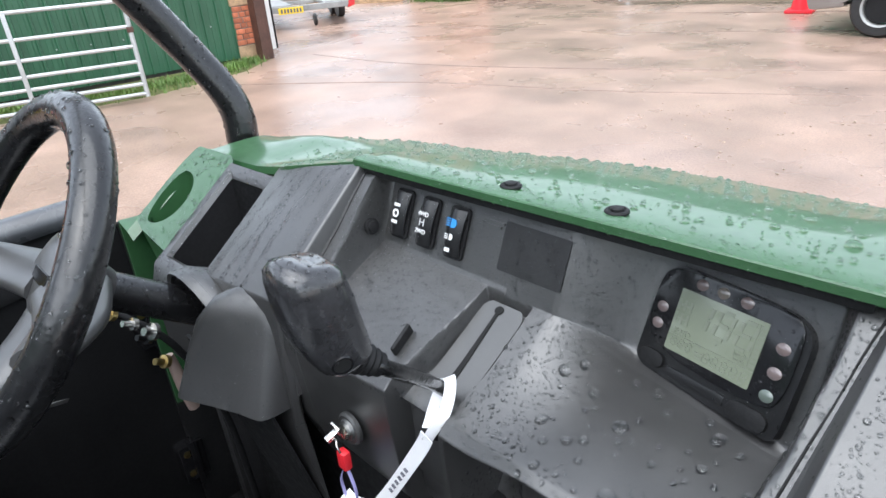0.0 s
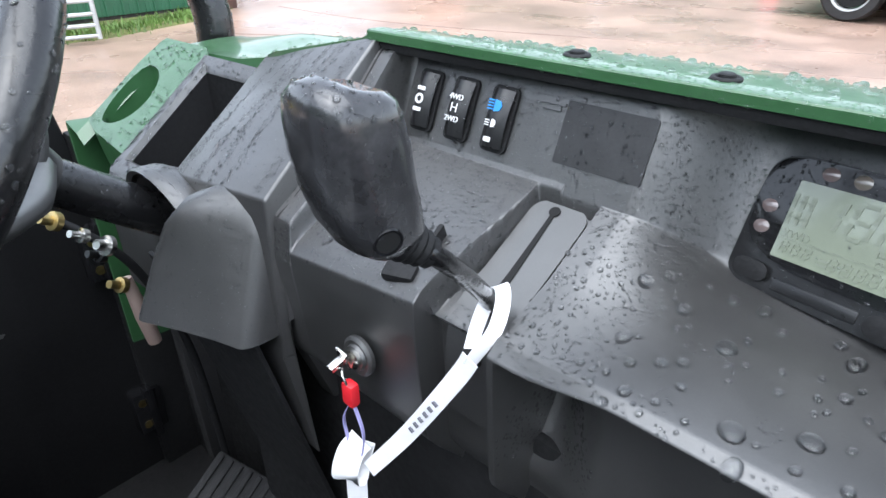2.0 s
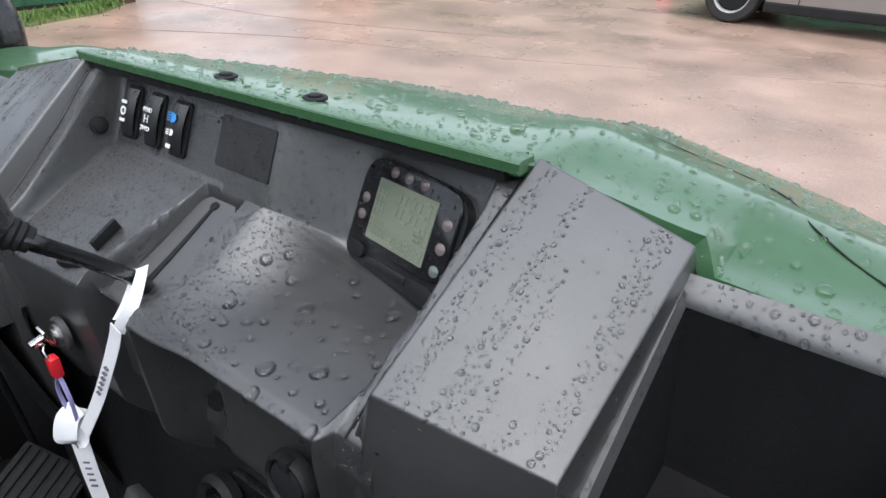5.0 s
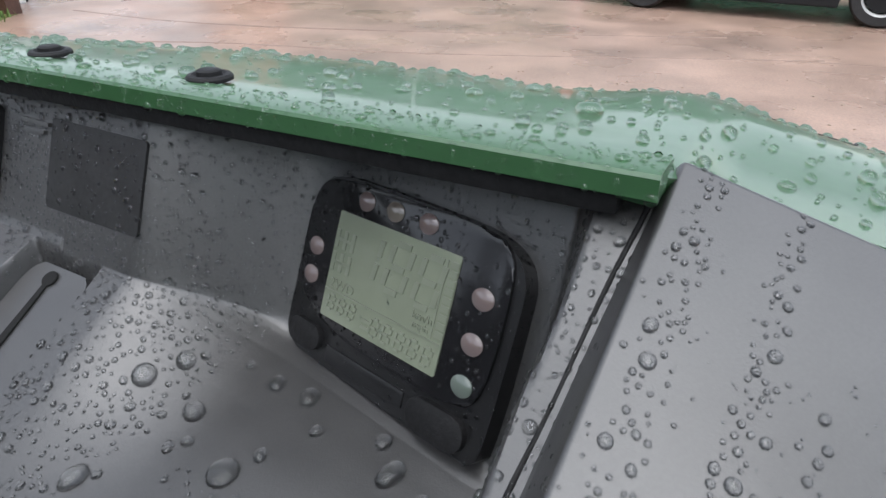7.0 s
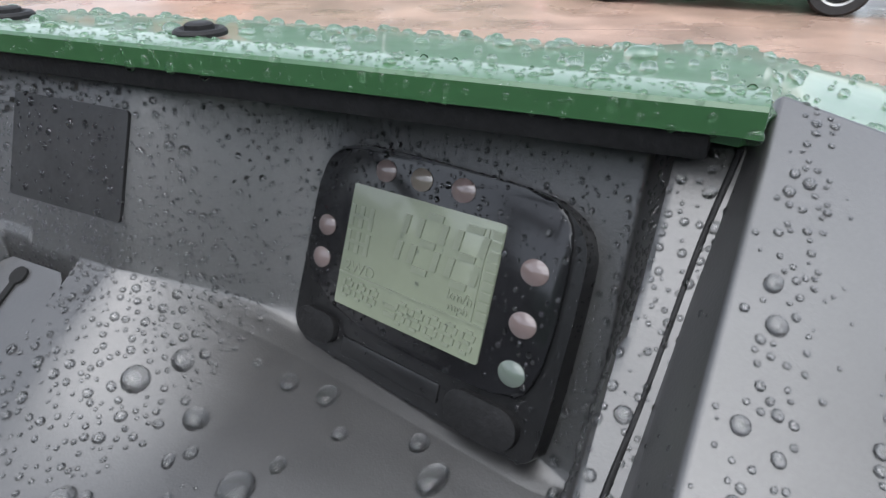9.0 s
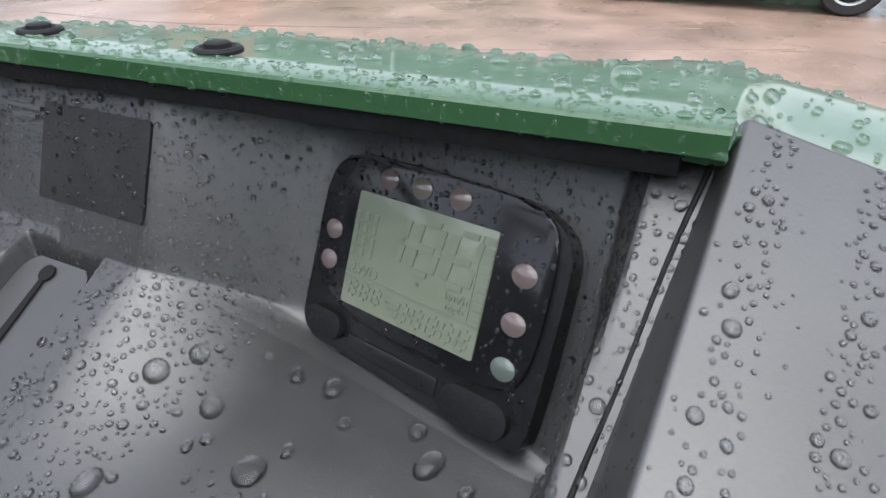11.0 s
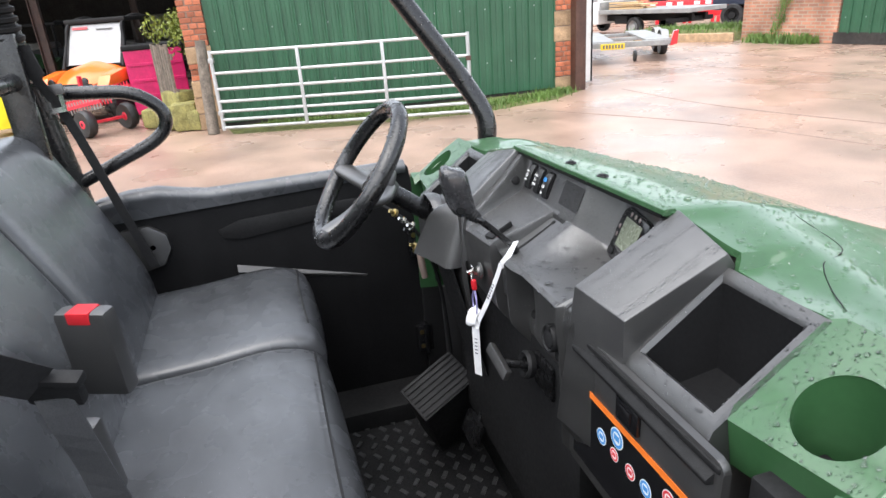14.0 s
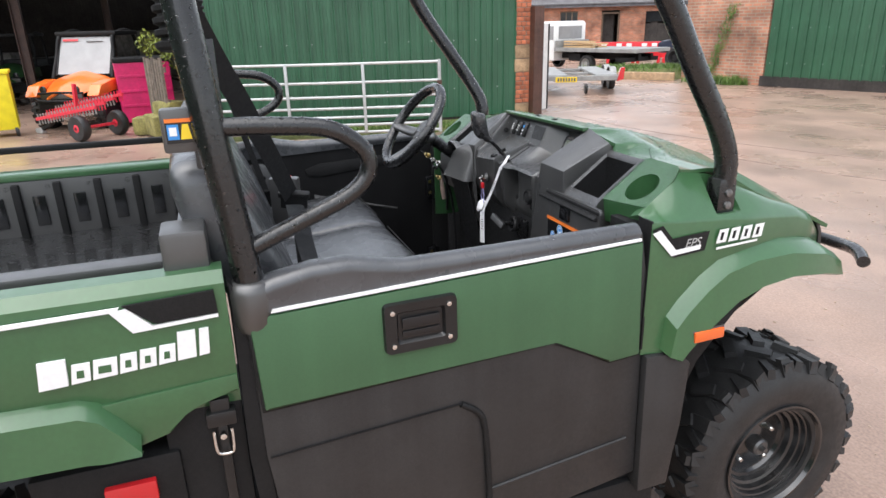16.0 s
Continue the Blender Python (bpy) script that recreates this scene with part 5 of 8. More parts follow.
    for k in range(4):
        bm = bmesh.new()
        a = radians(38 + 90 * k)
        lathe(bm, [(0.001, 0.030), (0.011, 0.030), (0.009, 0.052), (0.006, 0.056), (0.001, 0.056)], W @ Matrix.Translation((0.070 * math.cos(a), 0.070 * math.sin(a), 0)), 10)
        part("wheel_nut", bm, CHROME, tw, "bright wheel nut", smooth=30)


for y in (0.785, -1.20):
    wheel_at(0.600, y, 1), wheel_at(-0.600, y, -1)
part("chassis", boxes(((-0.45, -1.55, 0.30), (0.45, 0.90, 0.374)), ((-0.50, 0.755, 0.32), (0.50, 0.815, 0.36)), ((-0.50, -1.24, 0.33), (0.50, -1.16, 0.37)), bevel=0.006), BLACK_DULL, utv, "black chassis rails and axles", smooth=40)
for x in (0.60, -0.765):
    part("side_sill", boxes(((x, -0.72, 0.365), (x + 0.165, 0.30, 0.455)), bevel=0.008), BLACK_DULL, utv, "black side sill", smooth=40)


# roll cage
def cage(side):
    s = side
    k = 0.0 if s > 0 else 0.085        # the driver's post stands further in and back
    b = 0.0 if s > 0 else 0.05
    bm = bmesh.new()
    tube(bm, [(s * 0.735, 0.440 - b, 1.235), (s * 0.735, 0.438 - b, 1.30), (s * 0.732, 0.405 - 1.1 * b, 1.38), (s * 0.724, 0.335 - 1.3 * b, 1.50), (s * 0.712, 0.215 - 1.5 * b, 1.70), (s * 0.67, 0.03, 1.93), (s * 0.63, -0.15, 2.02), (s * 0.63, -0.50, 2.02)], 0.0265, 16)
    for v in bm.verts:
        v.co.x += k * (1 - ease(v.co.z, 1.3, 1.9)) + 0.42 * k * (1 - ease(v.co.z, 1.25, 1.42))
    a = part("front_post", bm, STEEL_BLACK, utv, "bent black steel roll cage tube, beaded with rain", smooth=60)
    bm = boxes(((s * 0.735 - 0.024 + k, 0.408 - b, 1.150 - k), (s * 0.735 + 0.024 + k, 0.462 - b, 1.255 - k)), bevel=0.012)
    part("post_foot", bm, STEEL_BLACK, a, "bolted black foot bracket", smooth=40)
    for z in (1.19, 1.22):
        bm = bmesh.new()
        lathe(bm, [(0.001, 0), (0.010, 0), (0.009, 0.006), (0.001, 0.008)], frame_of((s * 0.759 + k, 0.435 - b, z - k), (0, s, 0), (0, 0, 1)), 12)
        part("bolt", bm, material("wet_bolt", (0.20, 0.20, 0.20), 0.35, metal=0.8, stain=0.3, stain_size=0.01), a, "dull steel bolt head", smooth=40)
    bm = bmesh.new()
    tube(bm, [(s * 0.752, -0.668, 1.14), (s * 0.748, -0.685, 1.30), (s * 0.742, -0.705, 1.48), (s * 0.70, -0.735, 1.80), (s * 0.655, -0.745, 1.98), (s * 0.60, -0.745, 2.03), (0, -0.745, 2.04)], 0.0275, 16)
    r = part("rear_post", bm, STEEL_BLACK, utv, "black steel rear roll cage tube, beaded with rain", smooth=60)
    bm = bmesh.new()
    lathe(bm, [(0.034, -0.05), (0.042, -0.03), (0.044, 0.03), (0.038, 0.045), (0.029, 0.05)], Matrix.Translation((s * 0.752, -0.670, 1.125)), 24)
    part("post_socket", bm, BLACK, r, smooth=50)
    bm = bmesh.new()
    tube(bm, [(s * 0.743, -0.695, 1.456), (s * 0.748, -0.60, 1.452), (s * 0.750, -0.50, 1.440), (s * 0.752, -0.440, 1.400), (s * 0.752, -0.432, 1.355), (s * 0.752, -0.470, 1.315), (s * 0.750, -0.56, 1.275), (s * 0.748, -0.655, 1.235)], 0.0165, 14)
    part("hip_rail", bm, STEEL_BLACK, utv, "looped black tubular hip rail", smooth=60)


cage(1), cage(-1)
bm = bmesh.new()
tube(bm, [(-0.63, -0.15, 2.02), (0.0, -0.14, 2.04), (0.63, -0.15, 2.02)], 0.0265, 14)
part("roof_tube", bm, STEEL_BLACK, utv, "black roll cage cross tube", smooth=60)
bm = bmesh.new()
tube(bm, [(-0.735, -0.70, 1.50), (0.0, -0.72, 1.50), (0.735, -0.70, 1.50)], 0.020, 14)
part("rear_cross_tube", bm, STEEL_BLACK, utv, "black cross tube behind the seats", smooth=60)

# belt reels, straps and buckles
def belts(side):
    s = side
    R = Matrix.Translation((s * 0.655, -0.735 if s > 0 else -0.700, 1.58)) @ Matrix.Rotation(radians(-6 * s), 4, "Y")
    bm = bmesh.new()
    prof = [(0.030, 0.0)]
    for k in range(7):
        prof += [(0.036 - 0.001 * k, 0.006 + k * 0.020), (0.037 - 0.001 * k, 0.014 + k * 0.020), (0.026, 0.018 + k * 0.020), (0.026, 0.022 + k * 0.020)]
    lathe(bm, prof, R, 20)
    b = part("belt_boot", bm, BLACK_DULL, utv, "ribbed black rubber boot of the seat belt", smooth=30)
    part("belt_bracket", boxes(((s * 0.63 - 0.012, -0.735, 1.12), (s * 0.63 + 0.012, -0.675, 1.60)), bevel=0.004), STEEL_BLACK, utv, "black upright belt bracket", smooth=40)
    bm = bmesh.new()
    if s > 0:
        way = [(0.700, -0.722, 1.675), (0.600, -0.680, 1.570), (0.477, -0.628, 1.452), (0.34, -0.574, 1.320), (0.205, -0.525, 1.190)]
    else:
        way = [(-0.645, -0.68, 1.575), (-0.655, -0.665, 1.50), (-0.675, -0.63, 1.40), (-0.685, -0.58, 1.20), (-0.69, -0.53, 1.00)]
    path = smooth_path(way, 8)
    rows = []
    for i, p in enumerate(path):
        way = (path[min(i + 1, len(path) - 1)] - path[max(i - 1, 0)]).normalized()
        side_v = way.cross(Vector((1.0, 0.25, 0.25))).normalized() if s > 0 else Vector((0.2, 0.95, 0)).normalized()
        w = 0.024 if s > 0 or i < 8 else 0.012
        rows.append([tuple(p - side_v * w), tuple(p + side_v * w)])
    sheet(bm, rows, 0.0025)
    st = part("belt_strap", bm, material("black_webbing", (0.012, 0.012, 0.013), 0.7, grain=0.3, grain_size=0.003, bump=0.0006, bump_size=0.002), utv, "black woven seat belt strap")
    if s > 0:
        part("belt_tongue", boxes(((-0.036, -0.030, -0.009), (0.036, 0.010, 0.009)), ((-0.042, 0.004, -0.012), (0.042, 0.020, 0.012)), bevel=0.005, m=frame_of((0.196, -0.515, 1.178), (0.25, 0.95, -0.10), (0.25, -0.05, 0.9))), BLACK_DULL, st, smooth=40)
        bm = bmesh.new()
        sheet(bm, [[(0.200 + 0.003 * math.sin(k), -0.540 + k * 0.004, 1.162 - k * 0.024), (0.206, -0.493 + k * 0.004, 1.160 - k * 0.024)] for k in range(10)], 0.0025)
        part("lap_strap", bm, material("grey_webbing", (0.060, 0.062, 0.066), 0.6, grain=0.25, grain_size=0.002, bump=0.0004, bump_size=0.002), st, "grey-black lap strap")
    else:
        tm = frame_of((-0.668, -0.645, 1.46), (0.2, 1, 0.1), (-0.1, 0.25, 1))
        part("belt_tongue", boxes(((-0.026, 0.0, -0.004), (0.026, 0.024, 0.004)), bevel=0.003, m=tm), BLACK, st, smooth=40)
        part("tongue_plate", boxes(((-0.020, -0.030, -0.0015), (-0.011, 0.004, 0.0015)), ((0.011, -0.030, -0.0015), (0.020, 0.004, 0.0015)), ((-0.020, -0.040, -0.0015), (0.020, -0.028, 0.0015)), m=tm), CHROME, st, "bright metal belt tongue")


belts(1), belts(-1)
KM = frame_of((-0.012, -0.516, 1.125), (0.40, 0.92, 0.0), (0.03, -0.05, 1)) @ Matrix.Diagonal((1.25, 1.1, 1.1, 1))
bm = bmesh.new()
box(bm, (-0.036, -0.080, -0.016), (0.036, 0.062, 0.016), 0.010, KM)
bk = part("belt_buckle", bm, BLACK, utv, "black belt buckle with a red button", smooth=40)
part("red_button", boxes(((-0.016, 0.044, -0.014), (0.016, 0.0635, 0.017)), bevel=0.003, m=KM), RED, bk, "red release button", smooth=40)
KM2 = frame_of((0.185, -0.500, 1.08), (0.3, 0.95, 0.0), (0.1, -0.05, 1))
bm = bmesh.new()
box(bm, (-0.024, -0.10, -0.014), (0.024, 0.03, 0.014), 0.008, KM2)
part("belt_buckle", bm, BLACK, utv, "black belt buckle stalk between the seats", smooth=40)

# cargo bed
part("bed_floor", boxes(((-0.68, -1.70, 0.905), (0.70, -0.80, 0.925)), bevel=0.003), material("wet_black_bed", (0.02, 0.02, 0.021), 0.35, grain=0.4, grain_size=0.012, stain=0.3, stain_size=0.05, bump=0.006, bump_size=0.012, wet=0.85, wet_size=0.03, coat=0.8), utv, "wet textured black cargo bed floor", smooth=40)
bed = part("bed_side", boxes(((-0.735, -1.70, 0.90), (-0.66, -0.79, 1.125)), bevel=0.006), BLACK, utv, "ribbed black inner bed side with a green rim", smooth=40)
part("bed_rim", boxes(((-0.755, -1.70, 1.125), (-0.655, -0.79, 1.150)), bevel=0.006), GREEN, bed, "green bed rim", smooth=40)
part("bed_top_bar", boxes(((-0.80, -1.75, 1.205), (-0.775, -0.76, 1.228)), bevel=0.006), BLACK_DULL, bed, smooth=40)
for k in range(7):
    y = -0.86 - k * 0.13
    part("rib", boxes(((-0.664, y - 0.012, 0.92), (-0.640, y + 0.012, 1.115)), bevel=0.004), BLACK_DULL, bed, smooth=40)
    part("pocket", boxes(((-0.663, y - 0.085, 0.96), (-0.652, y - 0.045, 1.07)), bevel=0.002), BLACK_GLOSS, bed, smooth=40)
    bm = bmesh.new()
    lathe(bm, [(0.001, 0), (0.010, 0), (0.008, 0.005), (0.001, 0.006)], frame_of((-0.660, y - 0.03, 1.10), (0, -1, 0), (0, 0, 1)), 12)
    part("bed_bolt", bm, CHROME, bed, smooth=40)
part("bed_front_wall", boxes(((-0.70, -0.83, 0.90), (0.66, -0.795, 1.10)), bevel=0.006), BLACK, utv, "black front wall of the cargo bed", smooth=40)
bm = bmesh.new()
sec = [(0.700, 0.93), (0.700, 1.185), (0.715, 1.205), (0.760, 1.205), (0.780, 1.185), (0.788, 1.08), (0.780, 1.00), (0.776, 0.98), (0.76, 0.93)]
rows = [[(a, y, b) for a, b in sec + sec[:1]] for y in (-0.716, -0.74, -1.0, -1.7)]
sheet(bm, rows)
bm.faces.new([bm.verts.new(p) for p in rows[0][:-1]])
rs = part("bed_side", bm, GREEN, utv, "glossy green cargo bed side with white graphics", smooth=30)
bm = bmesh.new()
prof = [(-0.897, 0.902), (-0.925, 0.945), (-0.955, 0.980), (-0.985, 0.994), (-1.20, 1.002), (-1.40, 0.995), (-1.5, 0.95)]
rows = [[(0.775, y, z + 0.014), (0.792, y, z + 0.006), (0.812, y, z - 0.010), (0.819, y, max(0.889, z - 0.10)), (0.79, y, 0.882)] for y, z in prof]
sheet(bm, rows)
part("rear_flare", bm, GREEN, rs, "green rear fender flare", smooth=25)
part("lower_side", prism(bmesh.new(), [(-0.716, 0.966), (-0.79, 0.952), (-0.820, 0.936), (-0.848, 0.902), (-0.90, 0.888), (-1.12, 0.88), (-1.7, 0.88), (-1.7, 0.94), (-0.716, 1.0)], 0.755, 0.783, "x", bevel=0.003), GREEN, rs, smooth=40)
BM = frame_of((0.7895, -0.88, 1.09), (0, 1, 0), (0, 0, 1))


def bed_mark(pts, mat, name, lab="", z=0.0012):
    part(name, prism(bmesh.new(), [(a + 0.88, b - 1.09) for a, b in pts], -0.004, z, "z", m=BM), mat, rs, lab)


bed_mark([(-1.30, 1.166), (-0.890, 1.170), (-0.893, 1.163), (-1.30, 1.158)], WHITE, "pinstripe", "white pinstripe")
bed_mark([(-0.905, 1.162), (-0.878, 1.166), (-0.842, 1.128), (-0.733, 1.132), (-0.733, 1.126), (-0.875, 1.120)], WHITE, "white_dart", "white dart graphic", 0.002)
bed_mark([(-0.885, 1.172), (-0.735, 1.178), (-0.733, 1.134), (-0.838, 1.131)], BLACK_DULL, "dark_band", "dark graphic band")
# maker's name as plain white bars
for a, b, h in ((-1.035, -0.990, 0.052), (-0.985, -0.955, 0.036), (-0.951, -0.912, 0.036), (-0.908, -0.880, 0.036), (-0.876, -0.848, 0.036), (-0.844, -0.816, 0.036), (-0.812, -0.780, 0.054), (-0.775, -0.757, 0.052)):
    z0 = 1.040 + (a + 1.03) * 0.06
    bed_mark([(a, z0), (b, z0 + 0.002), (b + 0.004, z0 + h), (a + 0.006, z0 + h)], WHITE, "name_mark", "white maker's lettering drawn as plain bars", 0.002)
    if h < 0.05:
        bed_mark([(a + 0.010, z0 + 0.010), (b - 0.008, z0 + 0.010), (b - 0.007, z0 + h - 0.012), (a + 0.012, z0 + h - 0.012)], GREEN, "name_mark", "", 0.0028)
part("corner_block", boxes(((0.640, -0.815, 1.16), (0.735, -0.735, 1.275)), ((0.630, -0.825, 1.155), (0.745, -0.73, 1.19)), bevel=0.010), BLACK, utv, "black plastic corner block on the bed side", smooth=40)
part("bed_rail", boxes(((0.60, -1.70, 1.165), (0.655, -0.82, 1.20)), bevel=0.006), BLACK, utv, "black inner bed rail", smooth=40)
# cage side plate and its label
part("cage_plate", boxes(((0.700, -0.780, 1.415), (0.735, -0.722, 1.490)), bevel=0.006), BLACK, utv, "black plate beside the rear tube", smooth=40)
SM = frame_of((0.737, -0.752, 1.455), (0, 1, 0), (0, 0, 1)) @ Matrix.Diagonal((0.8, 0.8, 1, 1))
lb = part("caution_label", boxes(((-0.026, -0.028, -0.002), (0.026, 0.024, 0.001)), m=SM), BLACK_GLOSS, utv, "small caution label with orange, white and yellow fields")
part("label_field", boxes(((-0.026, 0.016, 0.0005), (0.026, 0.024, 0.0018)), m=SM), ORANGE, lb)
part("label_field", boxes(((-0.023, -0.020, 0.0005), (0.0, 0.012, 0.0018)), m=SM), BLUE, lb)
part("label_field", boxes(((-0.019, -0.012, 0.0012), (-0.004, 0.006, 0.0024)), m=SM), WHITE, lb)
part("label_field", prism(bmesh.new(), [(0.002, -0.020), (0.025, -0.020), (0.020, 0.012), (0.008, 0.012)], 0.0005, 0.0018, "z", m=SM), YELLOW, lb)
# black latch and rear lamp below the bed
part("latch_backing", boxes(((0.735, -0.86, 0.55), (0.758, -0.716, 0.955)), bevel=0.004), BLACK_DULL, utv, "dark inner panel below the bed", smooth=40)
latch = part("bed_latch", boxes(((0.756, -0.784, 0.893), (0.784, -0.728, 0.924)), ((0.756, -0.774, 0.905), (0.778, -0.738, 0.950)), ((0.756, -0.767, 0.700), (0.776, -0.747, 0.893)), bevel=0.005), DISPLAY_BLACK, utv, "black over-centre bed latch", smooth=40)
bm = bmesh.new()
tube(bm, [(0.782, -0.774, 0.885), (0.786, -0.773, 0.850), (0.786, -0.768, 0.836), (0.786, -0.746, 0.834), (0.786, -0.741, 0.848), (0.782, -0.740, 0.885)], 0.0032, 8, 5)
part("latch_hook", bm, CHROME, latch, "bright latch hook", smooth=60)
bm = bmesh.new()
lathe(bm, [(0.0005, 0.0), (0.007, 0.0), (0.006, 0.005), (0.0005, 0.006)], frame_of((0.782, -0.757, 0.872), (0, 1, 0), (0, 0, 1)), 14)
part("latch_pin", bm, CHROME, latch, "bright pin", smooth=40)
part("lamp_bracket", boxes(((0.70, -1.10, 0.72), (0.768, -0.84, 0.850)), bevel=0.008), BLACK_DULL, utv, "black lamp bracket", smooth=40)
part("side_lamp", boxes(((0.764, -0.980, 0.762), (0.782, -0.889, 0.806)), bevel=0.004), REDLENS, utv, "red side lamp lens", smooth=40)
# mirror under the roof edge
bm = bmesh.new()
lathe(bm, [(0.001, -0.018), (0.07, -0.016), (0.088, -0.004), (0.09, 0.004), (0.084, 0.010), (0.001, 0.010)], frame_of((0.60, 0.20, 1.735), (1, 0, 0), (0, 0.9, 0.25)), 32)
part("mirror", bm, BLACK, utv, "round black mirror hung from the cage", smooth=45)


# ---- the yard ----
def ground_material():
    m = material("wet_red_brown_concrete", (0.300, 0.205, 0.158), 0.44, grain=0.24, grain_size=0.012, stain=0.30, stain_size=0.9, bump=0.004, bump_size=0.03, wet=0.62, wet_size=1.1)
    return m


CONCRETE = ground_material()
JOINT = material("dirty_joint", (0.215, 0.145, 0.112), 0.5, stain=0.3, stain_size=0.1)
GRASS_SOIL = material("mossy_soil", (0.10, 0.11, 0.03), 0.8, grain=0.5, grain_size=0.03, stain=0.4, stain_size=0.2, bump=0.02, bump_size=0.03)
GRASS = material("wet_grass", (0.10, 0.17, 0.035), 0.55, grain=0.3, grain_size=0.02, stain=0.4, stain_size=0.3)
LEAF = material("bright_leaves", (0.20, 0.24, 0.04), 0.5, grain=0.3, grain_size=0.02, stain=0.4, stain_size=0.15)
SHEETING = material("green_coated_steel_sheet", (0.030, 0.098, 0.052), 0.38, grain=0.06, grain_size=0.02, stain=0.14, stain_size=0.6, streak=0.10, pieces=0.05)
BRICK = material("weathered_red_brick", (0.42, 0.135, 0.068), 0.8, grain=0.25, grain_size=0.008, stain=0.3, stain_size=0.08, bump=0.004, bump_size=0.012, pieces=0.35)
SANDSTONE = material("buff_sandstone", (0.36, 0.24, 0.14), 0.85, grain=0.25, grain_size=0.01, stain=0.3, stain_size=0.1, bump=0.006, bump_size=0.02, pieces=0.2)
MORTAR = material("old_mortar", (0.26, 0.20, 0.16), 0.9, grain=0.2, grain_size=0.01, bump=0.004, bump_size=0.01)
RUST = material("brown_painted_steel", (0.075, 0.036, 0.026), 0.5, grain=0.15, grain_size=0.02, stain=0.3, stain_size=0.2, streak=0.15)
TIMBER = material("weathered_timber", (0.16, 0.11, 0.075), 0.8, grain=0.3, grain_size=0.02, stain=0.35, stain_size=0.1, streak=0.3, pieces=0.25)
FENCEWOOD = material("grey_fence_wood", (0.15, 0.125, 0.10), 0.85, grain=0.3, grain_size=0.02, stain=0.3, stain_size=0.1, streak=0.3, pieces=0.25)
SLATE = material("grey_slate", (0.10, 0.095, 0.10), 0.5, grain=0.2, grain_size=0.05, stain=0.3, stain_size=0.4, pieces=0.2)
CAR_SILVER = material("silver_car_paint", (0.27, 0.255, 0.24), 0.28, metal=0.5, stain=0.06, stain_size=0.4, coat=0.6)
WHITE_PAINT = material("white_vehicle_paint", (0.78, 0.78, 0.76), 0.3, coat=0.5, stain=0.06, stain_size=0.3, grain=0.04, grain_size=0.05)
ORANGE_PAINT = material("orange_vehicle_plastic", (0.80, 0.17, 0.02), 0.3, coat=0.4, stain=0.08, stain_size=0.2)
PINK = material("bright_pink_red_paint", (0.62, 0.02, 0.13), 0.4, stain=0.15, stain_size=0.2, grain=0.08, grain_size=0.03)
RED_PAINT = material("red_machine_paint", (0.60, 0.025, 0.05), 0.4, stain=0.2, stain_size=0.08)
YELLOW_PAINT = material("yellow_plastic_bin", (0.80, 0.68, 0.02), 0.45, stain=0.12, stain_size=0.15)
NAVY = material("dark_blue_vehicle_paint", (0.02, 0.025, 0.045), 0.3, coat=0.5, stain=0.1, stain_size=0.3)
DARK_GLASS = material("dark_window_glass", (0.02, 0.022, 0.024), 0.05, stain=0.2, stain_size=0.3)
SCREEN_GLASS = material("pale_reflecting_windscreen", (0.30, 0.30, 0.30), 0.08, stain=0.1, stain_size=0.3)
GREY_METAL = material("grey_galvanised_bed", (0.30, 0.30, 0.29), 0.5, metal=0.3, stain=0.2, stain_size=0.3, grain=0.1, grain_size=0.05)
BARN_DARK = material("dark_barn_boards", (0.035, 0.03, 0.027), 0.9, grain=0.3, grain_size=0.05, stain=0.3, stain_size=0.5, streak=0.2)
CLOTH = material("grey_sheeted_clutter", (0.22, 0.21, 0.20), 0.8, grain=0.3, grain_size=0.1, stain=0.4, stain_size=0.3)

bm = bmesh.new()
# fine skin near the yard, coarse to the horizon
def ground_z(x, y):
    """Slightly uneven, and falling away through the gap towards the far building."""
    away = -0.88 * (x - 1.7) + 0.48 * (y + 0.6)
    fall = (0.33 * ease(away, 19.5, 25.5) + 0.016 * max(0, min(away, 40) - 25.5)) * ease(y, 4.5, 8.0)
    return 0.012 * noise.noise(Vector((x * 0.25, y * 0.25, 0.0))) - fall


g = [-2500, -900, -300, -120, -60] + list(np.linspace(-40, 20, 61)) + [40, 80, 200, 700, 2500]
h = [-2500, -900, -300, -120, -60, -30] + list(np.linspace(-16, 34, 51)) + [60, 120, 300, 900, 2500]
sheet(bm, [[(x, y, ground_z(x, y) * (1 if -62 < x < 22 and -18 < y < 62 else 0)) for x in g] for y in h])
ground = part("ground", bm, CONCRETE, None, "wet reddish-brown concrete farmyard with joints and cracks", smooth=60, category="ground", kind="structure")


def joint(pts, r, name="concrete_joint"):
    bm = bmesh.new()
    tube(bm, [(x, y, ground_z(x, y) + 0.001) for x, y in pts], r, 6, 6, flat=0.25)
    part(name, bm, JOINT, ground, "dark joint or crack in the concrete")


joint([(-8.16, 5.43), (-6.02, 5.61), (-3.26, 6.55), (-0.44, 7.78)], 0.020)
joint([(-7.45, 3.47), (-5.23, 4.83), (-2.81, 5.57), (0.51, 7.09)], 0.018)
joint([(-12.2, 9.49), (-8.86, 10.05), (-5.39, 10.8), (0.03, 12.56)], 0.022)
joint([(0.2, 6.9), (1.0, 7.1), (1.5, 6.8), (2.4, 7.0)], 0.008, "crack")
joint([(-10.3, 7.8), (-8.1, 8.3), (-5.0, 8.8), (-1.4, 10.1)], 0.018)
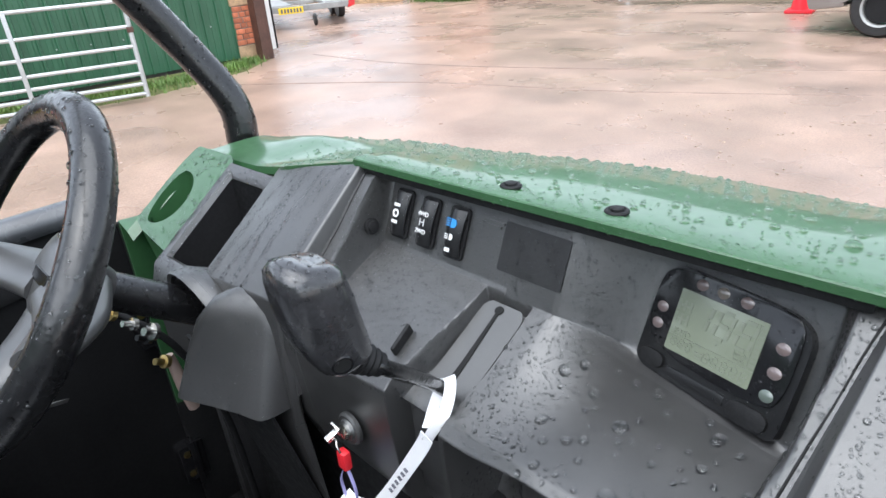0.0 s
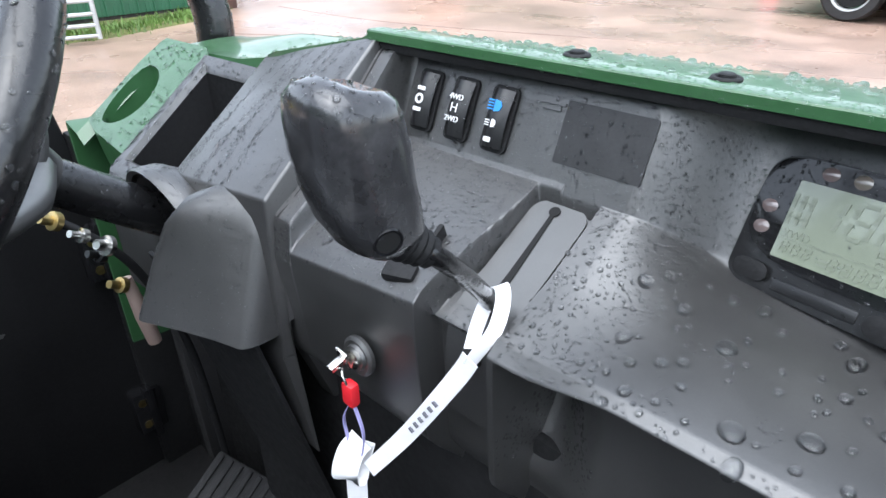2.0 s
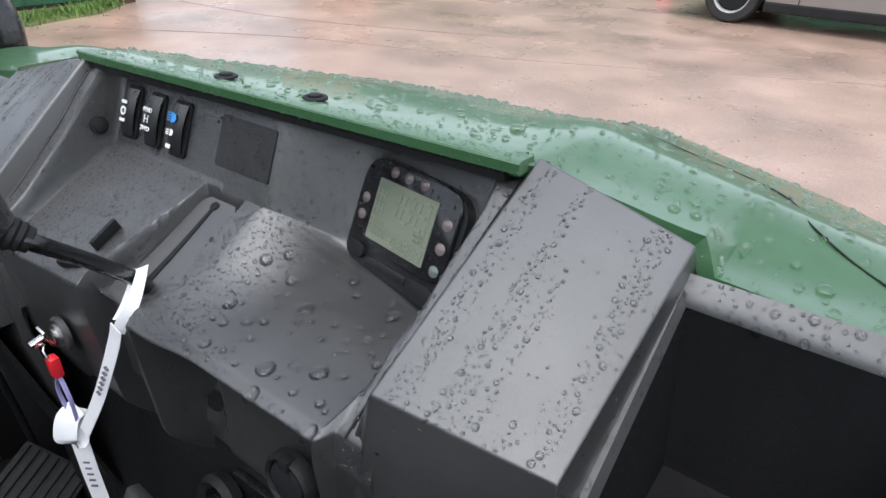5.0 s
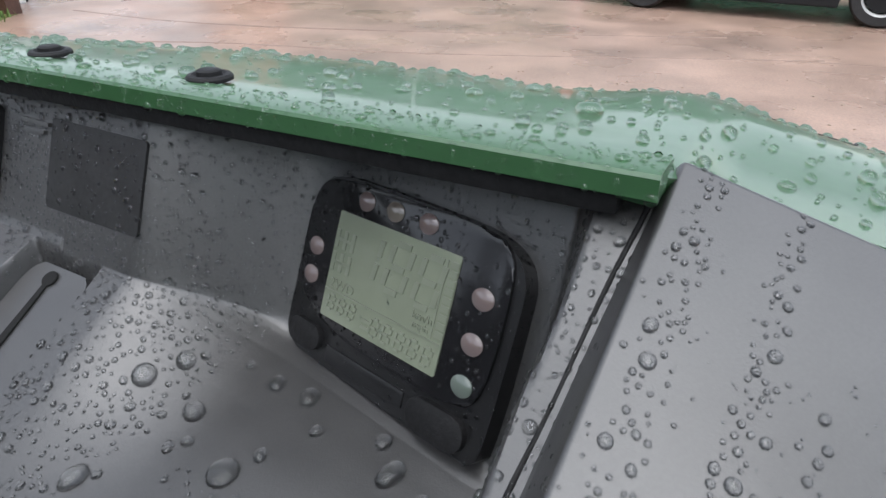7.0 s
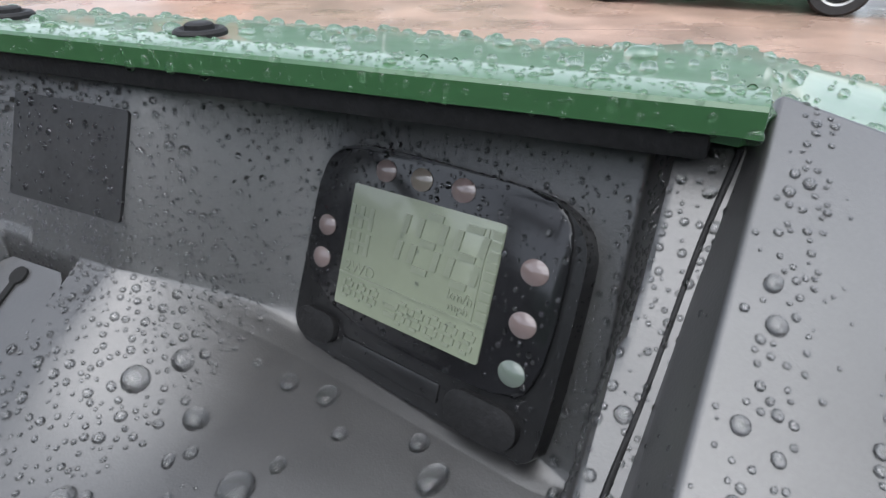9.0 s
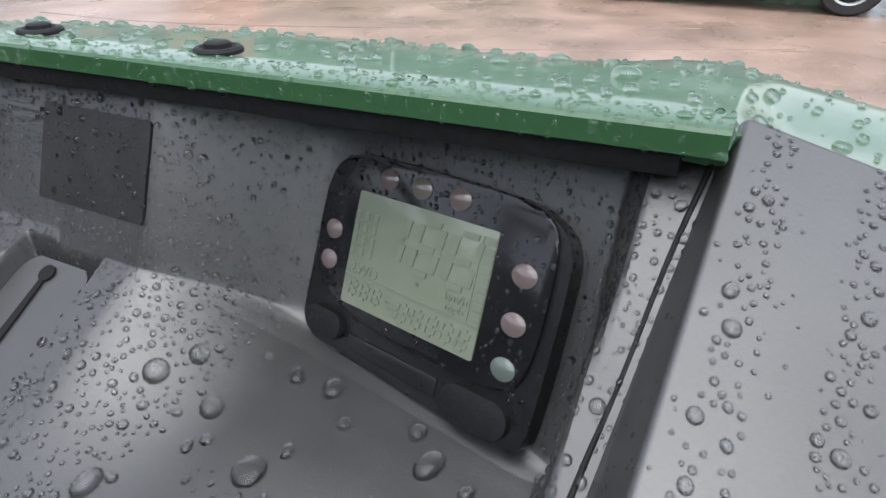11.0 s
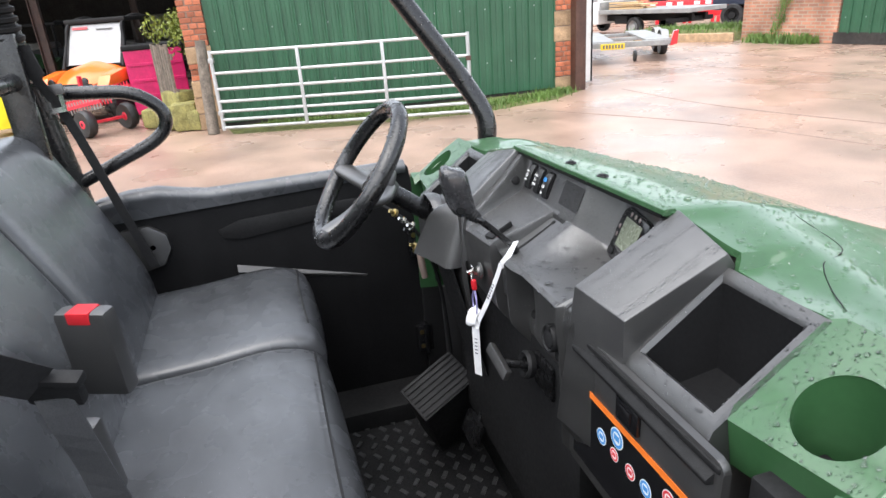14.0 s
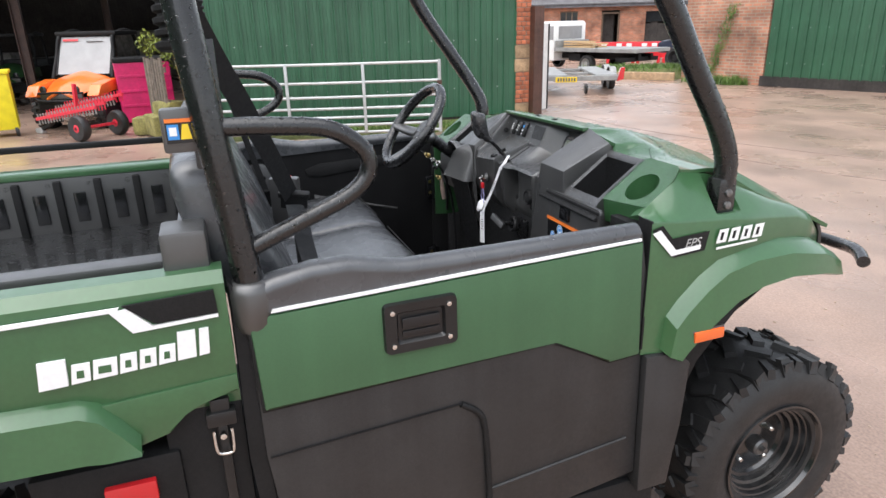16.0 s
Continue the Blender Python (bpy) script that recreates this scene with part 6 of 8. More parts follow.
# scattered grit in front of the nose and by the cone
bm = bmesh.new()
rng = np.random.default_rng(4)
for cx, cy, sx, sy, k in ((-1.9, 4.9, 0.7, 0.35, 60), (1.9, 2.6, 1.0, 0.9, 420), (0.6, 4.2, 1.4, 1.0, 160), (-9.9, -1.75, 0.8, 0.5, 200)):
    for _ in range(k):
        x, y, s = rng.normal(cx, sx), rng.normal(cy, sy), rng.uniform(0.004, 0.013)
        bmesh.ops.create_icosphere(bm, subdivisions=1, radius=s, matrix=Matrix.Translation((x, y, ground_z(x, y) + s * 0.3)) @ Matrix.Diagonal((1, rng.uniform(0.6, 1), 0.6, 1)))
part("grit", bm, material("pale_grit", (0.36, 0.28, 0.22), 0.8, grain=0.3, grain_size=0.01), ground, "loose pale grit", kind="stuff")


def grass_patch(name, spots, n, hgt, label, seed):
    """Blades scattered round a line of (x, y, spread)."""
    rng = np.random.default_rng(seed)
    bm = bmesh.new()
    for _ in range(n):
        i = rng.uniform(0, len(spots) - 1)
        a, b = spots[int(i)], spots[min(int(i) + 1, len(spots) - 1)]
        t = i - int(i)
        x, y, w = (lerp(a[k], b[k], t) for k in range(3))
        x, y = x + rng.normal(0, w), y + rng.normal(0, w)
        d, tilt, hh = rng.uniform(0, 2 * math.pi), rng.uniform(0.1, 0.6), hgt * rng.uniform(0.4, 1.2)
        c, s = math.cos(d), math.sin(d)
        w = 0.006 + hh * 0.05
        z = 0.0 if len(a) < 4 else lerp(a[3], b[3], t)
        p = [(x - s * w, y + c * w, z), (x + s * w, y - c * w, z), (x + c * tilt * hh * 0.5 + s * w * 0.6, y + s * tilt * hh * 0.5 - c * w * 0.6, z + hh * 0.65), (x + c * tilt * hh, y + s * tilt * hh, z + hh)]
        v = [bm.verts.new(q) for q in p]
        bm.faces.new((v[0], v[1], v[2]))
        bm.faces.new((v[0], v[2], v[3]))
    part(name, bm, GRASS, None, label, category="grass", kind="stuff")


def soil(name, outline, label, z=0.03):
    bm = bmesh.new()
    ring = [bm.verts.new((x, y, 0.0)) for x, y in outline]
    cx, cy = sum(p[0] for p in outline) / len(outline), sum(p[1] for p in outline) / len(outline)
    inner = [bm.verts.new((lerp(x, cx, 0.25), lerp(y, cy, 0.25), z)) for x, y in outline]
    k = len(outline)
    for i in range(k):
        bm.faces.new((ring[i], ring[(i + 1) % k], inner[(i + 1) % k], inner[i]))
    bm.faces.new(inner)
    part(name, bm, GRASS_SOIL, None, label, smooth=60, category="verge", kind="structure")


soil("verge", [(-9.01, -0.69), (-8.32, -0.59), (-7.84, 1.04), (-7.62, 2.73), (-7.95, 4.18), (-8.61, 5.06), (-8.76, 4.69)], "mossy strip along the green shed")
grass_patch("grass", [(-8.66, -0.11, 0.10), (-8.22, 1.41, 0.14), (-7.94, 2.72, 0.16), (-8.19, 3.90, 0.13), (-8.51, 4.61, 0.09)], 3600, 0.10, "short wet grass along the green shed", 1)


# corrugated sheds
def sheeted_wall(name, a, b, hgt, label, z0=0.06, rib=0.20, width=1.0):
    """A wall of separate ribbed sheets from a to b; the ribs stand out to the right of the way from b to a."""
    a, b = Vector((*a, 0)), Vector((*b, 0))
    run = (b - a)
    length = run.length
    run.normalize()
    out = Vector((run.y, -run.x, 0))
    w = thing(name, label, "wall", tuple(a), 0, kind="structure")
    inv = w.matrix_world.inverted()
    n = max(1, round(length / width))
    for i in range(n):
        s0, s1 = length * i / n, length * (i + 1) / n + 0.015
        prof = []
        k = max(1, round((s1 - s0) / rib))
        step = (s1 - s0) / k
        for j in range(k):
            c = s0 + step * j
            prof += [(c, 0), (c + step * 0.32, 0), (c + step * 0.35, 0.006), (c + step * 0.62, 0.006), (c + step * 0.66, 0), (c + step * 0.80, 0), (c + step * 0.86, 0.030), (c + step * 0.96, 0.030)]
        prof.append((s1, 0))
        bm = bmesh.new()
        rows = []
        for z in (z0, z0 + (hgt - z0) * 0.5, hgt):
            rows.append([tuple(inv @ (a + run * c + out * (d + 0.003 * (i % 2)) + Vector((0, 0, z)))) for c, d in prof])
        sheet(bm, rows)
        part("sheet_panel", bm, SHEETING, w, smooth=0)
    # fixings in rows
    bm = bmesh.new()
    for z in (0.55, 1.35, 2.05):
        for c in np.arange(0.1, length, 0.4):
            p = inv @ (a + run * c + out * 0.008 + Vector((0, 0, z)))
            bmesh.ops.create_icosphere(bm, subdivisions=1, radius=0.011, matrix=Matrix.Translation(p))
    part("screw_head", bm, GALV, w, "pale screw heads", kind="stuff")
    part("backing", boxes(((0, 0, 0), (length, 0.12, hgt + 0.05)), m=inv @ Matrix((( run.x, -out.x, 0, a.x), (run.y, -out.y, 0, a.y), (0, 0, 1, 0), (0, 0, 0, 1))) @ Matrix.Translation((0, 0.02, 0))), BARN_DARK, w)
    return w


SHED_H = 2.29
sheeted_wall("wall_green_shed", (-9.01, -0.71), (-8.73, 4.53), SHED_H, "wall of ribbed dark green steel sheets")
# eaves and tiled roof over the first shed
part("shed_roof", boxes(((-13.0, -1.0, SHED_H + 0.02), (-9.06, 4.7, SHED_H + 0.06))), SLATE, None, "roof of the green shed", category="roof", kind="structure")
tiles = thing("roof_edge", "row of old red-brown tiles along the shed eaves", "roof", (-9.02, -1.1, SHED_H + 0.06), -3.06, kind="structure")
tile = None
for i in range(36):
    if tile is None:
        bm = bmesh.new()
        box(bm, (-0.22, 0.0, 0.0), (0.10, 0.165, 0.022), 0.004)
        tile = part("tile", bm, BRICK, tiles)
        tile.location = (0, 0.0, 0)
    else:
        t = tile.copy()
        scene.collection.objects.link(t)
        t.parent, t.location = tiles, (0.012 * math.sin(i * 2.3), i * 0.172, 0.004 * math.sin(i * 1.7))


# brick piers, course by course
def pier(name, cx, cy, wx, wy, hgt, label, seed, stone=()):
    p = thing(name, label, "brick pier", (cx, cy, 0), kind="structure")
    part("core", boxes(((-wx / 2 + 0.012, -wy / 2 + 0.012, 0), (wx / 2 - 0.012, wy / 2 - 0.012, hgt)), bevel=0.004), MORTAR, p)
    rng = random.Random(seed)
    kinds = {}

    def brick(lx, ly, lz, x, y, z, mat, nm):
        key = (round(lx, 3), round(ly, 3), round(lz, 3), mat.name)
        if key not in kinds:
            bm = boxes(((-lx / 2, -ly / 2, -lz / 2), (lx / 2, ly / 2, lz / 2)), bevel=min(0.007, lz * 0.12))
            kinds[key] = part(nm, bm, mat, p)
            o = kinds[key]
        else:
            o = kinds[key].copy()
            scene.collection.objects.link(o)
            o.parent = p
        o.location = (x + rng.uniform(-0.006, 0.006), y + rng.uniform(-0.006, 0.006), z)
        o.rotation_euler = (rng.uniform(-0.015, 0.015), rng.uniform(-0.015, 0.015), rng.uniform(-0.03, 0.03))
    z, k = 0.0, 0
    while z < hgt - 0.05:
        if any(a <= z < b for a, b in stone):
            brick(wx * 1.02, wy * 1.05, 0.22, 0, 0, z + 0.115, SANDSTONE, "stone")
            z += 0.235
        else:
            lz = 0.066
            if k % 2:
                brick(wx, wy / 2 - 0.012, lz, 0, -wy / 4, z + lz / 2 + 0.005, BRICK, "brick")
                brick(wx, wy / 2 - 0.012, lz, 0, wy / 4, z + lz / 2 + 0.005, BRICK, "brick")
            else:
                for u in (-wy / 3, 0, wy / 3):
                    brick(wx, wy / 3 - 0.012, lz, 0, u, z + lz / 2 + 0.005, BRICK, "brick")
            z += 0.077
        k += 1
    return p


pier("brick_pier", -9.13, -0.88, 0.35, 0.33, 2.30, "crumbling red brick pier with sandstone foot", 3, stone=((0.0, 0.6), (0.9, 1.1)))
pier("brick_pier", -8.83, 4.67, 0.28, 0.30, 2.36, "red brick pier with stone blocks beside the post", 5, stone=((0.0, 0.2), (0.75, 1.2)))
# brown steel post with flanges
post = thing("steel_post", "brown painted steel post standing beside the brick pier", "post", (-8.60, 4.88, 0))
part("web", boxes(((-0.012, -0.085, 0), (0.012, 0.078, 1.87)), bevel=0.003), RUST, post)
part("flange", boxes(((-0.085, 0.078, 0), (0.085, 0.087, 1.87)), bevel=0.003), RUST, post)
part("flange", boxes(((-0.085, -0.094, 0), (0.085, -0.072, 1.87)), bevel=0.003), RUST, post)
part("face_plate", boxes(((0.080, -0.094, 0), (0.092, 0.087, 1.87)), bevel=0.003), RUST, post)
bd = thing("white_board", "tall narrow white board behind the steel post", "board", (-9.25, 5.40, 0))
part("board", boxes(((-0.02, -0.07, 0.02), (0.02, 0.07, 1.58)), bevel=0.004), WHITE_PAINT, bd)
part("frame_edge", boxes(((0.018, 0.05, 0.02), (0.034, 0.075, 1.58)), bevel=0.003), BLACK_DULL, bd)


# field gates
def field_gate(name, a, b, label, rails=(0.095, 0.205, 0.32, 0.453, 0.62, 0.83, 1.097), posts=(0.0, 0.34, 0.67, 1.0), group="field gates"):
    a, b = Vector((*a, 0)), Vector((*b, 0))
    L = (b - a).length
    g = thing(name, label, "gate", tuple(a), math.degrees(math.atan2((b - a).y, (b - a).x)), group=group)
    for z in rails:
        bm = bmesh.new()
        tube(bm, [(0, 0, z), (L * 0.5, 0, z - 0.006), (L, 0, z)], 0.021, 10, 4)
        part("rail", bm, GALV, g, smooth=60)
    for t in posts:
        end = t in (0.0, 1.0)
        bm = bmesh.new()
        if end:
            tube(bm, [(L * t, 0, 0.06), (L * t, 0, 1.13)], 0.026, 10, 1)
        else:
            box(bm, (L * t - 0.022, -0.027, 0.09), (L * t + 0.022, 0.005, 1.105), 0.003)
        part("upright", bm, GALV, g, smooth=60)
    for t, z in ((1.0, 0.8), (0.0, 0.3), (0.0, 1.0)):
        bm = boxes(((L * t - 0.035, -0.03, z - 0.03), (L * t + 0.035, 0.03, z + 0.03)), bevel=0.006)
        part("fitting", bm, RUST if t else GALV, g, smooth=40)
    return g


field_gate("field_gate", (-8.36, -0.70), (-7.36, 2.60), "pale galvanised seven-bar field gate standing open before the shed")
field_gate("field_gate", (-6.80, 11.80), (-3.78, 12.50), "pale galvanised field gate before the far shed", posts=(0.0, 0.25, 0.5, 0.75, 1.0))
gp = thing("gate_post", "leaning weathered timber gate post", "post", (-8.55, -0.86, 0))
bm = bmesh.new()
tube(bm, [(0, 0, 0), (-0.05, 0.02, 0.6), (-0.12, 0.05, 1.25)], [0.085, 0.078, 0.07], 10, 4)
part("post", bm, FENCEWOOD, gp, smooth=50)

# second shed, brick wall and far sheds
sheeted_wall("wall_far_shed", (-10.52, 12.16), (-7.50, 13.20), 2.9, "far wall of ribbed dark green steel sheets", z0=0.22)
sheeted_wall("wall_gate_shed", (-7.50, 13.35), (1.5, 15.2), 2.9, "green sheeted wall behind the far gate", z0=0.15)
# dark strip stands for the shade in the gap below the sheets
part("shed_plinth", boxes(((-0.1, -0.02, 0), (3.2, 0.10, 0.24)), m=Matrix.Translation((-10.52, 12.16, 0)) @ Matrix.Rotation(math.atan2(1.04, 3.02), 4, "Z")), BARN_DARK, None, "dark strip for the shaded gap under the far shed", category="plinth", kind="structure")


def brick_face_material(name, color, scale=1.0, mortar=(0.30, 0.22, 0.17), row=0.077, width=0.225):
    """Coursed brickwork for walls too far off to pick bricks apart."""
    m = material(name, color, 0.85)
    n, l = m.node_tree.nodes, m.node_tree.links
    b = n["Principled BSDF"]
    co = n.new("ShaderNodeTexCoord")
    bt = n.new("ShaderNodeTexBrick")
    bt.inputs["Color1"].default_value = (*color, 1)
    bt.inputs["Color2"].default_value = (color[0] * 0.62, color[1] * 0.7, color[2] * 0.8, 1)
    bt.inputs["Mortar"].default_value = (*mortar, 1)
    bt.inputs["Scale"].default_value = 1.0
    bt.inputs["Brick Width"].default_value, bt.inputs["Row Height"].default_value, bt.inputs["Mortar Size"].default_value = width, row, 0.012
    l.new(co.outputs["UV"], bt.inputs["Vector"])
    nz = n.new("ShaderNodeTexNoise")
    nz.inputs["Scale"].default_value, nz.inputs["Detail"].default_value = 1.3, 6
    l.new(co.outputs["Object"], nz.inputs["Vector"])
    mr = n.new("ShaderNodeMapRange")
    mr.inputs["From Min"].default_value, mr.inputs["From Max"].default_value, mr.inputs["To Min"].default_value, mr.inputs["To Max"].default_value = 0.3, 0.7, 0.45, 1.5
    l.new(nz.outputs["Fac"], mr.inputs["Value"])
    v = n.new("ShaderNodeVectorMath")
    v.operation = "SCALE"
    l.new(bt.outputs["Color"], v.inputs[0]), l.new(mr.outputs[0], v.inputs["Scale"])
    l.new(v.outputs[0], b.inputs["Base Color"])
    bp = n.new("ShaderNodeBump")
    bp.inputs["Distance"].default_value = 0.012
    l.new(bt.outputs["Fac"], bp.inputs["Height"])
    bp.invert = True
    l.new(bp.outputs[0], b.inputs["Normal"])
    return m


BRICKWORK = brick_face_material("coursed_red_brickwork", (0.50, 0.17, 0.085))
OLD_BRICKWORK = brick_face_material("mossy_old_brickwork", (0.46, 0.20, 0.12), mortar=(0.34, 0.26, 0.19))


def brick_wall(name, a, b, hgt, thick, label, mat, holes=(), base=0.0):
    """A thick wall with real openings; holes: (from, to, sill, head) along it."""
    a, b = Vector((*a, 0)), Vector((*b, 0))
    L = (b - a).length
    bm = bmesh.new()
    us = sorted({0.0, L, *[h[0] for h in holes], *[h[1] for h in holes]})
    zs = sorted({0.0, hgt, *[h[2] for h in holes], *[h[3] for h in holes]})
    inside = lambda u, z: any(h[0] < u < h[1] and h[2] < z < h[3] for h in holes)
    for u0, u1 in zip(us, us[1:]):
        for z0, z1 in zip(zs, zs[1:]):
            if not inside((u0 + u1) / 2, (z0 + z1) / 2):
                box(bm, (u0, 0, z0), (u1, thick, z1))
    bmesh.ops.remove_doubles(bm, verts=bm.verts, dist=1e-5)
    uv = bm.loops.layers.uv.new("UVMap")
    for f in bm.faces:
        for lp in f.loops:
            c = lp.vert.co
            lp[uv].uv = (c.x + c.y, c.z)
    ob = part(name, bm, mat, None, label, category="wall", kind="structure")
    ob.matrix_world = pose(a.x, a.y, base, 0, 0, math.degrees(math.atan2((b - a).y, (b - a).x)))
    return ob


brick_wall("wall_old_brick", (-12.92, 11.67), (-10.55, 12.13), 3.12, 0.4, "mossy old red brick wall between yard and shed", OLD_BRICKWORK)
brick_wall("wall_old_brick_end", (-13.91, 13.81), (-12.94, 11.70), 3.12, 0.4, "end of the old brick wall", OLD_BRICKWORK)
# moss and weeds at the wall's foot
grass_patch("wall_weeds", [(-12.53, 11.54, 0.10), (-11.71, 11.72, 0.14), (-10.97, 11.90, 0.09)], 900, 0.22, "yellow-green weeds at the foot of the brick wall", 6)
grass_patch("wall_moss", [(-11.95, 11.80, 0.05, 0.2), (-11.71, 11.84, 0.09, 1.0), (-11.47, 11.90, 0.07, 1.9)], 500, 0.12, "moss hanging on the brick wall", 7)
# low kerb with grass behind the yard
bm = bmesh.new()
prism(bm, [(-15.03, 10.03), (-13.01, 11.54), (-12.86, 11.39), (-14.89, 9.88)], 0, 0.21, "z", bevel=0.02)
part("kerb", bm, SANDSTONE, None, "low stone kerb before the grass bank", category="kerb", kind="structure")
soil("bank", [(-15.03, 10.03), (-13.01, 11.54), (-13.92, 13.65), (-15.98, 12.86), (-16.36, 10.65)], "grassy bank behind the kerb", 0.26)
grass_patch("bank_grass", [(-15.26, 10.89, 0.42, 0.19), (-14.42, 11.59, 0.42, 0.21), (-14.0, 12.72, 0.42, 0.21)], 2600, 0.16, "bright wet grass on the bank", 8)

# far brick building with openings
FAR = (-36.6, 16.65), (-29.3, 30.2)
far = brick_wall("wall_far_building", FAR[0], FAR[1], 3.1, 0.4, "far red brick farm building with doors and a window", BRICKWORK,
                 holes=((1.6, 2.7, 0.0, 2.6), (4.1, 5.2, 1.5, 2.7), (6.6, 7.7, 0.0, 2.7), (9.2, 12.2, 0.0, 2.6)), base=-0.52)
far_m = far.matrix_world.copy()
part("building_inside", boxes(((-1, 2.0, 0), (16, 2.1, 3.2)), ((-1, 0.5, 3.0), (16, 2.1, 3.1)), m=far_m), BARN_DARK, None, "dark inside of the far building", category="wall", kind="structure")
win = thing("window_far", "small white-framed window in the far brick building", "window", kind="structure")
win.matrix_world = far_m
for u in (4.1, 4.45, 4.8, 5.14):
    part("glazing_bar", boxes(((u, 0.10, 1.5), (u + 0.06, 0.16, 2.7))), TIMBER, win)
for z in (1.5, 2.08, 2.64):
    part("glazing_bar", boxes(((4.1, 0.10, z), (5.2, 0.16, z + 0.06))), TIMBER, win)
part("pane", boxes(((4.1, 0.13, 1.5), (5.2, 0.14, 2.7))), DARK_GLASS, win)
for u0, u1 in ((1.6, 2.7), (6.6, 7.7)):
    d = thing("door_far", "dark open doorway with a timber frame in the far building", "door", kind="structure")
    d.matrix_world = far_m
    part("jamb", boxes(((u0, 0.05, 0), (u0 + 0.10, 0.2, 2.6)), ((u1 - 0.10, 0.05, 0), (u1, 0.2, 2.6)), ((u0, 0.05, 2.5), (u1, 0.2, 2.6))), TIMBER, d)
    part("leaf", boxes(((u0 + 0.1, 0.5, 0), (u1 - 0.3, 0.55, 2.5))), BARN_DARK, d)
gr = thing("garage_front", "dark boarded opening beside the far building", "door", kind="structure")
gr.matrix_world = far_m
for k in range(8):
    part("board", boxes(((9.2 + k * 0.375, 0.15, 0.0), (9.56 + k * 0.375, 0.19, 1.9 + 0.1 * (k % 2)))), BARN_DARK, gr)
part("glazing_strip", boxes(((9.2, 0.1, 2.0), (12.2, 0.14, 2.6))), DARK_GLASS, gr)
roof = thing("roof_far", "grey slate roof of the far building", "roof", kind="structure")
roof.matrix_world = far_m
for j in range(5):
    bm = bmesh.new()
    box(bm, (-1.0, -0.35 + j * 0.62, 3.05 + j * 0.46), (16.0, 0.40 + j * 0.62, 3.12 + j * 0.46), 0.0, Matrix.Rotation(0.0, 4, "X"))
    part("slate_course", bm, SLATE, roof)
part("slope", prism(bmesh.new(), [(-0.3, 3.02), (3.0, 5.4), (3.0, 5.2), (-0.3, 2.9)], -1, 16, "x"), SLATE, roof)
# trees far behind
def leafy(name, at, size, n, label, seed, trunk=True):
    t = thing(name, label, "tree" if trunk else "bush", at)
    rng = np.random.default_rng(seed)
    if trunk:
        bm = bmesh.new()
        tube(bm, [(0, 0, 0), (0.05, 0.03, size[2] * 0.35), (0.02, -0.05, size[2] * 0.7)], [0.16, 0.12, 0.05], 8, 4)
        for a in range(5):
            d = Vector((math.cos(a * 1.3), math.sin(a * 1.3), 0.7))
            tube(bm, [(0, 0, size[2] * 0.35), tuple(Vector((0, 0, size[2] * 0.45)) + d * size[0] * 0.5), tuple(Vector((0, 0, size[2] * 0.5)) + d * size[0] * 0.85)], [0.06, 0.04, 0.015], 6, 3)
        part("trunk", bm, TIMBER, t, smooth=60)
    bm = bmesh.new()
    lobes = [(rng.normal(0, size[0] * 0.35), rng.normal(0, size[1] * 0.35), size[2] * rng.uniform(0.35, 0.85), rng.uniform(0.35, 0.6)) for _ in range(9)]
    for _ in range(n):
        lx, ly, lz, lr = lobes[rng.integers(len(lobes))]
        d = rng.normal(size=3)
        d /= np.linalg.norm(d)
        r = lr * size[0] * rng.uniform(0.55, 1.05)
        p = Vector((lx + d[0] * r, ly + d[1] * r, max(0.05, lz + d[2] * r * size[2] / size[0] * 0.6)))
        s = 0.05 * max(0.6, size[0]) * rng.uniform(0.6, 1.4)
        m = Matrix.Translation(p) @ Euler(tuple(rng.uniform(0, 6.3, 3))).to_matrix().to_4x4()
        v = [bm.verts.new(m @ Vector(q)) for q in ((-s, 0, 0), (0, -s * 0.5, s * 0.15), (s, 0, 0), (0, s * 0.5, s * 0.15))]
        bm.faces.new(v)
    part("crown", bm, LEAF if not trunk else GRASS, t)


leafy("tree", (-34.0, 36.0, -0.5), (3.0, 3.0, 6.5), 2600, "far green tree behind the yard", 11)
leafy("tree", (-26.5, 29.5, -0.4), (2.2, 2.2, 5.0), 2200, "green tree beyond the brick wall", 12)
leafy("bush", (-9.99, -1.20, 0.90), (0.38, 0.3, 0.75), 900, "yellow-green bush over the timber fence", 13, trunk=False)

# timber fence and stones by the pier
fence = thing("timber_fence", "short fence of weathered upright boards by the brick pier", "fence", (-10.01, -1.61, 0))
for k in range(7):
    bm = bmesh.new()
    box(bm, (k * 0.115, -0.02, 0.30), (k * 0.115 + 0.085, 0.02, 1.22 - 0.02 * (k % 3)), 0.006, Matrix.Rotation(radians(22), 4, "Z"))
    part("board", bm, FENCEWOOD, fence)
for z in (0.5, 1.0):
    part("rail", boxes(((0, 0.02, z), (0.8, 0.05, z + 0.08)), m=Matrix.Rotation(radians(22), 4, "Z")), FENCEWOOD, fence)
